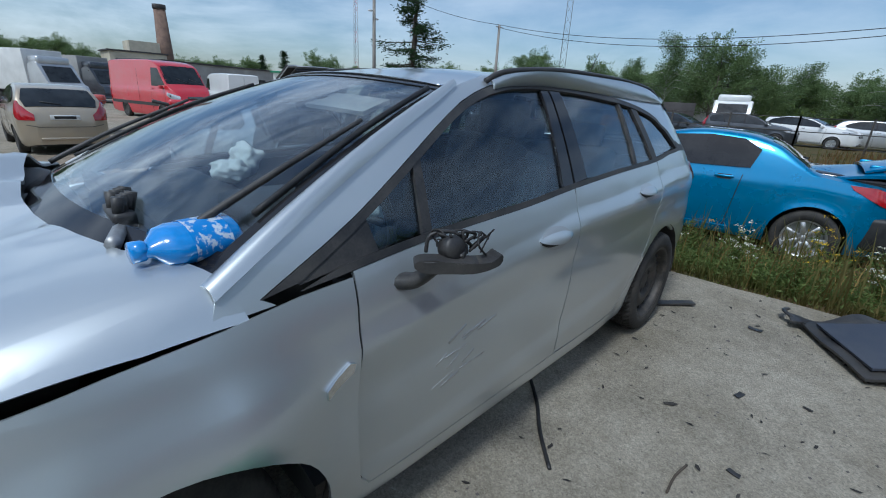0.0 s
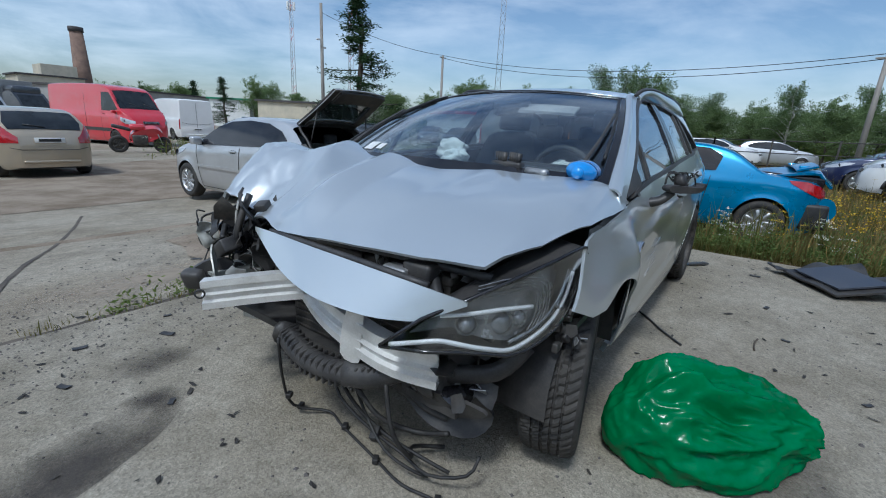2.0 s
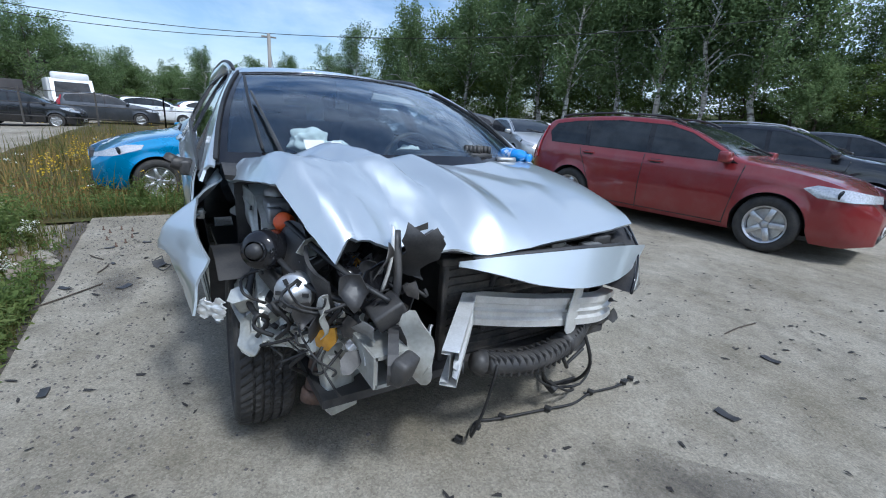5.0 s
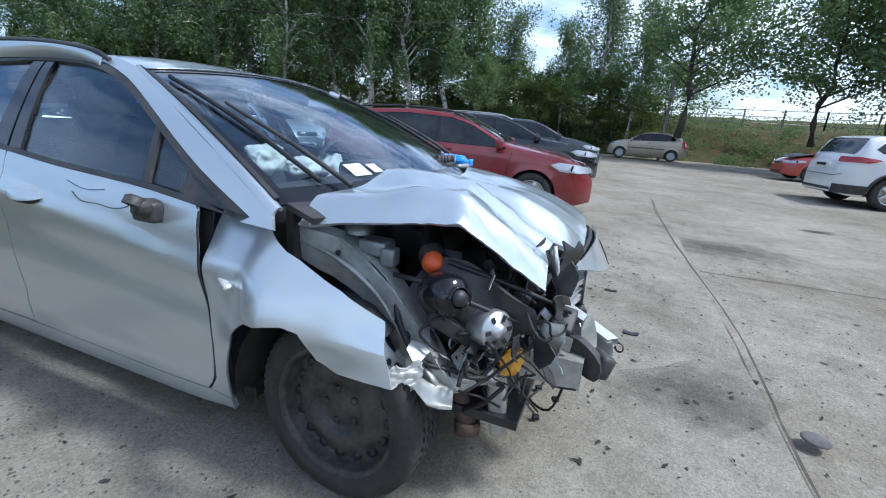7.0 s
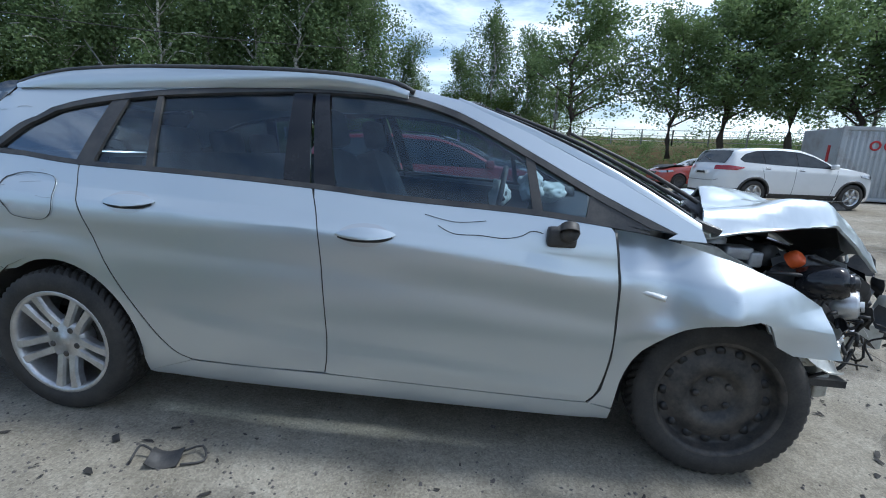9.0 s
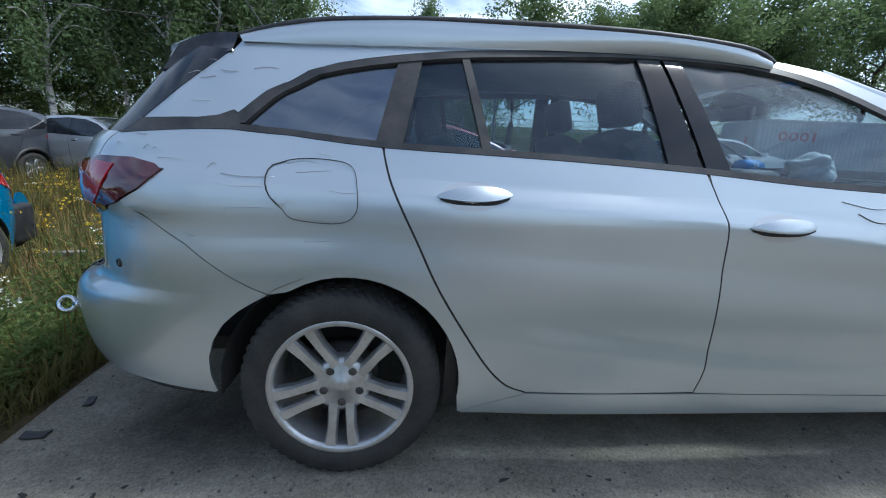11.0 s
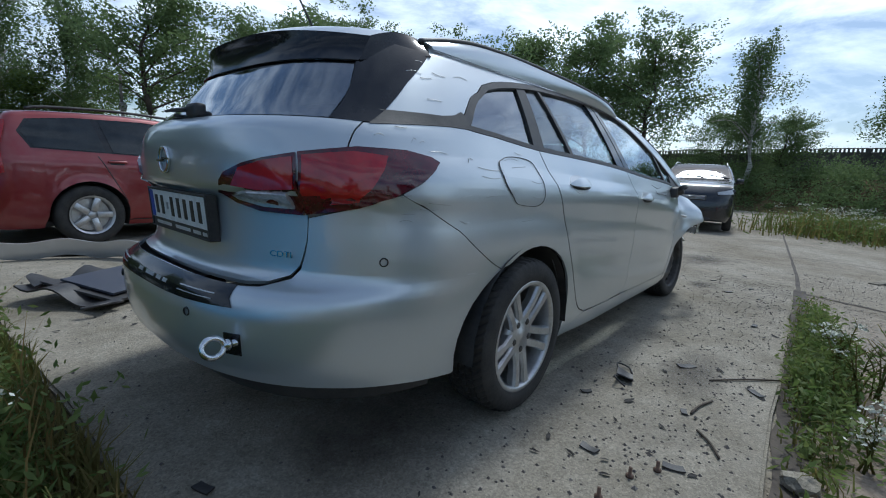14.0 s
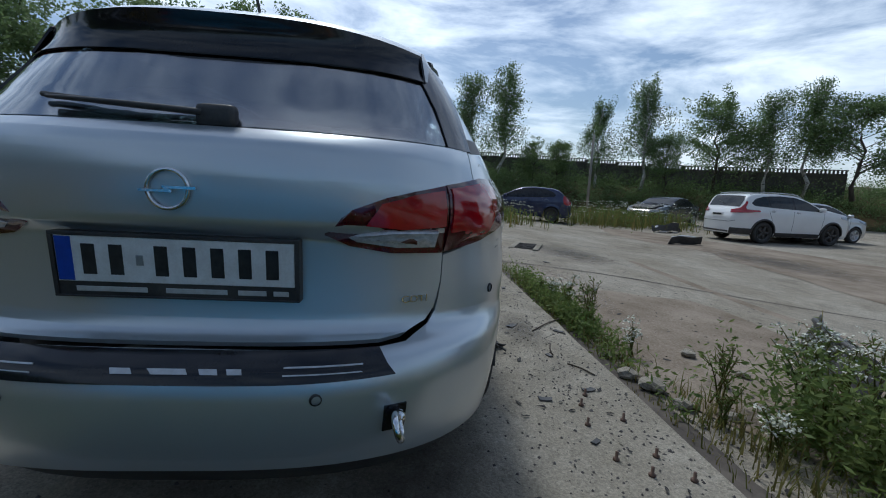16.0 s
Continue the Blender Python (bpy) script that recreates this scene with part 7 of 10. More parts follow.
        part("mirror_foot", moved(box((.07, .08, .05), bevel=.012), Matrix.Translation(Vector(low_at(xm, zbelt(xm) + .02, s)) + Vector((.02, s * .03, 0)))), BLACK_PLASTIC, m_)
        t_ = on_side("tail_lamp", S["tail"], s, tail_mat or RED_LENS, .008, .05, .012)
        h_ = on_side("headlamp", S["head"], s, CLEAR_LENS_W, .006, .06, .012)
        hc = (sum(p[0] for p in S["head"]) / len(S["head"]), sum(p[1] for p in S["head"]) / len(S["head"]))
        part("lamp_bulb", moved(lathe([(0, .006), (.045, .004), (.052, -.004)], 16), Matrix.Translation(low_at(X(hc[0]), hc[1] * H, s, .008)) @ Vector((1, s * .6, 0)).to_track_quat("Y", "Z").to_matrix().to_4x4()), DARK_GLASS, h_)
        for c in xw:
            arc = [(c + ar * math.cos(math.pi * q / 14), wr + ar * math.sin(math.pi * q / 14)) for q in range(15)]
            if dark_low:
                part("arch_cladding", strip_along([(c + (ar + .028) * math.cos(math.pi * (q / 14)), wr + (ar + .028) * math.sin(math.pi * q / 14)) for q in range(15)], .062, lambda x, z: low_at(x, z, s, .010), .012), BLACK_PLASTIC, ob)
            part("wheel_liner", raw([(x, s * yy, z) for yy in (W / 2 - .03, W / 2 - .30) for x, z in arc], [(q, q + 1, 16 + q, 15 + q) for q in range(14)] + [tuple(range(15, 30))]), SEAL, ob)
            plain_wheel(ob, c, s * (W / 2 - .10), wr, .20, rim_mat or ALLOY, rim, s)
        a0, a1 = (xw[0] + ar + .03 + L / 2) / L, (xw[1] - ar - .03 + L / 2) / L
        if dark_low:
            on_side("sill_trim", [(a0, clear / H + .004), (a1, clear / H + .004), (a1, clear / H + .085), (a0, clear / H + .085)], s, BLACK_PLASTIC, .010, .3, .014)
            on_side("bumper_trim", [(.002, clear / H + .03), (.002, clear / H + .15), ((xw[0] - ar - .03 + L / 2) / L, clear / H + .15), ((xw[0] - ar - .03 + L / 2) / L, clear / H + .03)], s, BLACK_PLASTIC, .008, .12, .012)
        if rub:
            on_side("rubbing_strip", [(a0, .40), (a1, .40), (a1, .43), (a0, .43)], s, rub, .010, .3, .012)
        if rails:
            part("roof_rail", tube([(X(f), s * yroof(X(f)) * .90, ztop(X(f)) + (.012 if f in (.12, .54) else .03)) for f in (.12, .16, .3, .44, .50, .54)], .017, 6, 15), BLACK_PLASTIC if rails == 1 else ALLOY, ob)

    # screens
    def top_at(x, a, off=.006):
        yr = yroof(x)
        return Vector((low_at(x, ztop(x) - .05, 1, 0)[0], a * yr * .95, ztop(x) - .020 * abs(a) ** 3 + off))

    sa, sb = S["screen"]

    def screen(pname, fa, fb, off, wa, wb_, material):
        b_ = sheet([(X(fa), -wa), (X(fb), -wb_), (X(fb), wb_), (X(fa), wa)], lambda x, a: top_at(x, a) + Vector(off), .16, .006)
        bmesh.ops.recalc_face_normals(b_, faces=b_.faces)
        return part(pname, b_, material, ob)

    screen("screen_surround", sa, sb, (0, 0, -.002), .985, .985, GLOSS_BLACK)
    ws = screen("windscreen", sa + .006, sb - .008, (0, 0, .004), .93, .93, DARK_GLASS)
    for a_ in (-.15, .55):
        part("wiper", tube([top_at(X(sb - .004), a_ + .35, .018), top_at(X(sb - .03), a_ - .25, .022)], .010, 5), BLACK_PLASTIC, ws)
    if not rear_open and not roomy:
        ra, rb = S["rear"]
        rw_ = screen("rear_window", ra, rb, (-.008, 0, .002), .95, .90, DARK_GLASS)
        part("rear_wiper", tube([top_at(X(ra + .006), 0, .02) + Vector((-.02, 0, 0)), top_at(X(ra + .02), .5, .02) + Vector((-.02, 0, 0))], .010, 5), BLACK_PLASTIC, rw_)
    if not rear_open:
        part("boot_joint", tube([(-L / 2 + .03 if not roomy else -L / 2 - .002, -.40 * W, .44 * H), (-L / 2 - .004, -.28 * W, .41 * H), (-L / 2 - .004, .28 * W, .41 * H), (-L / 2 + .03 if not roomy else -L / 2 - .002, .40 * W, .44 * H)], .006, 5), SEAL, ob)
    if roomy:
        part("rear_door_joint", box((.01, .012, H * .72), (-L / 2 - .002, .01, H * .55)), SEAL, ob)
    if grille:
        g_ = part("grille", moved(box((.05, W * .36, .12), bevel=.025), pose(L / 2 - .030, 0, .46 * H if not roomy else .40 * H, 0, -14, 0)), BLACK_PLASTIC, ob)
        for q in (-.03, 0, .03):
            part("grille_bar", moved(box((.012, W * .33, .012), bevel=.004, segments=1), pose(L / 2 + .000, 0, (.46 * H if not roomy else .40 * H) + q)), CHROME, g_)
        part("air_intake", moved(box((.06, W * .50, .09), bevel=.03), pose(L / 2 - .016, 0, .30)), BLACK_PLASTIC, ob)
    part("rear_bumper_trim", moved(box((.05, W * .58, .06), bevel=.02), pose(-L / 2 - .004, 0, .36)), BLACK_PLASTIC if dark_low else paint_mat, ob)
    if plate:
        for x, z, s in ((-L / 2 - .010, .545 * H if not roomy else .28 * H, -1), (L / 2 + .012, .36, 1)):
            p = part("number_plate", box((.012, .52, .11), (x, 0, z), .003, segments=1), PLATE, ob)
            part("plate_bar", box((.004, .38, .06), (x + s * .007, 0, z)), INK, p)
    part("floor_pan", box((L * .8, W * .78, .05), (0, 0, clear + .03)), BLACK_PLASTIC, ob)
    if extra:
        extra(ob, X, ztop, zbelt, wide, yroof, low_at, side_at)
    return ob


def hd(dx, dy):
    return math.degrees(math.atan2(dy, dx))


def G_(x, y):
    return (x, y, ground_z(x, y) - 0.012)


# small silver three-door with its tailgate open and the tail torn
def hatchback_extra(ob, X, ztop, zbelt, wide, yroof, low_at, side_at):
    # boot: lining, floor, seat backs with headrests, ledge
    part("boot_lining", join(box((.70, 1.20, .03), (X(.10), 0, .62)), box((.03, 1.16, .50), (X(.20), 0, .86), 0, (0, 12, 0)), box((.66, .03, .44), (X(.09), .60, .82)), box((.66, .03, .44), (X(.09), -.60, .82)), box((.05, 1.05, .12), (X(.012), 0, .62), .02)), GLOSS_BLACK, ob, "dark boot lining")
    for y in (-.34, .34):
        part("rear_headrest", box((.09, .26, .17), (X(.23), y, 1.16), .04), FABRIC, ob)
        part("front_seat", box((.12, .44, .50), (X(.44), y, .98), .07, (0, -12, 0)), FABRIC, ob)
    part("opening_seal", tube([(X(.02), -.56, .66), (X(.035), -.64, .84), (X(.09), -.60, 1.14), (X(.15), -.53, 1.365), (X(.155), 0, 1.395), (X(.15), .53, 1.365), (X(.09), .60, 1.14), (X(.035), .64, .84), (X(.02), .56, .66)], .022, 7, 40), BLACK_PLASTIC, ob)

    # raised tailgate: a bowed frame round its window
    def gate_at(a, b, off=0.0):
        w = .565 - .05 * b
        bow = .10 * math.sin(math.pi * b) + .05 * b * b
        return Vector((X(.155) - .70 * b - .60 * bow - off * .78, a * w, 1.40 + .50 * b - bow * .35 + off * .62 - .03 * a * a + .05 * math.sin(b * 3.1)))

    g = None
    for poly in ([(-1, 0), (-.80, 0), (-.74, 1), (-1, 1)], [(1, 0), (.80, 0), (.74, 1), (1, 1)], [(-.82, 0), (.82, 0), (.80, .12), (-.80, .12)], [(-.80, .68), (.80, .68), (.78, 1.0), (-.78, 1.0)]):
        for name_, m_, off, th in (("tailgate" if g is None else "tailgate_frame", BLACK_PLASTIC, 0.0, .045), ("tailgate_skin", SILVER_BG, .034, .012)):
            b_ = sheet(poly, lambda a, b: gate_at(a, b, off), .12, th)
            bmesh.ops.recalc_face_normals(b_, faces=b_.faces)
            q_ = part(name_, b_, m_, g or ob, "raised tailgate with dark lining" if g is None else "")
            g = g or q_
    b_ = sheet([(-.80, .10), (.80, .10), (.78, .70), (-.78, .70)], lambda a, b: gate_at(a, b, .02), .12, .004)
    bmesh.ops.recalc_face_normals(b_, faces=b_.faces)
    part("tailgate_window", b_, GLASS_REAR, g, "tinted tailgate window")
    part("tailgate_latch", box((.10, .20, .06), tuple(gate_at(0, .96, -.04)), .015, (0, 35, 0)), BLACK_PLASTIC, g)
    for s in (-1, 1):
        part("gas_strut", tube([(X(.085), s * .585, 1.10), tuple(gate_at(s * .93, .45, -.03))], .011, 6), BLACK_PLASTIC, ob)
    # torn corner: bent sheet metal where lamp and bumper were
    rr = random.Random(41)
    for k in range(16):
        c = Vector((X(0) + rr.uniform(-.02, .28), rr.uniform(.52, .80), rr.uniform(.48, .86)))
        z_ = rr.uniform(.06, .13)
        n_ = rr.randint(5, 7)
        poly = [(z_ * rr.uniform(.6, 1.2) * math.cos(2 * math.pi * q / n_), z_ * rr.uniform(.5, 1.1) * math.sin(2 * math.pi * q / n_)) for q in range(n_)]
        ph = rr.uniform(0, 6)
        b_ = sheet(poly, lambda a, b: (a, .3 * z_ * math.sin(a * 28 + ph) + .2 * z_ * math.sin(b * 33), b), z_ * .35, .004)
        part("torn_metal", moved(b_, Matrix.Translation(c) @ Euler((rr.uniform(-.5, .5), rr.uniform(-.5, .5), rr.uniform(-.9, .2))).to_matrix().to_4x4()), (ALUMINIUM, PRIMER, SILVER_BG, BLACK_PLASTIC)[k % 4], ob, "torn rear corner metal" if k == 0 else "")
    part("rear_beam", box((.07, 1.25, .10), (X(0) - .02, 0, .50), .02, (0, 0, 4)), ALUMINIUM, ob, "exposed rear bumper beam")
    part("rear_panel", box((.05, 1.30, .16), (X(.012), 0, .60), .02), BLACK_PLASTIC, ob)
    # no real opening here: a black block carries the shade of the lamp recess
    part("lamp_hole", box((.10, .06, .22), (X(.035), .66, .80), .03, (0, 18, 20)), GLOSS_BLACK, ob, "black block painting the shaded hole of the missing lamp")


parked_car("hatchback_car", "silver three-door hatchback with open tailgate and torn rear corner", SILVER_BG, G_(-1.68, -5.82), -86.7, 4.03, 1.70, 1.47, 2.54, .305, "hatch", "ten", ALLOY, rear_open=True, extra=hatchback_extra, front_share=.53, plate=False, rub=SILVER_BG, tail_mat=BLACK_PLASTIC)

# champagne hatchback seen from behind
parked_car("hatchback_car", "champagne coloured older hatchback with dusty paint", CHAMPAGNE, G_(.22, -13.3), -87.5, 3.85, 1.68, 1.50, 2.46, .295, "hatch", "steel", STEEL_BLACK, front_share=.52)


def sprinter_extra(ob, X, ztop, zbelt, wide, yroof, low_at, side_at):
    for s in (-1, 1):
        part("side_stripe", sheet([(X(.02), .62), (X(.80), .62), (X(.80), .76), (X(.02), .76)], lambda x, z: low_at(x, z, s, .012), .4, .012), BLACK_PLASTIC, ob)
        part("sliding_door_joint", strip_along([(X(.50), .45), (X(.50), 2.2)], .012, lambda x, z: (x, s * (wide(x) + .004 - .03 * max(z - 1.3, 0)), z), .004, 6), SEAL, ob)


parked_car("panel_van", "red high-roof panel van with black side stripe", RED_VAN, G_(-4.9, -23.9), hd(-.22, .97), 5.9, 1.99, 2.62, 3.4, .34, "van", "steel", STEEL_BLACK, extra=sprinter_extra, front_share=.56)
parked_car("panel_van", "white panel van seen from its rear doors", WHITE_PAINT, G_(-9.9, -28.4), hd(-.05, -1), 5.0, 2.0, 2.35, 3.1, .33, "van", "steel", STEEL_BLACK, front_share=.55)


def convertible_extra(ob, X, ztop, zbelt, wide, yroof, low_at, side_at):
    def lid_at(a, b):
        """b: 0 at the hinge behind the rear window, 1 at the tail; the lid stands up and its end folds down."""
        z = .985 + .075 * b - .045 * abs(a) ** 3 - .17 * smooth(.80, 1.0, b) + .018 * math.sin(a * 4 + b * 6)
        return Vector((X(.212) - b * .88 + .03 * a * a, a * (.66 - .06 * b), z))

    lid = part("boot_lid", sheet([(-1, 0), (1, 0), (1, .5), (1, 1), (-1, 1), (-1, .5)], lid_at, .10, .03), BLUE, ob, "raised bent boot lid")
    part("lid_lining", sheet([(-.95, .05), (.95, .05), (.95, .97), (-.95, .97)], lambda a, b: lid_at(a, b) - Vector((0, 0, .034)), .14, .01), BLACK_PLASTIC, lid)
    part("boot_spoiler", join(sheet([(-.92, 0), (.92, 0), (.80, 1), (-.80, 1)], lambda a, b: Vector((X(.10) - .24 * b, a * .58, 1.075 + .055 * b - .05 * a * a)), .12, .022), *[box((.12, .05, .07), (X(.075), s * .40, 1.055), .015) for s in (-1, 1)]), BLUE, lid, "blue lip spoiler")
    # solid black block standing in for the shade under the raised lid
    part("boot_gap", moved(box((.92, 1.22, .22), bevel=.03), pose(X(.135), 0, .86, 0, -3, 0)), GLOSS_BLACK, ob, "black block painting the shaded gap below the boot lid")
    part("torn_bumper", sheet(curve_poly([(-.6, 0), (0, .1), (.6, .05), (.55, -.25), (0, -.2), (-.5, -.25)], 3), lambda a, b: (X(0) + .03 + .03 * math.sin(a * 15), a * 1.22, .46 + b), .08, .03), BLACK_PLASTIC, ob, "exposed black rear bumper carrier")
    # solid dark boxes give the broken tail's hollow its shade by colour
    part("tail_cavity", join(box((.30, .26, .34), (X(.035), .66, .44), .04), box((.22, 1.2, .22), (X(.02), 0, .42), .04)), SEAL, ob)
    for s in (-1, 1):
        part("bumper_rest", sheet(curve_poly([(0, 0), (.05, .16), (.16, .20), (.20, .08), (.10, -.10)], 3), lambda a, b: (X(0) - .10 + a, s * (.70 + .10 * a), .50 + b), .05, .012), BLUE, ob, "torn blue bumper rest")
    # dented quarter and bright sill
    for s in (-1, 1):
        part("sill_edge", sheet([(X(.36), .235), (X(.64), .235), (X(.64), .30), (X(.36), .30)], lambda x, z: low_at(x, z, s, .022), .2, .02), BLUE, ob)


parked_car("convertible_car", "turquoise blue coupe-convertible with crushed tail standing in weeds", BLUE, (-5.09, .01, -.165), -82.5, 3.92, 1.685, 1.34, 2.49, .30, "coupe", "seven", ALLOY, extra=convertible_extra, front_share=.50, plate=False)
# field cars
parked_car("suv", "dark grey SUV parked behind tall weeds", DARK_GREY, (-10.6, 7.15, -.11), -100, 4.6, 1.85, 1.68, 2.69, .36, "suv", "five", ALLOY, dark_low=True, front_share=.52)
parked_car("suv", "white SUV with dark windows parked in weeds", WHITE_PAINT, (-13.3, 5.6, -.12), -93, 4.5, 1.84, 1.65, 2.65, .35, "suv", "five", ALLOY, dark_low=True, front_share=.52)
parked_car("hatchback_car", "dark blue car with silver pillars behind the weeds", NAVY, (-16.3, 4.9, -.12), -88, 4.3, 1.78, 1.5, 2.6, .32, "hatch")
parked_car("hatchback_car", "white car parked in tall weeds", WHITE_PAINT, (-11.6, 11.6, -.06), -96, 4.2, 1.78, 1.55, 2.6, .32, "hatch")
for x, y, c, h, sh in ((-27, -3.5, DARK_GREY, 95, "wagon"), (-29.5, -1.2, WHITE_PAINT, 80, "suv"), (-31, 1.5, SILVER_BG, 100, "hatch"), (-25, -6.5, BLACK_PAINT, 85, "hatch"), (-24, -17, BLACK_PAINT, 20, "wagon"), (-27, -22, DARK_GREY, 30, "suv"), (-19, -36, WHITE_PAINT, 60, "hatch"), (-22, -24, DARK_GREY, 10, "suv"), (-18, -30, NAVY, 80, "wagon")):
    parked_car("parked_car", "distant " + {"wagon": "dark estate", "suv": "parked SUV", "hatch": "parked hatchback"}[sh] + " at the far fence", c, G_(x, y), h, 4.4, 1.8, 1.55, 2.6, .32, sh, group="far parked cars")
for k, (x, y, c) in enumerate(((4.2, -44, RED_METAL), (6.0, -46, SILVER_BG), (7.8, -47, WHITE_PAINT), (3.0, -48, RED_DULL), (9.5, -50, SILVER_BG))):
    parked_car("parked_car", "distant parked car at the yard's end", c, G_(x, y), 100 + 7 * k, 4.2, 1.75, 1.5, 2.55, .31, "hatch", group="far parked cars")
# row beside the slab
parked_car("estate_car", "dark red estate car with silver rims and roof rails", RED_METAL, (-.56, 5.40, 0.004), 8.5, 4.51, 1.77, 1.46, 2.64, .32, "wagon", "five", ALLOY, rails=1, front_share=.51, plate=True)
parked_car("estate_car", "black estate car with chrome trim", BLACK_PAINT, (-.75, 9.15, .05), 11, 4.6, 1.82, 1.50, 2.71, .32, "wagon", "five", ALLOY, rails=2, front_share=.51)
parked_car("estate_car", "dark blue-grey car at the end of the row", DARK_GREY, (-.7, 12.9, .10), 11, 4.2, 1.8, 1.48, 2.7, .32, "wagon", "five", ALLOY, front_share=.51)
parked_car("hatchback_car", "pale grey car with battered front behind the red estate", SILVER_BG, (-8.3, 9.2, .05), hd(.9, -.3), 4.3, 1.76, 1.42, 2.6, .31, "hatch")
parked_car("hatchback_car", "small beige hatchback with black side rubbing strip", CHAMPAGNE, (3.29, 25.5, .12), 179.6, 4.0, 1.70, 1.49, 2.58, .30, "hatch", "ten", ALLOY, front_share=.52, rub=BLACK_PLASTIC)


def wreck_extra(ob, X, ztop, zbelt, wide, yroof, low_at, side_at):
    part("bonnet", sheet([(-1, 0), (1, 0), (.9, 1), (-.9, 1)], lambda a, b: Vector((X(.72) + b * 1.0, a * .66, .90 + .10 * math.sin(b * 3.1) - .06 * b + .015 * math.sin(a * 5 + b * 9))), .12, .02), ob.children[0].data.materials[0], ob, "bent bonnet standing open")


parked_car("sedan_car", "faded red sedan with damaged front", RED_DULL, (9.9, 18.9, .12), hd(-1, -.1), 4.5, 1.72, 1.36, 2.7, .30, "sedan", "steel", STEEL_BLACK, front_share=.52, extra=wreck_extra, plate=False)
parked_car("suv", "white SUV with raised damaged bonnet and silver rims", WHITE_PAINT, (8.91, 11.83, .085), 8.5, 4.66, 1.89, 1.64, 2.87, .36, "suv", "five", ALLOY, dark_low=True, front_share=.53, extra=wreck_extra)
parked_car("suv", "black and silver SUV with broken windscreen and roof rails", BLACK_PAINT, (11.4, .85, -.02), hd(-.97, -.12), 4.5, 1.82, 1.75, 2.65, .36, "suv", "five", ALLOY, rails=2, front_share=.52)
# beyond the joint
parked_car("hatchback_car", "navy blue hatchback with an open front door", NAVY, (16.13, -5.83, ground_z(16, -5.8) - .01), 69, 4.0, 1.72, 1.47, 2.52, .31, "hatch", "steel", STEEL_BLACK, front_share=.52)
parked_car("suv", "white SUV with black lower trim and dark rims", WHITE_PAINT, (11.16, -13.57, ground_z(11, -13.5) - .01), -86.1, 4.6, 1.85, 1.68, 2.66, .36, "crossover", "five", STEEL_BLACK, dark_low=True, rails=2, front_share=.51)
parked_car("sedan_car", "black sedan with its bonnet up behind weeds", BLACK_PAINT, (18.0, -13.6, ground_z(18, -13) - .01), hd(-.5, .86), 4.5, 1.78, 1.42, 2.65, .31, "sedan", extra=wreck_extra)
parked_car("hatchback_car", "pale blue-grey damaged car beside the white SUV", SILVER_BG, (12.6, -16.2, ground_z(12, -16) - .01), hd(.1, -1), 4.2, 1.75, 1.46, 2.6, .31, "hatch", extra=wreck_extra)


# box truck and other trucks
def box_truck(label, at, heading, cab, boxm, L=6.5, H=3.1):
    ob = thing("box_truck", label, "truck", pose(*at, 0, 0, heading))
    part("cargo_box", box((L * .66, 2.2, H - .75), (-L * .15, 0, .75 + (H - .75) / 2), .03), boxm, ob)
    part("cab", sheet(curve_poly([(0, .35), (.05, 2.0), (.35, 2.35), (.9, 2.30), (1.55, 1.30), (1.95, 1.1), (2.05, .5), (1.9, .35)], 3), lambda a, z: (L * .18 + a, 1.0, z), .3, 2.0), cab, ob)
    part("windscreen", sheet([(-.85, 0), (.85, 0), (.8, 1), (-.8, 1)], lambda a, b: (L * .18 + 1.56 - .56 * b, a, 1.34 + .86 * b), .3, .01), DARK_GLASS, ob)
    part("fairing", box((.9, 1.8, .5), (L * .25, 0, 2.5), .15), cab, ob)
    part("chassis", box((L, .9, .25), (0, 0, .6), .02), BLACK_PLASTIC, ob)
    for x in (-L * .3, L * .33):
        for s in (-1, 1):
            plain_wheel(ob, x, s * .95, .36, .24, STEEL_BLACK, "steel", s)
    return ob


box_truck("white box truck with silver cab", G_(-1.3, -37.0), hd(-.45, .89), SILVER_BG, WHITE_CLAD)
box_truck("grey box truck behind the white one", G_(-4.4, -41.5), hd(-.45, .89), DARK_GREY, GREY_WALL)
box_truck("yellow flatbed recovery truck far off", G_(-33, -11), hd(.3, -.9), ORANGE_PAINT, ROOF_DARK, 6.0, 2.2)
box_truck("white tipper truck far off", G_(-34, -6), hd(.9, .2), WHITE_PAINT, WHITE_CLAD, 5.5, 2.4)

# scooter and motorcycle
sc = thing("motor_scooter", "black and violet scooter with a red-topped box", "scooter", pose(*G_(-1.2, -16.6), 0, 0, 75))
part("front_shield", box((.10, .42, .75), (.45, 0, .62), .06, (0, -14, 0)), PURPLE, sc)
part("body_cover", box((.75, .34, .42), (-.25, 0, .58), .12), PURPLE, sc)
part("seat", box((.60, .30, .12), (-.20, 0, .84), .05), BLACK_PLASTIC, sc)
part("top_box", box((.38, .42, .30), (-.66, 0, 1.02), .08), RED_DULL, sc, "black box with red lid")
part("footboard", box((.45, .32, .10), (.18, 0, .30), .03), BLACK_PLASTIC, sc)
part("handlebar", tube([(.38, -.34, 1.02), (.40, 0, 1.0), (.38, .34, 1.02)], .018, 6, 6), BLACK_PLASTIC, sc)
for x in (.62, -.55):
    plain_wheel(sc, x, 0, .25, .12, STEEL_BLACK, "steel", -1)
mb = thing("motorcycle", "red sports motorcycle with broken fairing", "motorcycle", pose(*G_(-4.0, -18.2), 8, 0, 165))
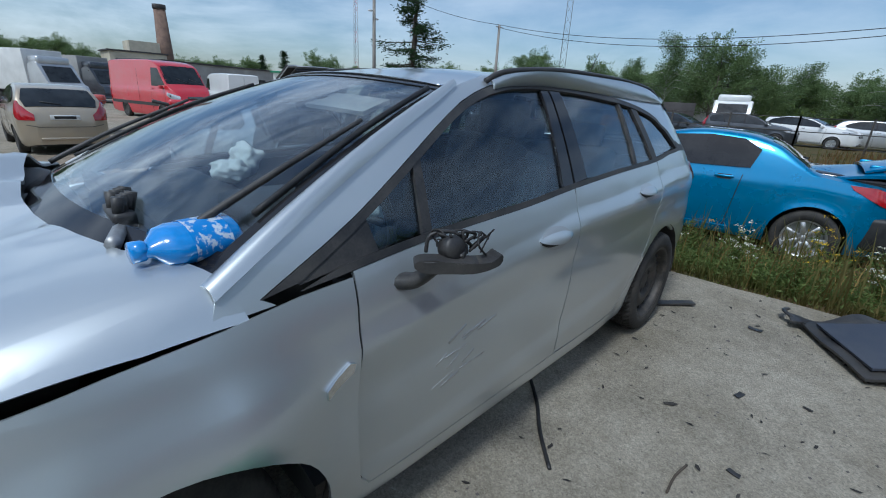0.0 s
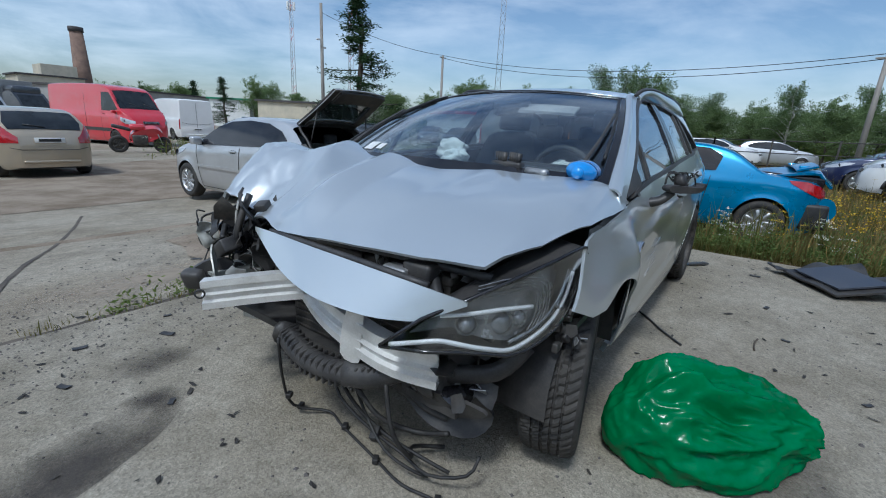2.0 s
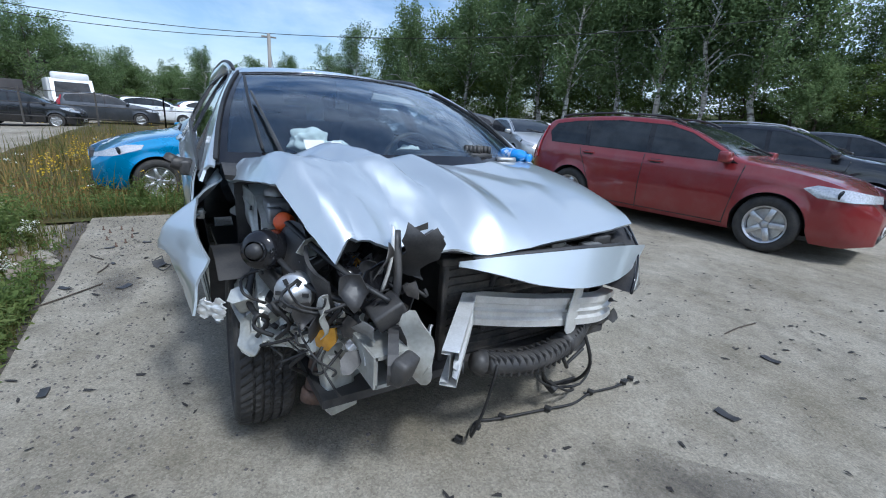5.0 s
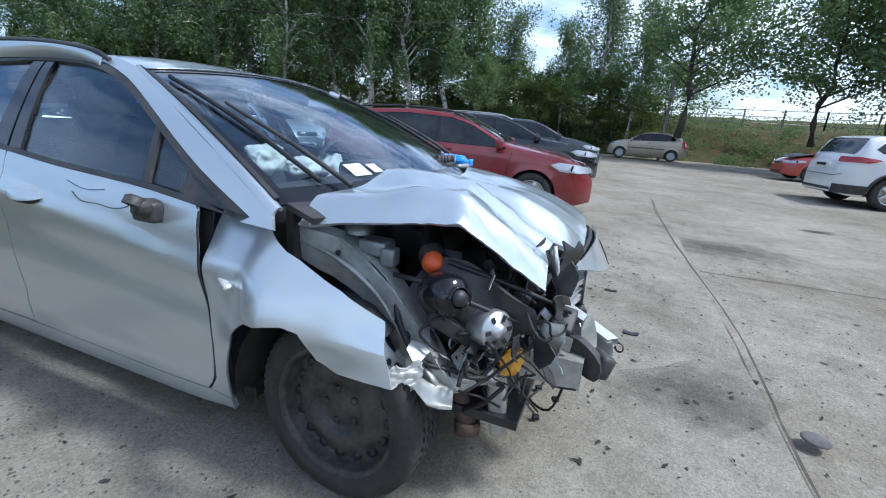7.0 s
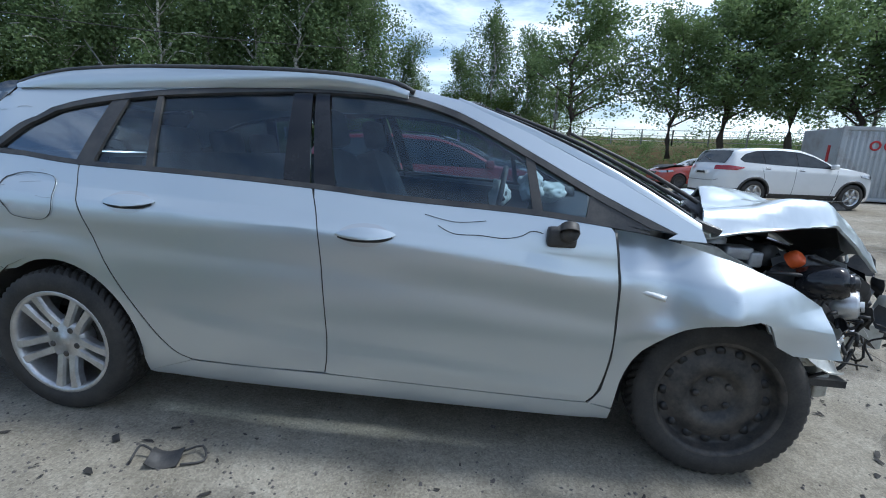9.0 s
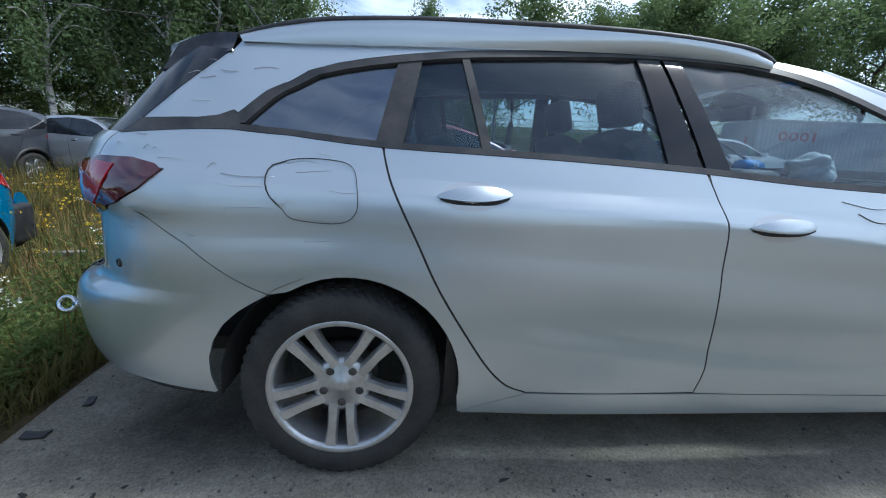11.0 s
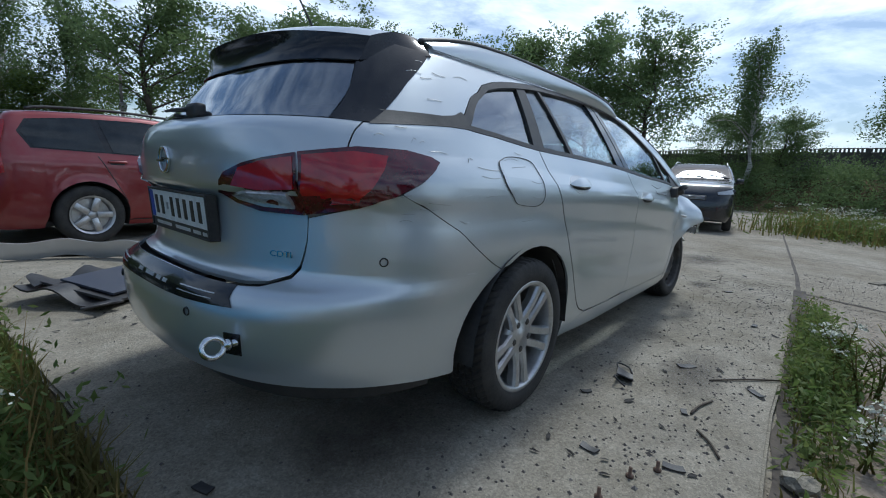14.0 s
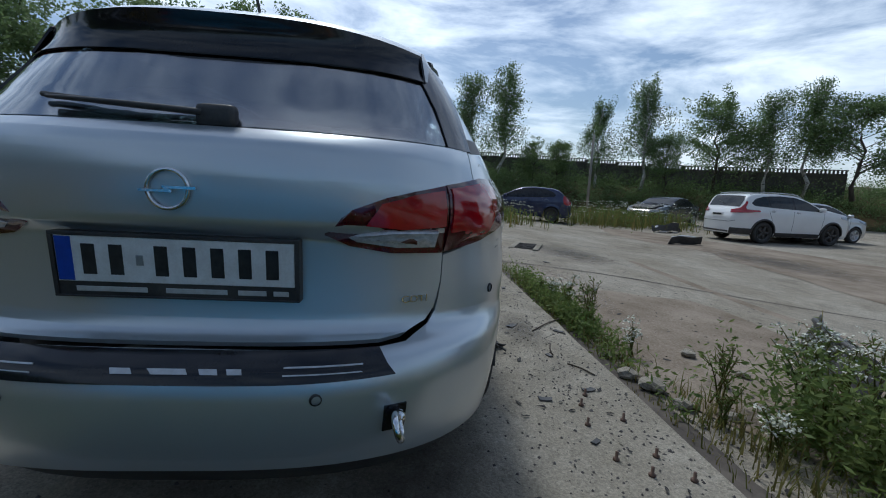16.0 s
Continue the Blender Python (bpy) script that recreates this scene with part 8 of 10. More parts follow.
part("fairing", sheet(curve_poly([(-.3, .35), (-.25, .75), (.1, .95), (.55, 1.0), (.75, .75), (.45, .45), (.1, .3)], 4), lambda a, z: (a, .16 - .05 * math.cos(z * 5), z), .15, .32), RED_VAN, mb, "red fairing")
part("tank", box((.50, .28, .24), (-.05, 0, .95), .10), RED_VAN, mb)
part("tail", box((.60, .20, .12), (-.55, 0, .92), .05, (0, 14, 0)), BLACK_PLASTIC, mb)
part("engine", box((.50, .34, .40), (.0, 0, .48), .06), STEEL_BLACK, mb)
part("fork", tube([(.50, -.10, .95), (.72, -.10, .32)], .025, 6), GALV, mb)
part("fork", tube([(.50, .10, .95), (.72, .10, .32)], .025, 6), GALV, mb)
for x in (.72, -.68):
    plain_wheel(mb, x, 0, .31, .14, STEEL_BLACK, "five", -1)

# ---- loose parts on the ground ----
def ground_bit(name, label, category, bm, material, x, y, turn=0.0, z=0.0, group="", tilt=(0, 0)):
    ob = mesh_object(name, bm, material)
    ob.matrix_basis = pose(x, y, z, tilt[0], tilt[1], turn)
    return tagged(ob, label, category, group)


# green film bag, slumped, its mouth open
bg_ = thing("plastic_bag", "crumpled green plastic bag lying open on concrete", "bag", pose(1.10, 1.30, 0.0, 0, 0, 128) @ Matrix.Diagonal((1.10, 1.12, 1.08, 1)))
bm = bmesh.new()
bmesh.ops.create_icosphere(bm, subdivisions=6, radius=1)
for v in bm.verts:
    p = v.co.copy()
    n = noise.noise(p * 1.5 + Vector((4, 1, 0)))
    q = Vector((p.x * 1.2, p.y * 2.4, p.z * 2.4)) + Vector((0, 7, 0))
    fold = .20 * (1 - abs(noise.noise(q) * 2.4)) + .10 * (1 - abs(noise.noise(q * 2.3) * 2.4)) + .035 * (1 - abs(noise.noise(q * 5.5) * 2.4))
    k = .80 + .16 * n + fold * .85
    t = (p.x + 1) / 2
    v.co = Vector((p.x * .37 * (.9 + .1 * k), p.y * .185 * k * (1.05 - .05 * t), max(p.z, -.42) * .205 * k * (1.30 - .45 * t)))
    v.co.z += .055 * math.exp(-((p.x + .55) / .35) ** 2) * max(p.z, 0)
lowest = min(v.co.z for v in bm.verts)
for v in bm.verts:
    v.co.z -= lowest
mouth = [f for f in bm.faces if f.calc_center_median().x > .30 and f.calc_center_median().z > .035]
bmesh.ops.delete(bm, geom=mouth, context="FACES")
for v in bm.verts:  # the rim flares and flutters
    if v.co.x > .24:
        f_ = (v.co.x - .24) / .08
        v.co.y *= 1 + .12 * f_
        v.co.z += .012 * f_ * math.sin(v.co.y * 60)
for f in bm.faces:
    f.smooth = True
rim_edges = [e for e in bm.edges if e.is_boundary]
rim_bms = [tube([e.verts[0].co, e.verts[1].co], .0028, 4) for e in rim_edges[::1]]
part("bag_film", bm, GREEN_BAG, bg_)
part("bag_rim", join(*rim_bms), GREEN_BAG, bg_, "gathered green rim")

# washer fluid bottle lying in the windscreen corner
bt = thing("fluid_bottle", "clear bottle of blue washer fluid with printed label", "bottle", pose(1.155, .70, 1.043, 90, 10, 98) @ Matrix.Diagonal((.92, .92, .70, 1)))
prof = [(0, -.13), (.045, -.128), (.052, -.115), (.052, .05), (.045, .085), (.02, .11), (.018, .13), (0, .13)]
part("bottle_body", moved(lathe(prof, 24), pose(0, 0, 0, 90, 0, 0) @ Matrix.Diagonal((1.25, 1, .85, 1))), FLUID, bt, "translucent blue bottle")
part("bottle_label", moved(lathe([(.0535, -.09), (.0535, .02)], 24), pose(0, 0, 0, 90, 0, 0) @ Matrix.Diagonal((1.25, 1, .85, 1))), TEAL_BLUE_LABEL, bt, "blue and white label")
part("bottle_cap", moved(lathe([(.021, .12), (.023, .125), (.023, .155), (0, .157)], 16), pose(0, 0, 0, 90, 0, 0)), FLUID, bt)
cl = thing("hand_brush", "dark hand brush lying below the windscreen", "brush")
part("handle", tube([(1.27, .60, 1.03), (1.24, .50, 1.03)], .016, 8, 4), GALV, cl, "grey handle")
part("brush_head", box((.05, .14, .05), (1.22, .40, 1.035), .012), BLACK_PLASTIC, cl)
for k in range(8):
    part("bristles", tube([(1.20 + .01 * (k % 4), .34 + .016 * k, 1.05), (1.19 + .012 * (k % 4), .335 + .017 * k, 1.095)], (.011, .014), 6), BLACK_PLASTIC, cl)

# black trim strips and panels
ground_bit("trim_strip", "long thin black rubber strip lying on concrete", "trim", tube([(0, 0, .008), (.20, .008, .008), (.40, -.006, .008), (.62, .004, .008)], .009, 6, 16, .6), SEAL, .133, 1.086, 221)
ground_bit("trim_piece", "flat black plastic trim piece beside the tyre", "trim", sheet([(-.15, -.03), (.15, -.025), (.15, .03), (-.15, .03)], lambda a, b: (a, b, .025 + .006 * math.sin(a * 12)), .05, .014), BLACK_PLASTIC, -1.87, .90, 135)
pn = thing("body_panel", "black plastic tray panel lying on the slab edge", "panel", pose(-2.05, 1.98, 0.0, 0, 0, 32))
part("panel_sheet", sheet(wavy([(-.30, -.26), (.34, -.26), (.34, .24), (-.30, .26)], .02, 5), lambda a, b: (a, b, .05 + .16 * (b + .26) + .006 * math.sin(a * 14)), .06, .016), BLACK_PLASTIC, pn)
part("panel_lid", sheet([(-.24, -.20), (.28, -.20), (.28, .19), (-.24, .19)], lambda a, b: (a, b, .075 + .16 * (b + .26)), .2, .014), DARK_TRAY, pn, "flat slate-grey lid")
part("panel_edge", sheet(wavy([(-.40, -.30), (-.26, -.32), (-.24, .34), (-.38, .36)], .05, 6, 3.0), lambda a, b: (a, b, .04 + .16 * (b + .26) + .03 * math.sin(b * 16)), .05, .012), BLACK_PLASTIC, pn, "ragged torn edge")
part("panel_edge", sheet(wavy([(-.36, .24), (.30, .24), (.32, .34), (-.30, .38)], .03, 6, 5.0), lambda a, b: (a, b, .12 + .05 * math.sin(a * 18) * (b - .2) * 6), .05, .012), BLACK_PLASTIC, pn)
part("panel_clip", tube([(-.30, -.26, .05), (-.42, -.30, .07), (-.50, -.24, .06)], .018, 6, 8, .5), BLACK_PLASTIC, pn)
al = thing("wheel_arch_panel", "torn silver wing piece with aluminium arch lying on slab", "panel", pose(-1.62, 2.52, 0.0, 0, 0, 62) @ Matrix.Diagonal((.85, .85, .85, 1)))
part("arch_sheet", sheet([(radians(10), -.09), (radians(130), -.09), (radians(130), .10), (radians(10), .10)], lambda a, b: (.34 * math.cos(a), b + .03 * math.sin(a * 5), .02 + .30 * math.sin(a)), .10, .008), SILVER_BG, al)
part("arch_liner", sheet([(radians(0), -.05), (radians(150), -.05), (radians(150), .05), (radians(0), .05)], lambda a, b: (.22 * math.cos(a) + .28, b + .22, .01 + .20 * math.sin(a)), .10, .008), GALV, al)
# parts seen behind the car, beyond the tail
bp = thing("bumper_cover", "dark torn bumper cover with wires lying on slab", "bumper", pose(-1.95, 3.55, 0.0, 0, 0, 150) @ Matrix.Diagonal((.75, .9, .9, 1)))
part("bumper_shell", sheet([(-.75, 0), (.75, 0), (.72, .16), (-.72, .16)], lambda a, b: (a, -.28 * math.cos(a * 1.7) + .28 + b * .3, .02 + b * 1.1 + .02 * math.sin(a * 9)), .08, .012), SILVER_BG, bp)
part("bumper_grille", sheet(wavy([(-.4, -.12), (.4, -.12), (.4, .12), (-.4, .12)], .03, 5), lambda a, b: (a, b - .16, .02 + .02 * math.sin(a * 11)), .06, .012), BLACK_PLASTIC, bp)
for k in range(4):
    part("loose_wire", tube([(-.3 + .2 * k, -.25, .012), (-.2 + .2 * k, -.40, .02), (-.1 + .18 * k, -.32, .012)], .008, 5, 8), CABLE, bp)
# small debris right of the car
dz = join(sheet(wavy([(-.06, -.04), (.05, -.045), (.06, .03), (-.05, .04)], .012, 4), lambda a, b: (a, b, .010 + 9 * a * a * (1 if a < 0 else .5) + .010 * math.sin(b * 40)), .02, .005), tube([(-.05, .03, .03), (-.10, .05, .045), (-.12, .0, .012)], .0045, 5, 8), tube([(.05, .02, .02), (.12, .03, .03), (.14, -.03, .008), (.06, -.04, .01)], .0045, 5, 10))
ground_bit("plastic_fragment", "torn black plastic bracket on the concrete", "fragment", dz, BLACK_PLASTIC, -.70, -1.10, 20, group="plastic fragments")
rb_ = random.Random(21)
spots = [(2.25, -.55), (-2.42, -.45), (-2.46, -.66), (-.98, -1.02), (-1.30, -1.46), (-.85, -1.40), (-.30, -1.30), (2.0, -1.2), (2.35, -1.35), (2.5, -1.0), (1.9, -1.45), (.9, -1.5), (.2, 1.9), (-.4, 1.6), (-.7, 2.3), (-1.9, 1.4), (-.2, 2.5), (.6, 2.1), (-1.0, 1.5), (.4, 1.35), (2.6, .4), (2.35, 1.1), (-1.4, -1.2), (-.4, -1.62), (-1.75, -1.3), (2.9, -2.6), (3.4, -1.2), (1.2, -2.6), (3.0, .9), (2.2, 1.9)]
for x, y in spots:
    s_ = rb_.uniform(.018, .05)
    b_ = sheet(wavy([(-s_, -s_ * .5), (s_, -s_ * .4), (s_ * .8, s_ * .5), (-s_ * .9, s_ * .4)], s_ * .3, 3, rb_.uniform(0, 9)), lambda a, b: (a, b, .006 + .15 * abs(a)), .03, .005)
    inside = -2.6 < x < 3 and y > -1.66
    ground_bit("plastic_fragment", "small dark plastic shard on the concrete", "fragment", b_, BLACK_PLASTIC, x, y, rb_.uniform(0, 360), 0.0 if inside else ground_z(x, y) - .012, group="plastic fragments")
for x, y, l in ((-.75, -1.45, .10), (-1.05, -1.52, .09), (-1.0, 2.6, .14), (-.2, 1.45, .10), (.55, 2.6, .16), (1.9, 2.2, .2), (-.25, -1.58, .22)):
    ground_bit("twig", "thin dry stick lying on the concrete", "stick", tube([(-l, 0, .007), (0, .01, .009), (l, 0, .007)], .005, 5, 6), BARK, x, y, rb_.uniform(0, 360), group="dry sticks")
# bolts standing on the slab edge
for x, y in ((-1.35, -1.42), (-1.45, -1.36), (-1.58, -1.50), (-1.62, -1.32), (-1.86, -1.33), (-1.84, -1.50), (-1.95, -1.42), (-1.98, -1.56)):
    ground_bit("wheel_bolt", "rusty bolt standing on the concrete", "bolt", join(moved(lathe([(0, 0), (.013, 0), (.013, .008), (.006, .009), (.006, .035), (0, .036)], 8), pose(0, 0, 0, 90))), RUST, x, y, 0, 0, group="loose bolts")
# gravel
gv2, gf2 = [], []
for k in range(5200):
    if k < 2200:
        x, y = rb_.uniform(-2.5, 2.9), rb_.gauss(-1.45, .35)
    elif k < 3600:
        x, y = rb_.uniform(-2.4, 4.5), -1.75 - abs(rb_.gauss(0, .7))
    else:
        x, y = rb_.uniform(-2.6, 4.0), rb_.uniform(-1.6, 3.5)
    if abs(y) < .95 and -2.4 < x < 2.1 and rb_.random() < .5:
        continue
    inside = x < 2.95 and y > -1.66
    z = (0.0 if inside else ground_z(x, y) - .012)
    s_ = rb_.uniform(.003, .009) * (1.6 if rb_.random() < .06 else 1)
    b0 = len(gv2)
    a = rb_.uniform(0, 6.28)
    for q in range(4):
        gv2.append((x + s_ * math.cos(a + q * 1.57) * rb_.uniform(.7, 1.2), y + s_ * math.sin(a + q * 1.57) * rb_.uniform(.7, 1.2), z))
    gv2.append((x, y, z + s_ * rb_.uniform(.6, 1.0)))
    gf2 += [(b0 + q, b0 + (q + 1) % 4, b0 + 4) for q in range(4)]
PEBBLE = mat("pebbles", (0.24, 0.22, 0.20), (0.10, 0.09, 0.085), rough=0.9, scale=20, island=0.8, bump=0.0)
tagged(mesh_object("gravel", raw(gv2, gf2), PEBBLE), "scattered grit and small stones on concrete", "gravel", kind="stuff")

# dark flakes of plastic and dry leaves
fv2, ff2 = [], []
for k in range(1500):
    x, y = rb_.uniform(-2.5, 5.5), rb_.uniform(-4.5, 4.5)
    if -2.4 < x < 2.0 and abs(y) < .9:
        continue
    z = (0.0 if x < 2.95 and y > -1.66 else ground_z(x, y) - .012) + .004
    s_, a = rb_.uniform(.005, .020) * (1.5 if rb_.random() < .1 else 1), rb_.uniform(0, 6.28)
    b0 = len(fv2)
    for q in range(5):
        e = a + q * 1.257
        r2 = s_ * rb_.uniform(.4, 1.1)
        fv2.append((x + r2 * 1.6 * math.cos(e) * math.cos(a) - r2 * .6 * math.sin(e) * math.sin(a), y + r2 * 1.6 * math.cos(e) * math.sin(a) + r2 * .6 * math.sin(e) * math.cos(a), z + rb_.uniform(0, .006)))
    ff2.append(tuple(range(b0, b0 + 5)))
FLAKE = mat("dirt_flakes", (0.075, 0.065, 0.055), (0.03, 0.027, 0.025), rough=0.85, scale=20, island=0.9, bump=0.0)
tagged(mesh_object("litter", raw(fv2, ff2), FLAKE), "dark flakes of plastic and leaves on concrete", "litter", kind="stuff")

# larger broken concrete at the joint
for x, y, s_ in ((-1.20, -1.86, .07), (-1.05, -1.80, .06), (-1.38, -1.92, .05), (-.7, -2.4, .05), (-1.5, -2.1, .04), (1.1, -1.85, .05), (-1.0, -2.55, .04)):
    bm = bmesh.new()
    bmesh.ops.create_icosphere(bm, subdivisions=2, radius=s_)
    for v in bm.verts:
        v.co *= 1 + .5 * noise.noise(v.co * 30 + Vector((x, y, 0)))
        v.co.z *= .5
    lw = min(v.co.z for v in bm.verts)
    for v in bm.verts:
        v.co.z -= lw
    ground_bit("concrete_lump", "broken grey concrete lump at slab edge", "stone", bm, CONCRETE, x, y, 0, ground_z(x, y) - .013, group="concrete lumps")


# torn bumper thrown down before the weed island
sc = thing("scrap_bumper", "torn black bumper lying before the weeds", "bumper", pose(13.1, -10.6, ground_z(13.1, -10.6) + .005, 0, 0, 112))
part("bumper_shell", sheet([(-.85, 0), (.85, 0), (.80, .30), (-.80, .30)], lambda a, b: (a, .32 - .32 * math.cos(a * 1.5) - b * .25, .03 + b * .75 + .16 * max(0, -a) * b * 3 + .02 * math.sin(a * 9)), .08, .015), BLACK_PLASTIC, sc)
part("bumper_mesh", sheet(wavy([(-.4, -.12), (.5, -.14), (.45, .14), (-.4, .12)], .03, 5), lambda a, b: (a, b + .35, .03 + .03 * math.sin(a * 8)), .08, .015), BLACK_PLASTIC, sc)
part("foam_piece", box((.22, .12, .05), (.42, .05, .20), .015, (8, 10, 20)), WHITE_CLAD, sc, "pale foam piece")

# ---- joints, cracks, stains ----
def ground_line(name, pts, width, material, label, lift=0.003, slab_top=None, n=8):
    ps = open_curve(pts, n)
    ps = [(x + .012 * noise.noise((x * 4, y * 4, 1)), y + .012 * noise.noise((x * 4, y * 4, 5))) for x, y in ps]
    verts, faces = [], []
    for i, (x, y) in enumerate(ps):
        a, b = ps[max(i - 1, 0)], ps[min(i + 1, len(ps) - 1)]
        dx, dy = b[0] - a[0], b[1] - a[1]
        m = math.hypot(dx, dy) or 1
        w = width * (1 + .5 * noise.noise((x * 5, y * 5, 2))) / 2
        z = slab_top if slab_top is not None else ground_z(x, y) - .012
        for s in (-1, 1):
            verts.append((x - s * dy / m * w, y + s * dx / m * w, z + lift))
    for i in range(len(ps) - 1):
        faces.append((2 * i, 2 * i + 2, 2 * i + 3, 2 * i + 1))
    bm = raw(verts, faces)
    bmesh.ops.recalc_face_normals(bm, faces=bm.faces)
    for f in bm.faces:
        if f.normal.z < 0:
            f.normal_flip()
    return tagged(mesh_object(name, bm, material), label, "ground joint", kind="structure")


ground_line("trim", [(3.03, -1.6), (3.0, .1), (3.05, 1.5), (2.95, 3.5), (2.88, 5.2), (2.85, 9), (2.9, 14)], .014, CRACK, "dirt-filled joint in the concrete", .004, 0.0)
ground_line("trim", [(3.0, -1.72), (1.5, -1.76), (0, -1.76), (-1.4, -1.78), (-2.7, -1.80)], .12, CRACK, "dirt-filled joint along slab", .006)
ground_line("trim", [(2.9, -1.72), (4.4, -1.66), (7, -1.5), (12, -1.2)], .035, CRACK, "open joint in the yard concrete", .004)
ground_line("trim", [(2.85, -1.75), (2.5, -2.6), (2.2, -3.4), (1.66, -4.6), (1.0, -6.5)], .035, CRACK, "cracked joint in the yard concrete", .004)
ground_line("trim", [(6.2, -1.6), (6.0, -4), (6.3, -7)], .03, CRACK, "cracked joint in the yard concrete", .004)
ground_line("trim", [(3.05, 3.2), (5, 3.3), (9, 3.4)], .012, CRACK, "thin crack in the yard concrete", .004)
ground_line("trim", [(4.2, -4.6), (1.0, -4.4), (-4, -4.6), (-9, -4.4)], .16, SAND, "sandy seam across yard", .005)


def patch(name, x, y, rx, ry, turn, material, label, z=None, lift=.0035, seed=0.0, kind="structure", cat="ground stain"):
    pts = []
    for k in range(36):
        a = 2 * math.pi * k / 36
        r = 1 + .35 * noise.noise((math.cos(a) * 1.6 + seed, math.sin(a) * 1.6, seed))
        px, py = rx * r * math.cos(a), ry * r * math.sin(a)
        c, s = math.cos(radians(turn)), math.sin(radians(turn))
        pts.append((x + px * c - py * s, y + px * s + py * c))
    zf = (lambda px, py: z) if z is not None else (lambda px, py: ground_z(px, py) - .012)
    b = sheet(pts, lambda px, py: (px, py, zf(px, py) + lift), max(rx, ry) / 4, 0)
    for f in b.faces:
        if f.normal.z < 0:
            f.normal_flip()
    return tagged(mesh_object(name, b, material), label, cat, kind=kind)


def stain_mat(name, col, strength):
    """A soft-edged dark soak mark: see-through towards its rim."""
    m = bpy.data.materials.new(name)
    m.use_nodes = True
    n, l = m.node_tree.nodes, m.node_tree.links
    b = n["Principled BSDF"]
    b.inputs["Base Color"].default_value, b.inputs["Roughness"].default_value = (*col, 1), .8
    tc = n.new("ShaderNodeTexCoord")
    mp = n.new("ShaderNodeMapping")
    mp.inputs["Location"].default_value = (-1, -1, 0)
    mp.inputs["Scale"].default_value = (2, 2, 0)
    l.new(tc.outputs["Generated"], mp.inputs["Vector"])
    ln = n.new("ShaderNodeVectorMath")
    ln.operation = "LENGTH"
    l.new(mp.outputs["Vector"], ln.inputs[0])
    no = n.new("ShaderNodeTexNoise")
    no.inputs["Scale"].default_value, no.inputs["Detail"].default_value = 7, 6
    l.new(tc.outputs["Object"], no.inputs["Vector"])
    ad = n.new("ShaderNodeMath")
    ad.operation, ad.inputs[1].default_value = "MULTIPLY_ADD", .9
    l.new(no.outputs["Fac"], ad.inputs[0])
    l.new(ln.outputs["Value"], ad.inputs[2])
    mr = n.new("ShaderNodeMapRange")
    mr.inputs["From Min"].default_value, mr.inputs["From Max"].default_value = .55, 1.25
    mr.inputs["To Min"].default_value, mr.inputs["To Max"].default_value = strength, 0
    l.new(ad.outputs[0], mr.inputs["Value"])
    l.new(mr.outputs["Result"], b.inputs["Alpha"])
    return m


STAIN = stain_mat("soaked_oil", (.05, .042, .036), .75)
STAIN2 = stain_mat("grease_mark", (.07, .06, .05), .5)
SANDY = stain_mat("blown_sand", (.36, .30, .23), .65)
for i, (x, y, rx, ry, tn, mm) in enumerate(((2.30, -.62, .16, .12, 20, STAIN), (2.62, -.42, .55, .16, 25, STAIN), (2.2, -.95, .25, .16, 0, STAIN2), (2.7, .55, .7, .3, 40, STAIN2), (.3, 2.6, .6, .35, 15, STAIN2), (-1.9, -.6, .6, .4, 0, STAIN2), (-.4, -1.35, .5, .2, 0, STAIN2), (1.0, 1.5, .5, .3, 30, STAIN2), (-1.2, 2.6, .35, .25, 0, STAIN2))):
    patch("ground_stain", x, y, rx, ry, tn, mm, "dark oily stain on the concrete", 0.0, .003 + .0006 * i, i * 3.1)
for i, (x, y, rx, ry, tn) in enumerate(((4.5, -3.5, 1.6, .8, 20), (3.6, 4.5, 1.2, .7, 10), (5.5, 2.5, 1.5, .8, 60), (4.4, -.6, .8, .5, 0), (7.5, 5, 2.2, 1.0, 30), (6, -9, 3, 1.2, 10), (5.3, 6.9, .45, .2, 25))):
    patch("ground_stain", x, y, rx, ry, tn, STAIN2 if i != 6 else STAIN, "dark dusty patch on yard concrete", None, .004 + .0006 * i, i * 2.3)
for i, (x, y, rx, ry, tn) in enumerate(((-.6, -2.9, 2.2, .95, 4), (1.5, -2.3, 1.4, .4, 2), (8.5, -9.5, 5, 1.6, 12), (0.0, -9.5, 7, 2.2, 4), (-6, -12, 6, 3.0, 0))):
    patch("sand_patch", x, y, rx, ry, tn, SAND if i in (0, 2, 3, 4) else SANDY, "trampled sandy soil on the yard", None, .005 + .0006 * i, i * 4.7, cat="soil")
# drain grate
dg_ = thing("drain_grate", "steel drain grate in pale concrete surround", "drain", pose(4.70, -2.78, ground_z(4.7, -2.8) - .012, 0, 0, -22))
part("surround", box((1.0, .10, .03), (0, .22, .012), .005), CONCRETE, dg_)
part("surround", box((1.0, .10, .03), (0, -.22, .012), .005), CONCRETE, dg_)
for k in range(9):
    part("grate_bar", box((.018, .34, .02), (-.36 + .09 * k, 0, .012)), STEEL_BLACK, dg_)
part("grate_frame", box((.80, .34, .006), (0, 0, .006)), CRACK, dg_)
mh = ground_bit("manhole_cover", "small dark iron cover in the yard", "cover", moved(lathe([(0, .012), (.05, .010), (.058, .005), (.058, 0)], 24), pose(0, 0, 0, 90)), FENCE_CONCRETE, 3.12, .36, 0, .002)
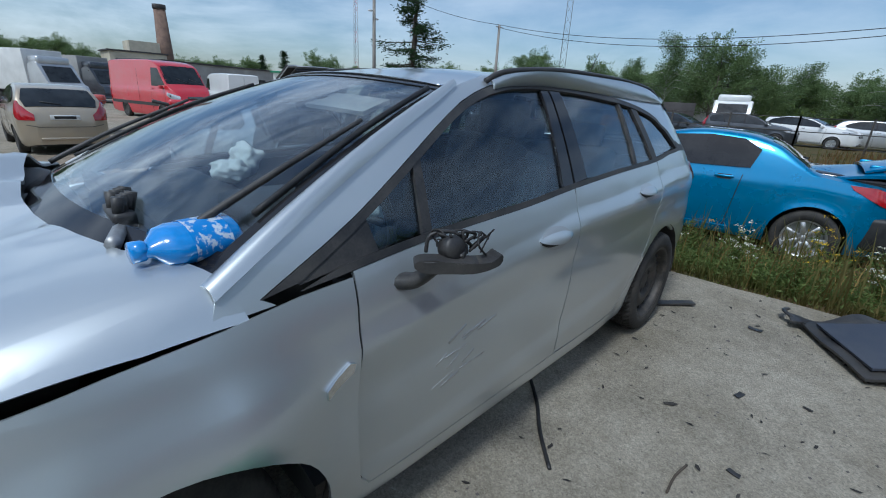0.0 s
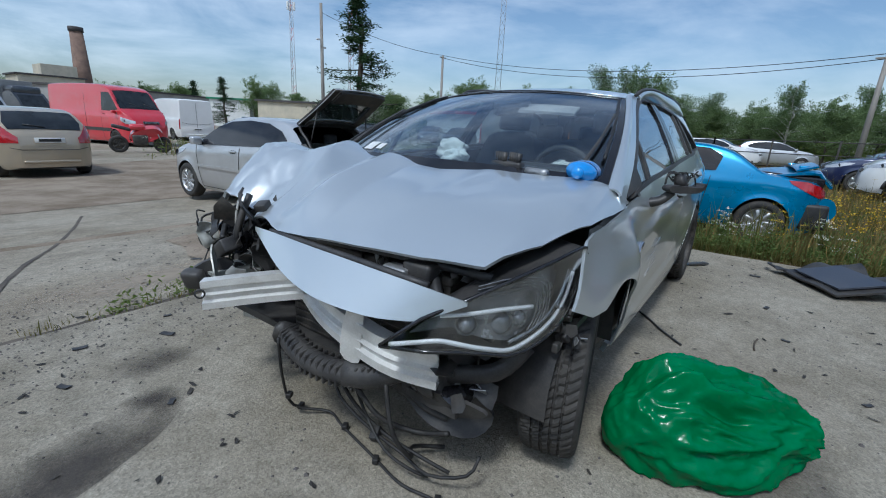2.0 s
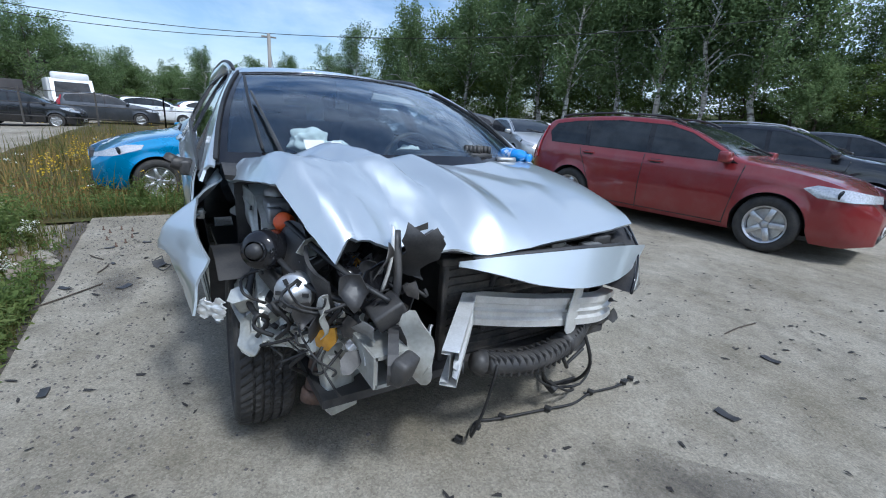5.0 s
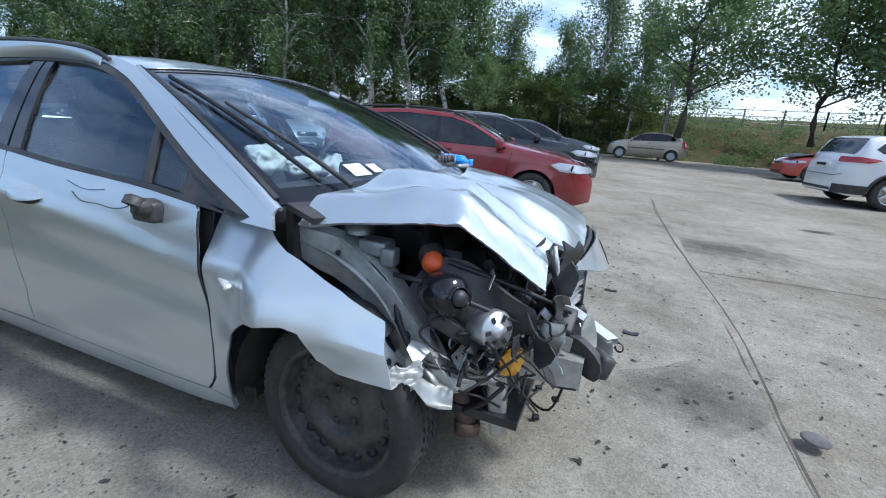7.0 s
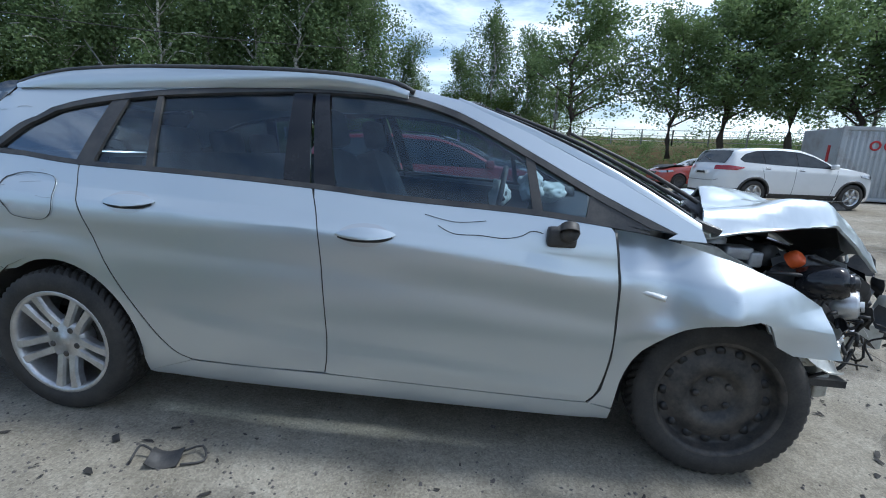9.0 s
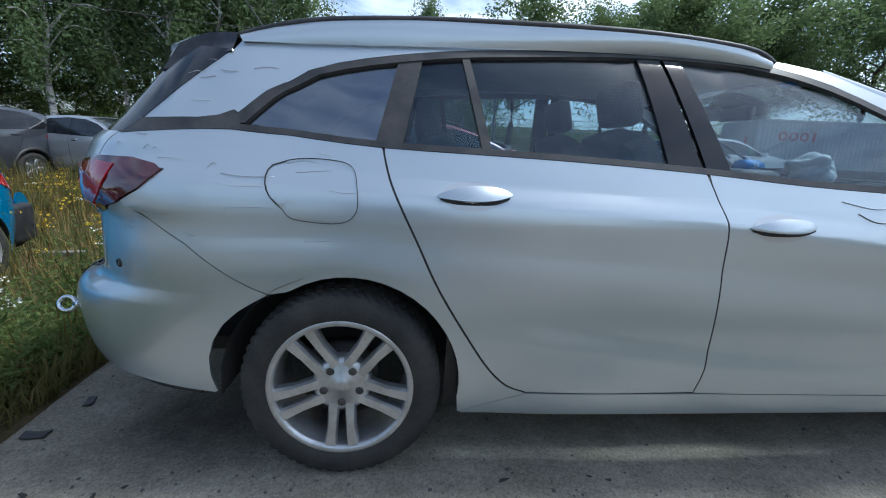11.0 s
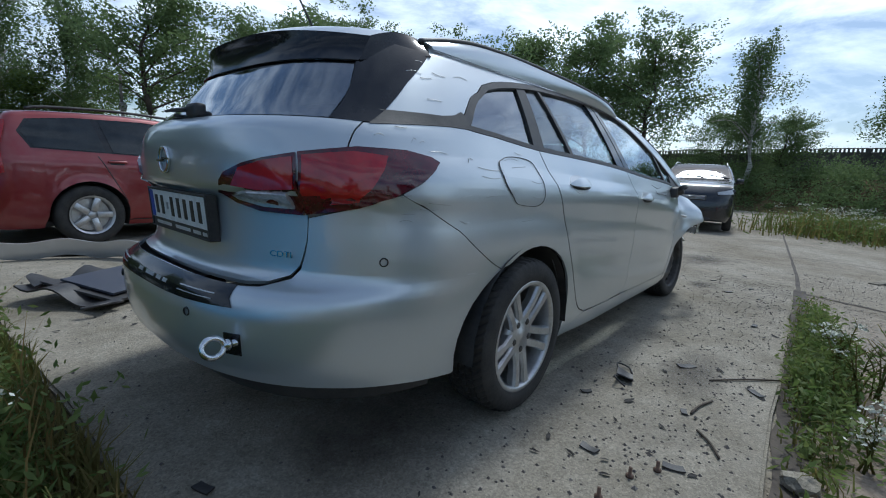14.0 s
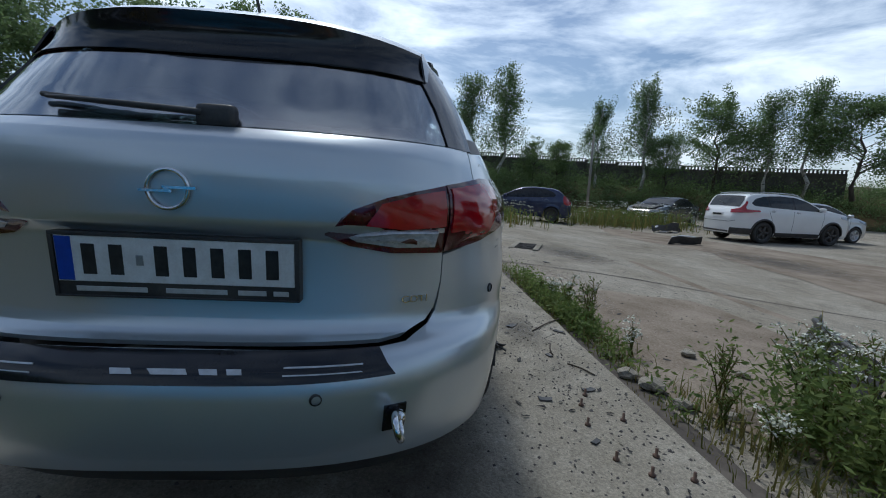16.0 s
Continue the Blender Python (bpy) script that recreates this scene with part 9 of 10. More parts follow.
# black bumper lying by the weeds, and debris by the far cars
for lb, x, y, tn in (("black plastic bumper lying in the weeds", -.75, -3.25, 150), ("torn bumper parts lying before the white SUV", 8.9, -8.7, 100), ("black plastic trim lying before the white SUV", 10.2, 11.0, 15)):
    f = thing("bumper_cover", lb, "bumper", pose(x, y, ground_z(x, y) - .012, 0, 0, tn))
    part("bumper_shell", sheet([(-.6, 0), (.6, 0), (.55, .26), (-.55, .26)], lambda a, b: (a, .25 * a * a + b * .35, .01 + b * .9 + .02 * math.sin(a * 8)), .08, .012), BLACK_PLASTIC, f)
    part("bumper_lip", tube([(-.5, .12, .22), (0, .05, .26), (.5, .12, .22)], .02, 6, 8), WHITE_PAINT if "torn" in lb else BLACK_PLASTIC, f)


# ---- plants ----
def leaf_mesh(name, pos, size, normal_mix, seed, material, aspect=0.55, droop=0.0):
    """Many small four-cornered leaves at pos (n, 3)."""
    r = np.random.default_rng(seed)
    n = len(pos)
    d = r.normal(size=(n, 3))
    d[:, 2] = d[:, 2] * (1 - normal_mix) - droop
    d /= np.linalg.norm(d, axis=1)[:, None] + 1e-9
    e = np.cross(d, r.normal(size=(n, 3)))
    e /= np.linalg.norm(e, axis=1)[:, None] + 1e-9
    s = size * r.uniform(.6, 1.3, n)[:, None]
    v = np.stack([pos, pos + d * s * .5 + e * s * aspect * .5, pos + d * s, pos + d * s * .5 - e * s * aspect * .5], 1).reshape(-1, 3)
    me = bpy.data.meshes.new(name)
    me.vertices.add(4 * n)
    me.vertices.foreach_set("co", v.astype(np.float32).ravel())
    me.loops.add(4 * n)
    me.loops.foreach_set("vertex_index", np.arange(4 * n, dtype=np.int32))
    me.polygons.add(n)
    me.polygons.foreach_set("loop_start", np.arange(0, 4 * n, 4, dtype=np.int32))
    me.update(calc_edges=True)
    me.materials.append(material)
    return me


def tree(name, label, at, h, kind, seed, spread=1.0, leaves=5200, lean=0.0):
    r = random.Random(seed)
    nr = np.random.default_rng(seed)
    ob = thing(name, label, "tree", pose(*at, 0, 0, r.uniform(0, 360)))
    th = h * (.95 if kind != "oak" else .75)
    pts = [Vector((0, 0, -.2))]
    for k in range(1, 9):
        pts.append(Vector((r.gauss(0, .012 * h) + lean * k / 8 * h, r.gauss(0, .012 * h), th * k / 8)))
    bms = [tube(pts, (.016 * h, .002 * h), 8)]
    P = []
    base = {"birch": .28, "oak": .22, "bush": .05, "spruce": .08}[kind]
    nl = {"birch": 26, "oak": 24, "bush": 20, "spruce": 46}[kind]
    for k in range(nl):
        f = base + (1 - base) * (k + r.random()) / nl
        p0 = pts[0].lerp(pts[-1], f)
        i = min(int(f * 8), 7)
        p0 = pts[i].lerp(pts[i + 1], f * 8 - i)
        a = r.uniform(0, 6.283)
        if kind == "spruce":
            ln = h * .20 * (1.05 - f) * r.uniform(.7, 1.15) * spread
            q = [p0, p0 + Vector((math.cos(a) * ln * .6, math.sin(a) * ln * .6, -.04 * h * .3)), p0 + Vector((math.cos(a) * ln, math.sin(a) * ln, -.02 * h * .3))]
        elif kind == "birch":
            ln = h * .26 * (1.1 - .75 * f) * r.uniform(.6, 1.2) * spread
            q = [p0, p0 + Vector((math.cos(a) * ln * .5, math.sin(a) * ln * .5, ln * .55)), p0 + Vector((math.cos(a) * ln, math.sin(a) * ln, ln * .50))]
        else:
            ln = h * .36 * math.sin(math.pi * (.25 + .68 * f)) * r.uniform(.65, 1.15) * spread
            q = [p0, p0 + Vector((math.cos(a) * ln * .5, math.sin(a) * ln * .5, ln * .30)), p0 + Vector((math.cos(a) * ln, math.sin(a) * ln, ln * r.uniform(.25, .55)))]
        bms.append(tube(q, (.006 * h * (1.15 - f), .0012 * h), 5, 6))
        m = int(leaves / nl)
        q = [np.array(v) for v in q]
        t = nr.uniform(.25 if kind != "spruce" else .08, 1.05, m)
        c = np.where(t[:, None] < .5, q[0] + (q[1] - q[0]) * (t / .5)[:, None], q[1] + (q[2] - q[1]) * ((t - .5) / .5)[:, None])
        if kind == "birch":
            hang = nr.uniform(0, 1, m) ** 1.2 * h * .14
            cl_ = nr.integers(0, 9, m)
            off = nr.normal(size=(9, 3)) * h * .030
            c = c + off[cl_] + nr.normal(size=(m, 3)) * h * .009
            c[:, 2] -= hang
        elif kind == "spruce":
            c = c + nr.normal(size=(m, 3)) * np.array([1, 1, .6]) * h * .012
            c[:, 2] -= np.abs(nr.normal(size=m)) * h * .015
        else:
            cl_ = nr.integers(0, 7, m)
            off = nr.normal(size=(7, 3)) * h * .050
            rad = nr.normal(size=(m, 3))
            rad /= np.linalg.norm(rad, axis=1)[:, None]
            c = c + off[cl_] + rad * (h * .038 * nr.uniform(.2, 1, m) ** .5)[:, None]
        P.append(c)
    part("trunk", join(*bms), BIRCH_BARK if kind == "birch" else BARK, ob, "pale birch trunk with limbs" if kind == "birch" else "")
    P = np.concatenate(P)
    P = P[P[:, 2] > .02 * h]
    lm = {"birch": LEAF_BIRCH, "oak": LEAF_DARK, "bush": LEAF_BRIGHT, "spruce": NEEDLES}[kind]
    sz = {"birch": .0145, "oak": .0165, "bush": .024, "spruce": .018}[kind] * h
    cr_ = new("crown", leaf_mesh("crown", P, sz, .2, seed, lm, .6 if kind != "spruce" else .25, .35 if kind == "birch" else 0))
    cr_.parent = ob
    return ob


STOCK = {}


def plant(kind, variant, x, y, h, label, z=None, turn=0.0, slim=1.0, group="trees round the yard"):
    names = {"birch": "birch_tree", "oak": "deciduous_tree", "bush": "shrub", "spruce": "spruce_tree"}
    key = (kind, variant)
    zz = ground_z(x, y) - .02 if z is None else z
    if key not in STOCK:
        STOCK[key] = (tree(names[kind], label, (0, 0, 0), 10.0, kind, 31 * variant + len(kind), spread=1.0, leaves={"birch": 12500, "oak": 16000, "bush": 7500, "spruce": 9000}[kind]), False)
        ob = STOCK[key][0]
    else:
        ob = copy_thing(STOCK[key][0], Matrix())
    k = h / 10
    ob.matrix_basis = pose(x, y, zz, 0, 0, turn) @ Matrix.Diagonal((k * slim, k * slim, k, 1))
    tagged(ob, label, "tree" if kind != "bush" else "shrub", group)
    return ob


# bank behind the yard, towards +y and +x, with its scrub
def bank_h(d):
    return 2.3 * smooth(0, 6.5, d) + .9 * smooth(6.5, 14, d)


def bank_line(t):
    """The foot of the bank: a polyline from the far left of the field round to the far right of the yard."""
    return interp(t, [(0, -46.0), (.2, -24.0), (.34, -12.0), (.5, 4.0), (.62, 17.0), (.74, 27.0), (.86, 26.0), (1, 18.0)]), interp(t, [(0, 12.0), (.2, 22.0), (.34, 27.5), (.5, 28.2), (.62, 24.5), (.74, 8.0), (.86, -12.0), (1, -36.0)])


bv, bf = [], []
NB, MB = 120, 22
for i in range(NB + 1):
    t = i / NB
    x, y = bank_line(t)
    x2, y2 = bank_line(min(t + .01, 1))
    x1, y1 = bank_line(max(t - .01, 0))
    dx, dy = x2 - x1, y2 - y1
    m = math.hypot(dx, dy)
    nx, ny = -dy / m, dx / m
    for j in range(MB + 1):
        d = -1.0 + 17.0 * j / MB
        px, py = x + nx * d, y + ny * d
        z = ground_z(px, py) + bank_h(d) * (.55 if t < .3 else 1) - .05 + .25 * noise.noise((px * .35, py * .35, 0)) * smooth(0, 3, d)
        bv.append((px, py, z))
for i in range(NB):
    for j in range(MB):
        a = i * (MB + 1) + j
        bf.append((a, a + 1, a + MB + 2, a + MB + 1))
bk = raw(bv, bf, True)
bmesh.ops.recalc_face_normals(bk, faces=bk.faces)
for f in list(bk.faces)[:1]:
    if f.normal.z < 0:
        bmesh.ops.reverse_faces(bk, faces=bk.faces)
tagged(mesh_object("backdrop_bank", bk, SOIL), "overgrown earth bank round the yard", "bank", kind="structure")


def on_bank(t, d):
    x, y = bank_line(t)
    x2, y2 = bank_line(min(t + .01, 1))
    x1, y1 = bank_line(max(t - .01, 0))
    dx, dy = x2 - x1, y2 - y1
    m = math.hypot(dx, dy)
    px, py = x - dy / m * d, y + dx / m * d
    return px, py, ground_z(px, py) + bank_h(d) * (.55 if t < .3 else 1) - .1


rt = random.Random(77)
# wall of birches and dark trees on the field side
k = 0
for t, d, h, kind in [(.015, 1, 6.5, "oak"), (.05, 1, 7.5, "birch"), (.085, 2, 8.5, "oak"), (.11, 0, 8.5, "birch"), (.13, 3, 9.5, "oak"), (.155, 1, 9.5, "birch"), (.175, 4, 10.5, "oak"), (.195, 0, 10, "birch"), (.21, 2, 11, "birch"), (.225, 5, 11.5, "birch"), (.24, 0, 10.5, "birch"), (.255, 3, 11.5, "birch"), (.27, 1, 11, "birch"), (.285, 4, 12, "birch"), (.30, 0, 11, "birch"), (.315, 2.5, 11.5, "birch"), (.33, 0, 11, "birch"), (.345, 4, 12, "birch"), (.36, 1, 11, "birch"), (.375, 3, 11, "birch"), (.39, 1, 5.5, "oak"), (.405, 3, 8.4, "birch"), (.425, 2, 5.5, "oak"), (.440, 1, 8.2, "birch"), (.462, 3, 10.5, "birch"), (.485, 1, 9.5, "birch")]:
    x, y, z = on_bank(t, d)
    plant(kind, k % (4 if kind == "birch" else 3), x, y, h * (1.28 if t < .40 else 1.0), "tall drooping birch in dense tree belt" if kind == "birch" else "dark leafy tree in the tree belt", z, rt.uniform(0, 360))
    k += 1
    if t < .20 and k % 3 == 0:
        x, y, z = on_bank(t + .008, d + 5)
        plant("oak", k % 3, x, y, h * .9, "dark leafy tree in the tree belt", z, rt.uniform(0, 360))
# single trees to the right of the gap and behind the container
for x, y, h, kind, v in ((4.6, 24.5, 10.2, "oak", 0), (10.2, 24.0, 9.0, "oak", 1), (12.9, 23.6, 10.6, "oak", 2), (15.9, 23.0, 11.0, "oak", 0), (18.9, 23.2, 10.8, "oak", 1), (20.8, 24.5, 8.0, "birch", 2), (24.2, 21.5, 11.5, "oak", 0), (29.0, 17.6, 13.0, "oak", 2), (30.5, 12.6, 13.5, "oak", 1), (31.5, 8.4, 12.5, "oak", 0), (30.8, 1.8, 9.0, "birch", 0), (33.5, .2, 5.5, "oak", 1), (34, 3.6, 6, "oak", 2), (32.4, -5.3, 8.5, "birch", 1), (32.0, -8.0, 9.0, "birch", 2), (30.9, -12.3, 4.2, "oak", 2), (31.5, -10.5, 4.0, "oak", 0), (29.9, -15.0, 6.6, "birch", 3), (28.6, -18.0, 8.2, "birch", 0), (28.0, -19.5, 5.0, "oak", 1), (27.6, -23.1, 8.0, "oak", 0), (25.8, -25.6, 7.2, "birch", 1), (24.6, -27.4, 7.8, "birch", 2), (22.6, -29.0, 8.0, "oak", 2), (21.0, -31.5, 8.5, "birch", 3), (19, -34, 8.5, "oak", 1)):
    z = 1.6 if x > 21 or y > 22 else .2
    plant(kind, v, x, y, h, "wind-blown birch on the bank" if kind == "birch" else "broad leafy tree on the bank", z, rt.uniform(0, 360), 1.1 if kind == "birch" else 1.12)
# far side, beyond field and buildings
for x, y, h, kind, v in ((-30.5, -34.5, 15, "spruce", 0), (-33.2, -59.0, 7.6, "oak", 0), (-36.4, -59.6, 7.6, "oak", 1), (-29.5, -60, 7.0, "spruce", 0), (-39, -57, 6.5, "oak", 2), (-34, -36, 6.0, "oak", 1), (-33, -31.5, 5.6, "oak", 2), (-47.9, -32.4, 8.8, "oak", 2), (-44, -35, 6.5, "oak", 0), (-47.4, -23.4, 7.4, "oak", 0), (-44.7, -17.3, 6.4, "oak", 1), (-36.3, -11.3, 7.2, "birch", 1), (-39.1, -8.7, 8.0, "oak", 0), (-40.5, -10.3, 7.4, "birch", 2), (-42.7, -6.4, 6.6, "oak", 2), (-46.2, -3.8, 5.4, "oak", 1), (-48.4, -.4, 5.6, "oak", 0), (-50, 3.5, 5.4, "oak", 2), (-44, 6.0, 5.0, "oak", 1), (-41, 9.0, 6.2, "birch", 0), (-55, -14, 7, "oak", 0), (-58, -20, 7.5, "oak", 2), (-60, -28, 8.0, "oak", 1), (-57, -37, 9.8, "oak", 0), (-10, -108, 10, "oak", 1), (0, -110, 11, "oak", 0), (6, -104, 10, "oak", 2), (14, -100, 11, "oak", 1), (20, -96, 10, "oak", 0), (-2, -100, 9, "oak", 2), (28, -92, 11, "oak", 2), (10, -96, 8, "spruce", 0), (-44, -100, 9, "spruce", 0), (-36, -104, 8, "oak", 0), (-62, -60, 9, "oak", 1), (-68, -50, 9, "oak", 2)):
    plant(kind, v, x, y, h, {"spruce": "tall dark spruce beyond the yard", "oak": "leafy tree beyond the yard", "birch": "slender pale birch beyond the yard"}[kind], None, rt.uniform(0, 360), 1.9 if kind == "spruce" else 1.0)
for k in range(46):
    a = k / 45
    x, y = -46 - 12 * rt.random() + 8 * a, -40 + 52 * a + rt.uniform(-1.5, 1.5)
    plant("oak" if k % 4 else "birch", k % 3, x, y, rt.uniform(4.2, 6.4), "leafy tree in the far hedge belt", None, rt.uniform(0, 360), 1.35)
for k in range(24):
    x = 30 - 3.4 * k
    plant("oak", k % 3, x, -112 + rt.uniform(-4, 4), rt.uniform(7, 10), "leafy tree on the far horizon", None, rt.uniform(0, 360), 1.3)
for k in range(36):
    t = .005 + .0142 * k + rt.uniform(-.002, .002)
    x, y, z = on_bank(t, rt.uniform(1.0, 4.5))
    plant("bush", k % 3, x, y, rt.uniform(3.2, 5.2), "dense leafy shrub below the tree belt", z, rt.uniform(0, 360), 1.5)
# scrub on the banks, joined
sp = []
for k in range(2000):
    t, d = (rt.uniform(.16, 1), rt.uniform(-.4, 8.0)) if k < 1000 else (rt.uniform(.6, 1), rt.uniform(2.0, 7.5))
    x, y, z = on_bank(t, d)
    s_ = rt.uniform(.3, .95) * (1.15 if d > 2 else .7) * (1.0 if k < 1000 else 1.25)
    q = np.random.default_rng(k).normal(size=(120, 3)) * np.array([.55, .55, .42]) * s_ + np.array([x, y, z + .45 * s_])
    sp.append(q)
sc_ = new("scrub", leaf_mesh("scrub", np.concatenate(sp), .14, .1, 5, LEAF_DARK, .5))
tagged(sc_, "dense dark scrub covering the earth bank", "scrub", kind="stuff")
sp = []
for k in range(420):
    a = rt.uniform(0, 1)
    x, y = -38 - 14 * rt.random() - 6 * a, -34 + 46 * a
    s_ = rt.uniform(.6, 1.5)
    q = np.random.default_rng(k + 5000).normal(size=(100, 3)) * np.array([.9, .9, .5]) * s_ + np.array([x, y, .4 * s_])
    sp.append(q)
sc_ = new("scrub", leaf_mesh("scrub", np.concatenate(sp), .26, .1, 6, LEAF_BRIGHT, .5))
tagged(sc_, "green hedge scrub along the far edge of field", "scrub", kind="stuff")

# ---- weedy field, grass, flowers ----
fv, ff = [], []
NX, NY = 46, 44
for i in range(NX + 1):
    for j in range(NY + 1):
        y = -4.2 + 26.0 * j / NY
        x0 = edge_x(y) + .02
        x = x0 - 34.0 * (i / NX) ** 1.5
        bumpy = max(-.006, .04 * noise.noise((x * .9, y * .9, 2.0)) + .025 * noise.noise((x * 3, y * 3, 4.0)) + .012)
        fv.append((x, y, ground_z(x, y) + .014 + (bumpy if i else -.01)))
for i in range(NX):
    for j in range(NY):
        a = i * (NY + 1) + j
        ff.append((a, a + 1, a + NY + 2, a + NY + 1))
fb = raw(fv, ff, True)
bmesh.ops.recalc_face_normals(fb, faces=fb.faces)
if sum(f.normal.z for f in fb.faces) < 0:
    bmesh.ops.reverse_faces(fb, faces=fb.faces)
tagged(mesh_object("ground_field", fb, SOIL), "weedy soil of the rough field", "ground", kind="structure")


def blades(name, label, spots, material, seed, hmin, hmax, width, bend=.5):
    """Bent two-piece grass blades."""
    r = np.random.default_rng(seed)
    n = len(spots)
    p = np.array(spots)
    h = r.uniform(hmin, hmax, n)[:, None]
    a = r.uniform(0, 2 * np.pi, n)
    d = np.stack([np.cos(a), np.sin(a), np.zeros(n)], 1)
    s = np.stack([-np.sin(a), np.cos(a), np.zeros(n)], 1) * width * r.uniform(.6, 1.3, n)[:, None]
    up = np.array([0, 0, 1.0])
    b = r.uniform(.1, bend, n)[:, None]
    mid = p + up * h * .55 + d * h * b * .3
    tip = p + up * h * (1 - .3 * b) + d * h * b
    v = np.stack([p - s, p + s, mid + s * .7, mid - s * .7, tip], 1).reshape(-1, 3)
    me = bpy.data.meshes.new(name)
    me.vertices.add(5 * n)
    me.vertices.foreach_set("co", v.astype(np.float32).ravel())
    idx = np.arange(n)[:, None] * 5
    quads = np.concatenate([idx + np.array([0, 1, 2, 3]), idx + np.array([3, 2, 4])], 1).astype(np.int32).ravel()
    me.loops.add(7 * n)
    me.loops.foreach_set("vertex_index", quads)
    me.polygons.add(2 * n)
    st = np.stack([np.arange(n) * 7, np.arange(n) * 7 + 4], 1).ravel().astype(np.int32)
    me.polygons.foreach_set("loop_start", st)
    me.update(calc_edges=True)
    me.materials.append(material)
    ob = new(name, me)
    return tagged(ob, label, "grass", kind="stuff")


rg_ = random.Random(3)
spots, flowers_w, flowers_y, stems = [], [], [], []


def clump_z(x, y):
    return ground_z(x, y) + .0


for k in range(60000):
    y = rg_.uniform(-4.0, 12.0)
    d = rg_.random() ** 1.9 * 15
    x = edge_x(y) - .04 - d
    if noise.noise((x * .8, y * .8, 8.0)) < -.12 + .35 * rg_.random():
        continue
    spots.append((x, y, clump_z(x, y)))
blades("grass", "rough green grass of the weedy field", spots, GRASS, 2, .05, .24, .006, .8)
spots = []
for k in range(9000):
    y = rg_.uniform(-4.0, 14.0)
    d = rg_.random() ** 1.5 * 18
    x = edge_x(y) - .10 - d
    if noise.noise((x * .5, y * .5, 18.0)) < .05:
        continue
    spots.append((x, y, clump_z(x, y)))
for k in range(16000):
    y = rg_.uniform(4.0, 21.0)
    x = edge_x(y) - .1 - rg_.random() ** 1.2 * 16
    spots.append((x, y, clump_z(x, y)))
blades("tall_grass", "tall dry weeds on the field", spots, GRASS, 9, .30, .75, .008, .45)
DRY = mat("dry_stalks", (0.38, 0.26, 0.085), (0.22, 0.15, 0.05), rough=0.85, scale=4, bump=0.0, island=0.4, spec=0.2)
spots = [(edge_x(y) - .12 - rg_.random() ** 1.3 * 12, y, 0) for y in [rg_.uniform(-3.5, 12) for _ in range(15000)]]
spots = [(x, y, clump_z(x, y)) for x, y, _ in spots]
blades("dry_grass", "straw-coloured dry stalks between the weeds", spots, DRY, 19, .15, .55, .0035, .6)


def umbel_field(name, label, material, spots, size, seed):
    """Flower heads of many tiny petals on stems."""
    P = []
    r = np.random.default_rng(seed)
    for x, y, z in spots:
        q = r.normal(size=(14, 3)) * np.array([size, size, size * .22]) + np.array([x, y, z])
        P.append(q)
    ob = new(name, leaf_mesh(name, np.concatenate(P), size * .7, .8, seed, material, .9))
    return tagged(ob, label, "flowers", kind="stuff")


sv, sf = [], []


def stem(bms, x, y, z0, z1, lean):
    a = rg_.uniform(0, 6.28)
    tx, ty = x + math.cos(a) * lean, y + math.sin(a) * lean
    b0 = len(sv)
    for q in range(3):
        an = q * 2.09
        sv.append((x + .004 * math.cos(an), y + .004 * math.sin(an), z0))
    for q in range(3):
        an = q * 2.09
        sv.append((tx + .002 * math.cos(an), ty + .002 * math.sin(an), z1))
    for q in range(3):
        sf.append((b0 + q, b0 + (q + 1) % 3, b0 + 3 + (q + 1) % 3, b0 + 3 + q))
    return tx, ty, z1


white, yellow = [], []
for k in range(230):
    y = rg_.uniform(-3.5, 12)
    x = edge_x(y) - .2 - rg_.random() ** 1.4 * 13
    z = clump_z(x, y)
    t_ = stem(None, x, y, z, z + rg_.uniform(.25, .70), .08)
    (white if noise.noise((x * .4, y * .4, 30)) + rg_.uniform(-.3, .3) > -.05 else yellow).append(t_)
for k in range(420):
    y = rg_.uniform(2.0, 12)
    x = -4.0 - rg_.random() * 9
    z = clump_z(x, y)
    if noise.noise((x * .5, y * .5, 60)) > 0:
        yellow.append(stem(None, x, y, z, z + rg_.uniform(.2, .5), .06))
umbel_field("white_flowers", "white wild carrot flowers over the field", WHITE_FLOWER, white, .022, 4)
umbel_field("yellow_flowers", "yellow wildflowers over the field", YELLOW_FLOWER, yellow, .022, 5)

# leafy weeds between the grass, in clumps
r_ = np.random.default_rng(71)
tufts, n_tuft = [], 0
for k in range(1500):
    y = rg_.uniform(-3.4, 9.0)
    d = rg_.random() ** 1.7 * 9
    x = edge_x(y) - .16 - d
    if noise.noise((x * .55, y * .55, 41.0)) < -.08 and d > .6:
        continue
    h = rg_.uniform(.10, .30) * (1.5 if d < .7 else 1.0)
    q = r_.normal(size=(42, 3)) * np.array([.09, .09, 0]) + np.array([x, y, clump_z(x, y)])
    q[:, 2] += r_.uniform(0, 1, 42) ** .8 * h
    tufts.append(q)
tagged(new("field_leaves", leaf_mesh("field_leaves", np.concatenate(tufts), .040, .15, 72, LEAF_WEED, .34)), "low leafy green weeds over the field", "weeds", kind="stuff")
tufts = []
for k in range(260):
    y = rg_.uniform(-2.6, 5.5)
    x = -4.6 - rg_.random() * 5.0
    h = rg_.uniform(.25, .5)
    q = r_.normal(size=(26, 3)) * np.array([.07, .07, .05]) + np.array([x, y, clump_z(x, y) + h])
    tufts.append(q)
    for j in range(3):
        stem(None, x + rg_.uniform(-.05, .05), y + rg_.uniform(-.05, .05), clump_z(x, y), clump_z(x, y) + h, .03)
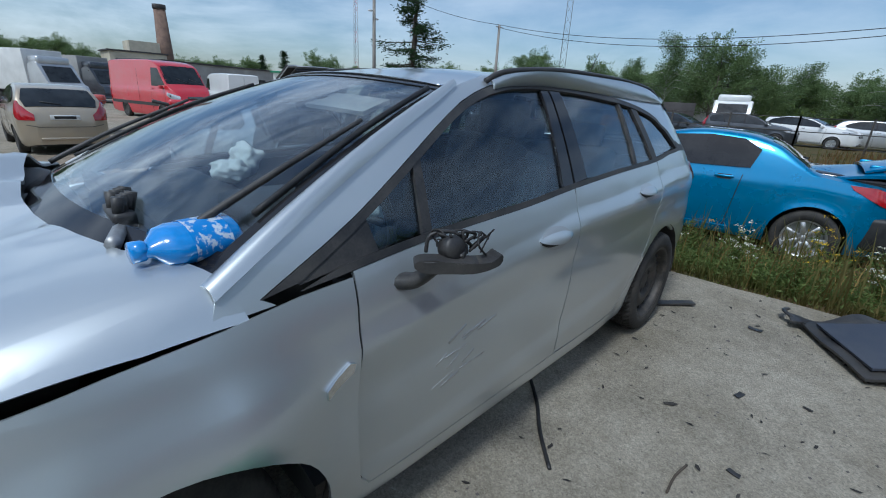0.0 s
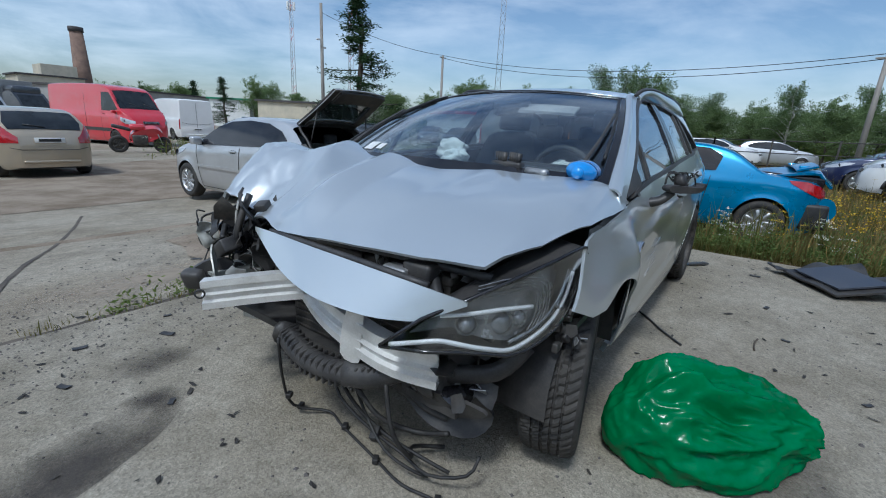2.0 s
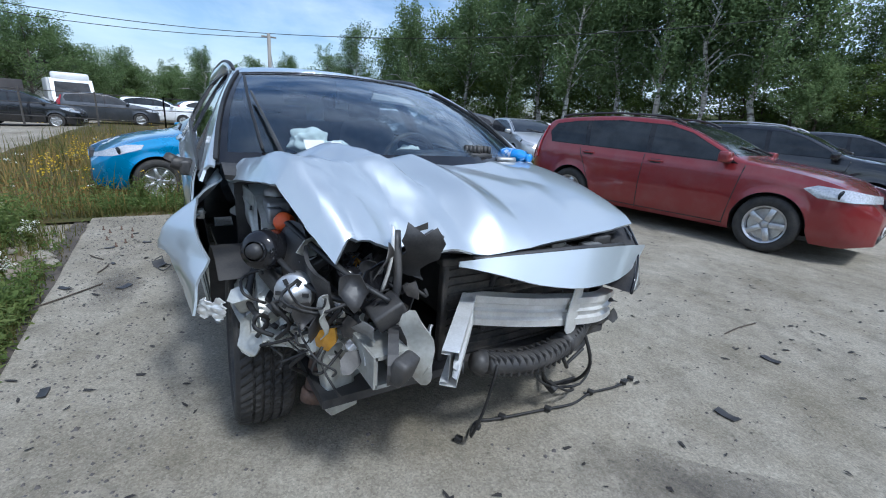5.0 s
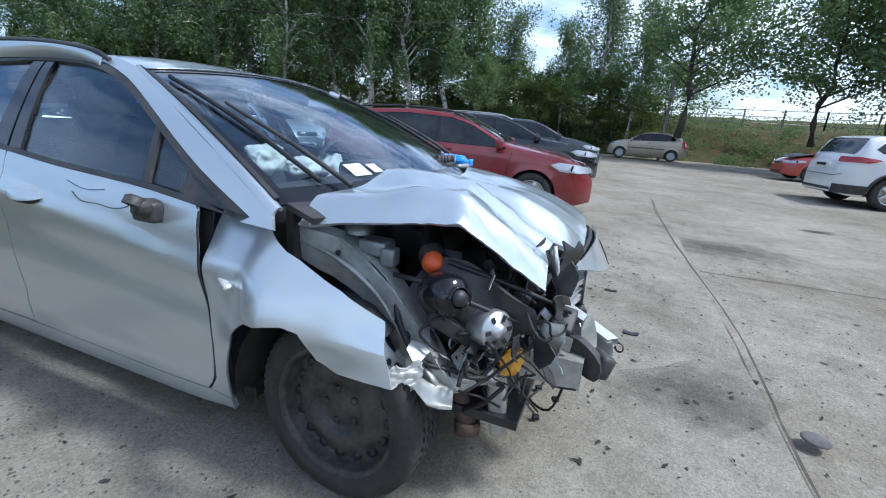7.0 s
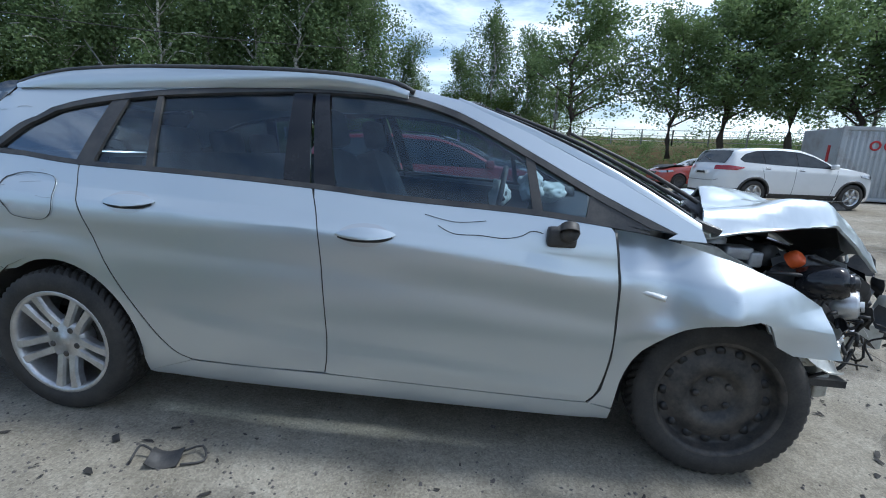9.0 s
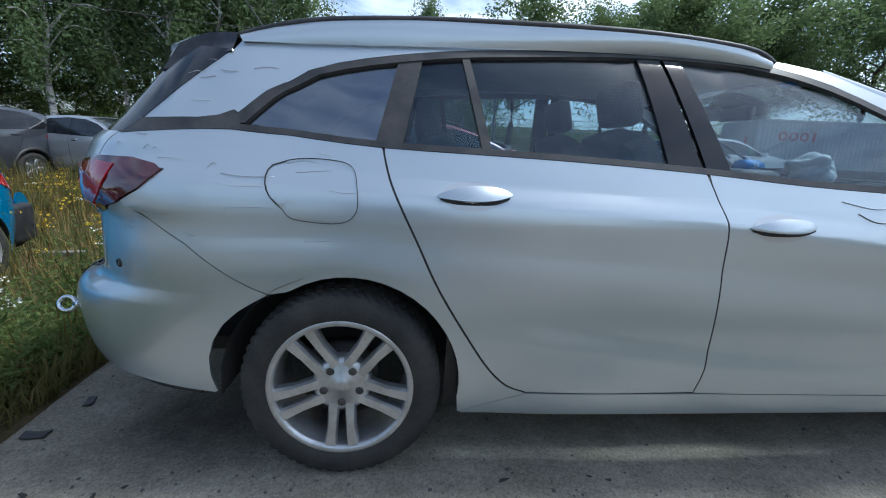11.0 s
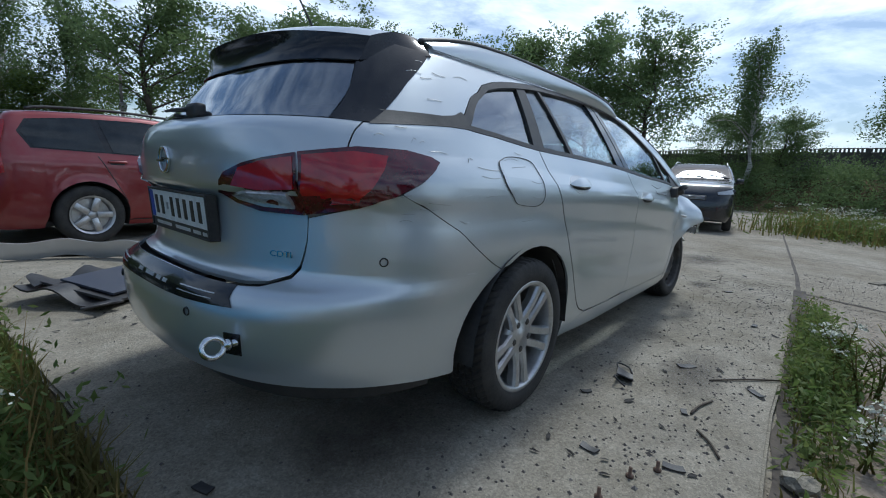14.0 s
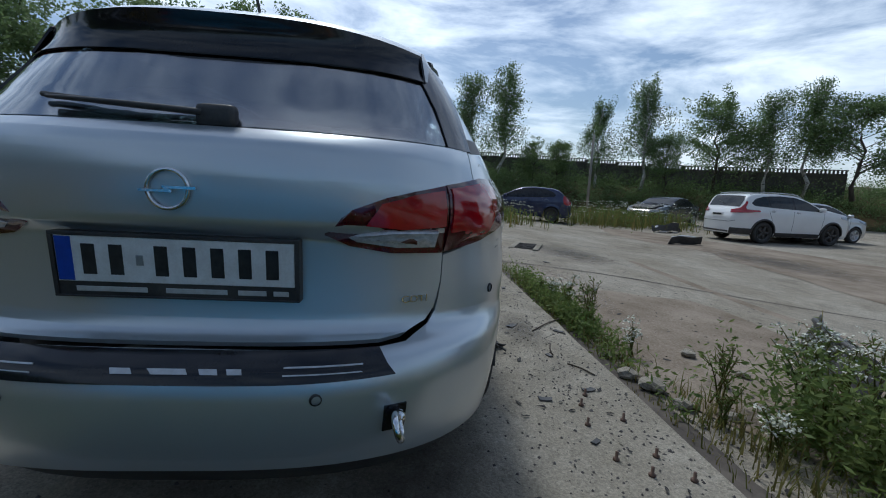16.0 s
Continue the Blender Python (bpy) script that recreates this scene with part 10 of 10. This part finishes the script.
tagged(new("goldenrod", leaf_mesh("goldenrod", np.concatenate(tufts), .030, .4, 73, YELLOW_FLOWER, .7)), "yellow goldenrod heads over the field", "flowers", kind="stuff")
tagged(mesh_object("flower_stems", raw(sv, sf), GRASS), "thin green stems of the field flowers", "stems", kind="stuff")

# dark leafy weeds with broad leaves close behind the slab
tufts = []
for k in range(420):
    y = rg_.uniform(-1.7, 3.2)
    d = abs(rg_.gauss(0, .40))
    x = edge_x(y) - .17 - d
    h = rg_.uniform(.10, .20) + .25 * min(d, .7) * rg_.random()
    q = r_.normal(size=(80, 3)) * np.array([.06, .075, 0]) + np.array([x, y, clump_z(x, y)])
    q[:, 2] += r_.uniform(.05, 1, 80) ** .8 * h
    tufts.append(q)
tagged(new("edge_leaves", leaf_mesh("edge_leaves", np.concatenate(tufts), .042, .25, 74, LEAF_WEED, .34)), "broad-leaved dark green weeds behind the slab", "weeds", kind="stuff")
# rust-brown dead weeds before the tree belt, and yellow-brown patches
RUSTY = mat("rust_brown_weeds", (0.20, 0.095, 0.045), (0.12, 0.075, 0.03), rough=0.9, scale=1.5, bump=0.0, island=0.4, spec=0.1)
spots = []
for k in range(14000):
    x, y = rg_.uniform(-24, -7.5), rg_.uniform(-2, 21)
    if noise.noise((x * .22, y * .22, 51.0)) > .02:
        spots.append((x, y, clump_z(x, y)))
blades("dead_weeds", "rust-brown dead weeds before the trees", spots, RUSTY, 29, .15, .55, .012, .5)
spots = []
for k in range(16000):
    y = rg_.uniform(-3.5, 9)
    x = edge_x(y) - .9 - rg_.random() * 7
    if noise.noise((x * .6, y * .6, 71.0)) > .08:
        spots.append((x, y, clump_z(x, y)))
blades("dry_grass", "yellow-brown dry grass patches on the field", spots, DRY, 31, .06, .26, .006, .8)

# weeds along the slab's joint
spots = []
for k in range(1150):
    u = rg_.random()
    if u < .45:
        x, y = rg_.gauss(.1, .55), rg_.gauss(-1.86, .08)
    elif u < .72:
        x, y = rg_.gauss(-2.0, .30), rg_.gauss(-2.35, .22)
    elif u < .84:
        x, y = rg_.gauss(1.2, .55), rg_.gauss(-1.78, .05)
    else:
        x, y = rg_.gauss(-1.75, .3), rg_.gauss(-1.98, .07)
    if y > -1.72:
        continue
    spots.append((x, y, ground_z(x, y) - .01))
blades("joint_grass", "green weeds growing along the slab joint", spots, GRASS, 12, .03, .17, .004, .9)
spots = []
for k in range(600):
    x, y = rg_.uniform(-2.4, 2.5), rg_.gauss(-1.80, .05)
    if y < -1.71:
        spots.append((x, y, ground_z(x, y) - .01))
blades("joint_grass", "short weeds in the slab joint", spots, GRASS, 13, .02, .06, .003, .9)
spots = []
for k in range(2600):
    y = rg_.uniform(-1.7, 6)
    x = edge_x(y) - .03 - abs(rg_.gauss(0, .14))
    spots.append((x, y, ground_z(x, y)))
blades("edge_weeds", "weeds along the slab's rear edge", spots, GRASS, 14, .06, .20, .005, .9)


tufts = []
for k in range(330):
    u = rg_.random()
    if u < .62:
        x, y = rg_.gauss(.35, .62), -1.80 - abs(rg_.gauss(0, .07))
        h = rg_.uniform(.05, .20)
    else:
        x, y = rg_.gauss(-1.95, .32), -2.12 - abs(rg_.gauss(0, .28))
        h = rg_.uniform(.14, .46)
    q = r_.normal(size=(34, 3)) * np.array([.05, .05, 0]) + np.array([x, y, ground_z(x, y) - .01])
    q[:, 2] += r_.uniform(0, 1, 34) * h
    tufts.append(q)
tagged(new("joint_leaves", leaf_mesh("joint_leaves", np.concatenate(tufts), .042, .3, 75, LEAF_WEED, .34)), "leafy green weeds along the slab joint", "weeds", kind="stuff")


def weed(label, x, y, h, seed, flower=None, leafy=1.0, n=5, group="tall weeds at the joint"):
    """A branched upright weed with narrow leaves and small heads."""
    r = random.Random(seed)
    ob = thing("weed_plant", label, "plant", pose(x, y, ground_z(x, y) - .012), group)
    bms, L_, F_ = [], [], []
    for k in range(n):
        a, ln = r.uniform(0, 6.28), h * r.uniform(.6, 1.0)
        tilt = r.uniform(.08, .42)
        q = [Vector((r.gauss(0, .02), r.gauss(0, .02), 0)), Vector((math.cos(a) * ln * tilt * .4, math.sin(a) * ln * tilt * .4, ln * .55)), Vector((math.cos(a) * ln * tilt, math.sin(a) * ln * tilt, ln * (1 - tilt * .3)))]
        bms.append(tube(q, (.0055, .002), 5, 6))
        for j in range(int(10 * leafy)):
            t = r.uniform(.05, .95)
            c = q[0].lerp(q[1], t * 2) if t < .5 else q[1].lerp(q[2], t * 2 - 1)
            L_.append(c)
        for j in range(4):
            t = r.uniform(.45, 1.0)
            c = q[1].lerp(q[2], t * 2 - 1) if t > .5 else q[1]
            b = r.uniform(0, 6.28)
            e = c + Vector((math.cos(b) * .09, math.sin(b) * .09, r.uniform(.04, .12))) * (h / .6)
            bms.append(tube([c, e], (.0025, .0015), 4))
            if r.random() < .45:
                F_.append(e)
            L_.append(c.lerp(e, .5))
        F_.append(q[2])
    part("stem", join(*bms), GRASS, ob)
    cr_ = new("leaf_mass", leaf_mesh("leaf_mass", np.array([tuple(v) for v in L_ for _ in range(2)]), .052 * (h / .6), .3, seed, LEAF_BRIGHT, .28))
    cr_.parent = ob
    tagged(cr_, kind="stuff")
    if flower:
        P = np.concatenate([np.random.default_rng(seed + i).normal(size=(16, 3)) * np.array([.020, .020, .005]) + np.array(tuple(v)) for i, v in enumerate(F_)])
        fl = new("blossom", leaf_mesh("blossom", P, .014, .8, seed, flower, .9))
        fl.parent = ob
        tagged(fl, kind="stuff")
    return ob


for i, (x, y, h, fl, lf, n) in enumerate(((-1.55, -2.28, .62, WHITE_FLOWER, 1.4, 7), (-1.72, -2.20, .55, None, 2.2, 7), (-1.40, -2.45, .66, WHITE_FLOWER, 1.2, 6), (-1.62, -2.55, .72, WHITE_FLOWER, 1.2, 7), (-1.90, -2.25, .50, None, 2.2, 7), (-1.35, -2.70, .60, WHITE_FLOWER, 1.0, 6), (-1.95, -2.50, .62, BLUE_FLOWER, 1.6, 6), (-2.2, -2.30, .50, WHITE_FLOWER, 1.6, 6), (-2.15, -2.65, .68, WHITE_FLOWER, 1.4, 7), (-1.15, -2.20, .42, None, .8, 4), (-.75, -1.98, .34, WHITE_FLOWER, .6, 4), (-.05, -1.98, .50, None, .8, 6), (.25, -1.92, .48, WHITE_FLOWER, 1.2, 6), (.55, -1.90, .36, WHITE_FLOWER, 1.6, 6), (.10, -2.08, .55, None, .6, 5), (-.25, -1.90, .30, None, 1.8, 6), (.85, -1.86, .26, None, 1.8, 6), (1.25, -1.84, .22, None, 1.6, 5), (-1.55, -1.88, .30, None, 2.0, 6), (-1.80, -1.92, .32, WHITE_FLOWER, 2.0, 6), (-1.35, -2.0, .45, None, .7, 4), (-2.35, -2.0, .3, None, 2.0, 5))):
    weed("tall green weed with white umbels" if fl is WHITE_FLOWER else ("chicory weed with blue flowers" if fl else "leafy green weed at slab joint"), x, y - (.12 if x < -1 else 0), h * .74, 100 + i, fl, lf, n)
for i, (x, y, h, fl) in enumerate(((-2.95, -.35, .5, WHITE_FLOWER), (-2.9, .4, .45, None), (-3.1, 1.0, .55, WHITE_FLOWER), (-3.0, -1.0, .5, None), (-3.2, 2.0, .6, WHITE_FLOWER), (-3.3, 3.0, .7, WHITE_FLOWER), (-3.5, 3.8, .6, WHITE_FLOWER), (-3.4, -.2, .5, None), (-3.2, .6, .55, None), (-3.6, 1.6, .6, YELLOW_FLOWER), (-3.0, 2.6, .6, WHITE_FLOWER), (-3.3, -1.3, .5, None), (-3.5, 4.6, .7, YELLOW_FLOWER), (-2.9, 1.5, .4, None), (-2.85, -.7, .4, None), (-3.05, -.9, .3, None), (-3.2, -.5, .45, None), (-2.9, -1.3, .5, None))):
    ob = weed("wild carrot weed with white heads" if fl is WHITE_FLOWER else "green field weed behind the slab", x, y, h, 300 + i, fl, 1.8, 6, group="field weeds behind the slab")
# weeds on the island before the navy car and by the red van
for cx, cy, rx, ry, nn in ((12.2, -2.7, 2.0, 2.0, 1500), (15.7, -10.2, 2.2, 3.2, 1700), (-6.5, -16.5, 2.0, 1.2, 1100), (-9.5, -9.5, 3.0, 2.5, 1600), (-14, -13, 5, 4, 1800)):
    spots = []
    for k in range(nn):
        x, y = rg_.gauss(cx, rx * .5), rg_.gauss(cy, ry * .5)
        spots.append((x, y, ground_z(x, y) - .02))
    tall = 1.35 if cx > 15 else 1.0
    blades("weed_clump", "tall weed island growing in the yard", spots[::2], GRASS, int(cx * 7 + 99), .25 * tall, .85 * tall, .018, .6)
    q = np.random.default_rng(int(cx * 5 + 90))
    P = np.repeat(np.array(spots), 5, axis=0) + q.normal(size=(5 * nn, 3)) * np.array([.09, .09, .03])
    P[:, 2] += q.uniform(.05, 1, 5 * nn) ** 1.3 * .52 * tall
    tagged(new("weed_leaves", leaf_mesh("weed_leaves", P, .085, .2, int(cx * 11 + 400), LEAF_BRIGHT, .35)), "leafy green weeds growing in the yard", "weeds", kind="stuff")
    umbel_field("white_flowers", "white umbels over the weed island", WHITE_FLOWER, [(x, y, z + rg_.uniform(.4, .8) * tall) for x, y, z in spots[::14]], .05, int(cx * 3 + 60))

# planks and scrap in the grass behind the car
PLANK_PALE = mat("pale_dry_wood", (0.42, 0.36, 0.28), (0.28, 0.23, 0.17), rough=0.9, scale=8, fine=60, bump=0.3, stretch=(.15, 1, 1))
ground_bit("timber_batten", "weathered timber batten lying in the weeds", "plank", tube([(-.55, 0, .02), (0, .015, .04), (.55, 0, .05)], .017, 6, 6, .7), PLANK_PALE, -3.29, 1.20, 73, ground_z(-3.3, 1.2) + .03)
ground_bit("timber_batten", "dry pale stick lying in the weeds", "plank", tube([(-.5, 0, .02), (0, .03, .05), (.5, 0, .02)], .010, 5, 6), POLE_WOOD, -3.2, .2, 60, ground_z(-3.2, .2))
ground_bit("timber_batten", "timber block beside the blue car", "plank", box((.5, .09, .06), (0, 0, .03), .008), POLE_WOOD, -4.55, 2.35, 10, ground_z(-4.55, 2.35) + .01)

# ---- walls, buildings, masts ----
ct = thing("shipping_container", "pale grey rusty shipping container with red worn mark", "container", pose(18.6, 15.3, .12, 0, 0, -6))
part("container_shell", box((12.0, 2.44, 2.50), (0, 0, 1.30), .02), CONTAINER, ct)
for k in range(70):
    part("corrugation", box((.09, .03, 2.25), (-5.9 + .17 * k, -1.232, 1.30), .01, segments=1), CONTAINER, ct)
for z in (.10, 2.52):
    part("container_rail", box((12.04, .06, .12), (0, -1.24, z), .01), CONTAINER, ct)
for x in (-5.98, 5.98):
    part("corner_post", box((.14, .10, 2.55), (x, -1.23, 1.30), .01), CONTAINER, ct)
for k, (x, w) in enumerate(((-5.0, .34), (-4.58, .34), (-4.16, .34), (-3.80, .22))):
    o = part("container_mark", moved(lathe([(.11, 0), (.17, 0), (.17, .02), (.11, .02)], 16, True) if k < 3 else box((.10, .02, .36)), pose(x, -1.27, 1.95)), RED_SIGN, ct)
part("end_mark", box((.02, .14, .9), (-6.01, -.6, 1.5)), RED_SIGN, ct)


def mesh_fence(label, pts, h, spacing, post_mat, seed=0):
    f = thing("fence", label, "fence")
    for a, b in zip(pts, pts[1:]):
        A, B = Vector(a), Vector(b)
        n = max(1, int((B - A).length / spacing))
        for k in range(n + 1):
            p = A.lerp(B, k / n)
            part("post", box((.07, .07, h), (p.x, p.y, p.z + h / 2)), post_mat, f)
        for q in (.25, .6, .95):
            part("rail", tube([A + Vector((0, 0, h * q)), B + Vector((0, 0, h * q))], .02, 5), post_mat, f)
    return f


mesh_fence("rusty mesh fence on the bank top", [(4.5, 29.5, 2.3), (12.0, 28.5, 2.3), (22.0, 25.5, 2.3)], 1.0, 1.8, GALV)


def slab_fence(label, pts, h):
    f = thing("concrete_fence", label, "fence")
    for a, b in zip(pts, pts[1:]):
        A, B = Vector(a), Vector(b)
        n = max(1, int((B - A).length / 2.1))
        w = (B - A).length / n
        d = (B - A).normalized()
        ang = math.degrees(math.atan2(d.y, d.x))
        for k in range(n):
            p = A.lerp(B, (k + .5) / n)
            part("fence_panel", moved(box((w - .06, .06, h + 1.2)), pose(p.x, p.y, p.z + h / 2 - .6, 0, 0, ang)), FENCE_CONCRETE, f)
            q = A.lerp(B, k / n)
            part("post", moved(box((.16, .16, h + .25)), pose(q.x, q.y, q.z + h / 2 + .1, 0, 0, ang)), FENCE_CONCRETE, f)
            for j in range(11):
                e = A.lerp(B, (k + (j + .5) / 11) / n)
                part("fence_baluster", moved(box((.115, .05, .22)), pose(e.x, e.y, e.z + h + .10, 0, 0, ang)), FENCE_CONCRETE, f)
            part("fence_cap", moved(box((w - .06, .08, .06)), pose(p.x, p.y, p.z + h + .24, 0, 0, ang)), FENCE_CONCRETE, f)
    return f


slab_fence("grey concrete fence with baluster top along bank", [(36.5, 10.0, 2.6), (36.0, -4.0, 2.8), (33.5, -13.0, 2.6), (29.8, -22.0, 2.2), (25.0, -31.0, 2.2)], 1.15)


def pole(label, at, h, r, material, fit=None):
    ob = thing("utility_pole", label, "pole", pose(*at))
    part("pole_shaft", tube([(0, 0, -.2), (0, 0, h)], (r, r * .7), 8), material, ob)
    if fit:
        fit(ob)
    return ob


def cam_fit(ob):
    part("bracket", tube([(0, 0, 8.1), (.45, .1, 8.2)], .03, 6), GALV, ob)
    part("camera_housing", box((.30, .14, .14), (.5, .1, 8.12), .04), WHITE_CLAD, ob)
    part("camera_housing", box((.30, .14, .14), (-.35, -.1, 7.6), .04), WHITE_CLAD, ob)
    part("bracket", tube([(0, 0, 7.6), (-.35, -.1, 7.62)], .03, 6), GALV, ob)


pole("grey wooden pole with cameras", (-23.4, -31.5, -.3), 11.0, .17, POLE_WOOD, cam_fit)
pole("weathered power line pole", (-33.1, -25.7, -.3), 8.1, .15, POLE_WOOD, lambda ob: part("crossarm", box((.9, .08, .08), (0, 0, 7.9)), POLE_WOOD, ob))
pole("leaning power line pole", (-28.8, 5.1, -.2), 6.0, .15, POLE_WOOD, lambda ob: part("crossarm", box((.1, .9, .08), (0, 0, 5.8)), POLE_WOOD, ob))
pole("grey pole behind the small hatchback", (4.1, 26.6, .3), 5.0, .10, POLE_WOOD, lambda ob: part("meter_box", box((.3, .22, .4), (0, -.15, 3.4), .02), GALV, ob))
pole("wooden pole among the shrubs", (21.5, -11.0, .2), 4.2, .09, POLE_WOOD)


def wire(label, a, b, sag, r=.02):
    A, B = Vector(a), Vector(b)
    pts = [A.lerp(B, k / 24) - Vector((0, 0, sag * 4 * (k / 24) * (1 - k / 24))) for k in range(25)]
    tagged(mesh_object("overhead_wire", tube(pts, r, 5), CABLE), label, "wire", "overhead wires")


wire("sagging overhead power wire", (-33.1, -25.7, 7.8), (-28.8, 5.1, 5.8), 1.1)
wire("sagging overhead power wire", (-33.1, -25.4, 7.5), (-28.8, 5.4, 5.6), 1.3)
wire("sagging overhead power wire", (-33.1, -25.7, 7.8), (-23.4, -31.5, 10.0), .5)
wire("sagging overhead power wire", (-28.8, 5.1, 5.8), (-8, 27, 7.5), .6)
wire("thin overhead wire at tree belt", (4.0, 26.6, 5.0), (26, 22, 4.6), .4)
wire("thin overhead wire at tree belt", (26, 22, 4.6), (60, -2, 8), .8)


def lattice(label, at, h, w, red=False):
    ob = thing("lattice_mast", label, "mast", pose(*at))
    cs = [(w * math.cos(a), w * math.sin(a)) for a in (0, 2.09, 4.19)]
    for x, y in cs:
        part("mast_leg", tube([(x, y, 0), (x * .6, y * .6, h)], .05, 5), GALV, ob)
    n = int(h / (w * 2.2))
    for k in range(n):
        f0, f1 = k / n, (k + 1) / n
        for q in range(3):
            x0, y0 = cs[q]
            x1, y1 = cs[(q + 1) % 3]
            s0, s1 = 1 - .4 * f0, 1 - .4 * f1
            part("mast_brace", tube([(x0 * s0, y0 * s0, h * f0), (x1 * s1, y1 * s1, h * f1)], .025, 4), RED_SIGN if red and k % 4 < 2 else GALV, ob)
    if red:
        for k in range(3):
            part("antenna_panel", box((.25, .5, 1.6), (math.cos(k * 2.1) * w * 1.2, math.sin(k * 2.1) * w * 1.2, h - 2), .05), WHITE_CLAD, ob)
    return ob


lattice("tall grey lattice radio mast", (-75, -43.7, -.3), 40, .75)
lattice("red and white mobile phone mast", (-60.9, -88.4, -.3), 27, .65, True)
lattice("red and white lattice mast", (-70.8, -80.4, -.3), 44, .8, True)


def building(label, at, turn, L, W, H, wall, roofm, windows=0, wz=1.6, wh=1.0, pitch=.0, doors=0):
    ob = thing("building", label, "building", pose(*at, 0, 0, turn))
    part("wall", box((L, W, H), (0, 0, H / 2)), wall, ob)
    part("roof", box((L + .6, W + .6, .25), (0, 0, H + .12)), roofm, ob)
    for k in range(windows):
        x = -L / 2 + L * (k + .5) / windows
        w = part("window", box((L / windows * .55, .08, wh), (x, W / 2 + .02, wz + wh / 2)), DARK_GLASS, ob)
        part("window_frame", box((L / windows * .55 + .12, .05, .08), (x, W / 2 + .05, wz)), WHITE_CLAD, w)
    for k in range(doors):
        x = -L / 2 + L * (k + .5) / max(doors, 1)
        part("door", box((2.6, .08, 2.7), (x, W / 2 + .03, 1.35)), ROOF_DARK, ob)
    return ob


cb = building("cream boiler house with flat roofs", (-21, -104, -.3), 0, 9, 8, 6.4, PLASTER, ROOF_DARK, 3, 2.6, 1.6)
part("roof_block", box((5, 5, 2.2), (-1.5, 0, 7.4)), PLASTER, cb)
ch = thing("chimney", "tall square brick chimney", "chimney", pose(-27, -106, -.3))
part("chimney_shaft", tube([(0, 0, 0), (0, 0, 15.0)], (1.7, 1.05), 8), BRICK_MAT, ch)
part("chimney_top", tube([(0, 0, 15.0), (0, 0, 15.8)], (1.2, 1.2), 8), ROOF_DARK, ch)
building("long grey workshop with dark flat roof", (-38, -93, -.3), 22, 44, 10, 4.6, GREY_WALL, ROOF_DARK, 12, 1.8, 1.1, doors=0)
building("pale grey warehouse with high windows", (-46, -60, -.3), 34, 30, 8, 3.6, PLASTER, ROOF_DARK, 12, 2.2, .8)
building("green-clad shed with white gate", (-35, -66, -.3), 34, 6, 6, 3.8, WHITE_CLAD, GREEN_ROOF, 0, doors=1)
building("long low grey garages", (-50, -31, -.3), 40, 34, 6, 3.4, GREY_WALL, ROOF_DARK, 0, doors=6)
wc_ = building("white and red site office container", (-33.6, -24.6, -.3), 56, 8.4, 2.5, 2.7, WHITE_CLAD, RED_SIGN, 0)
for x in (-4.15, 4.15, .9, 2.4):
    part("red_corner", box((.22, .08, 2.7), (x, 1.28, 1.35)), RED_SIGN, wc_)
for x in (1.6, 3.2):
    part("window", box((.7, .06, 1.0), (x, 1.28, 1.6)), DARK_GLASS, wc_)
building("white hall beyond the field", (-46, -14.5, -.3), 80, 14, 8, 3.6, WHITE_CLAD, ROOF_DARK, 0, doors=1)
mesh_fence("dark wire fence at the field's far edge", [(-24, -9, -.2), (-23, -1, -.2), (-22, 6, -.1)], 1.6, 2.2, STEEL_BLACK)
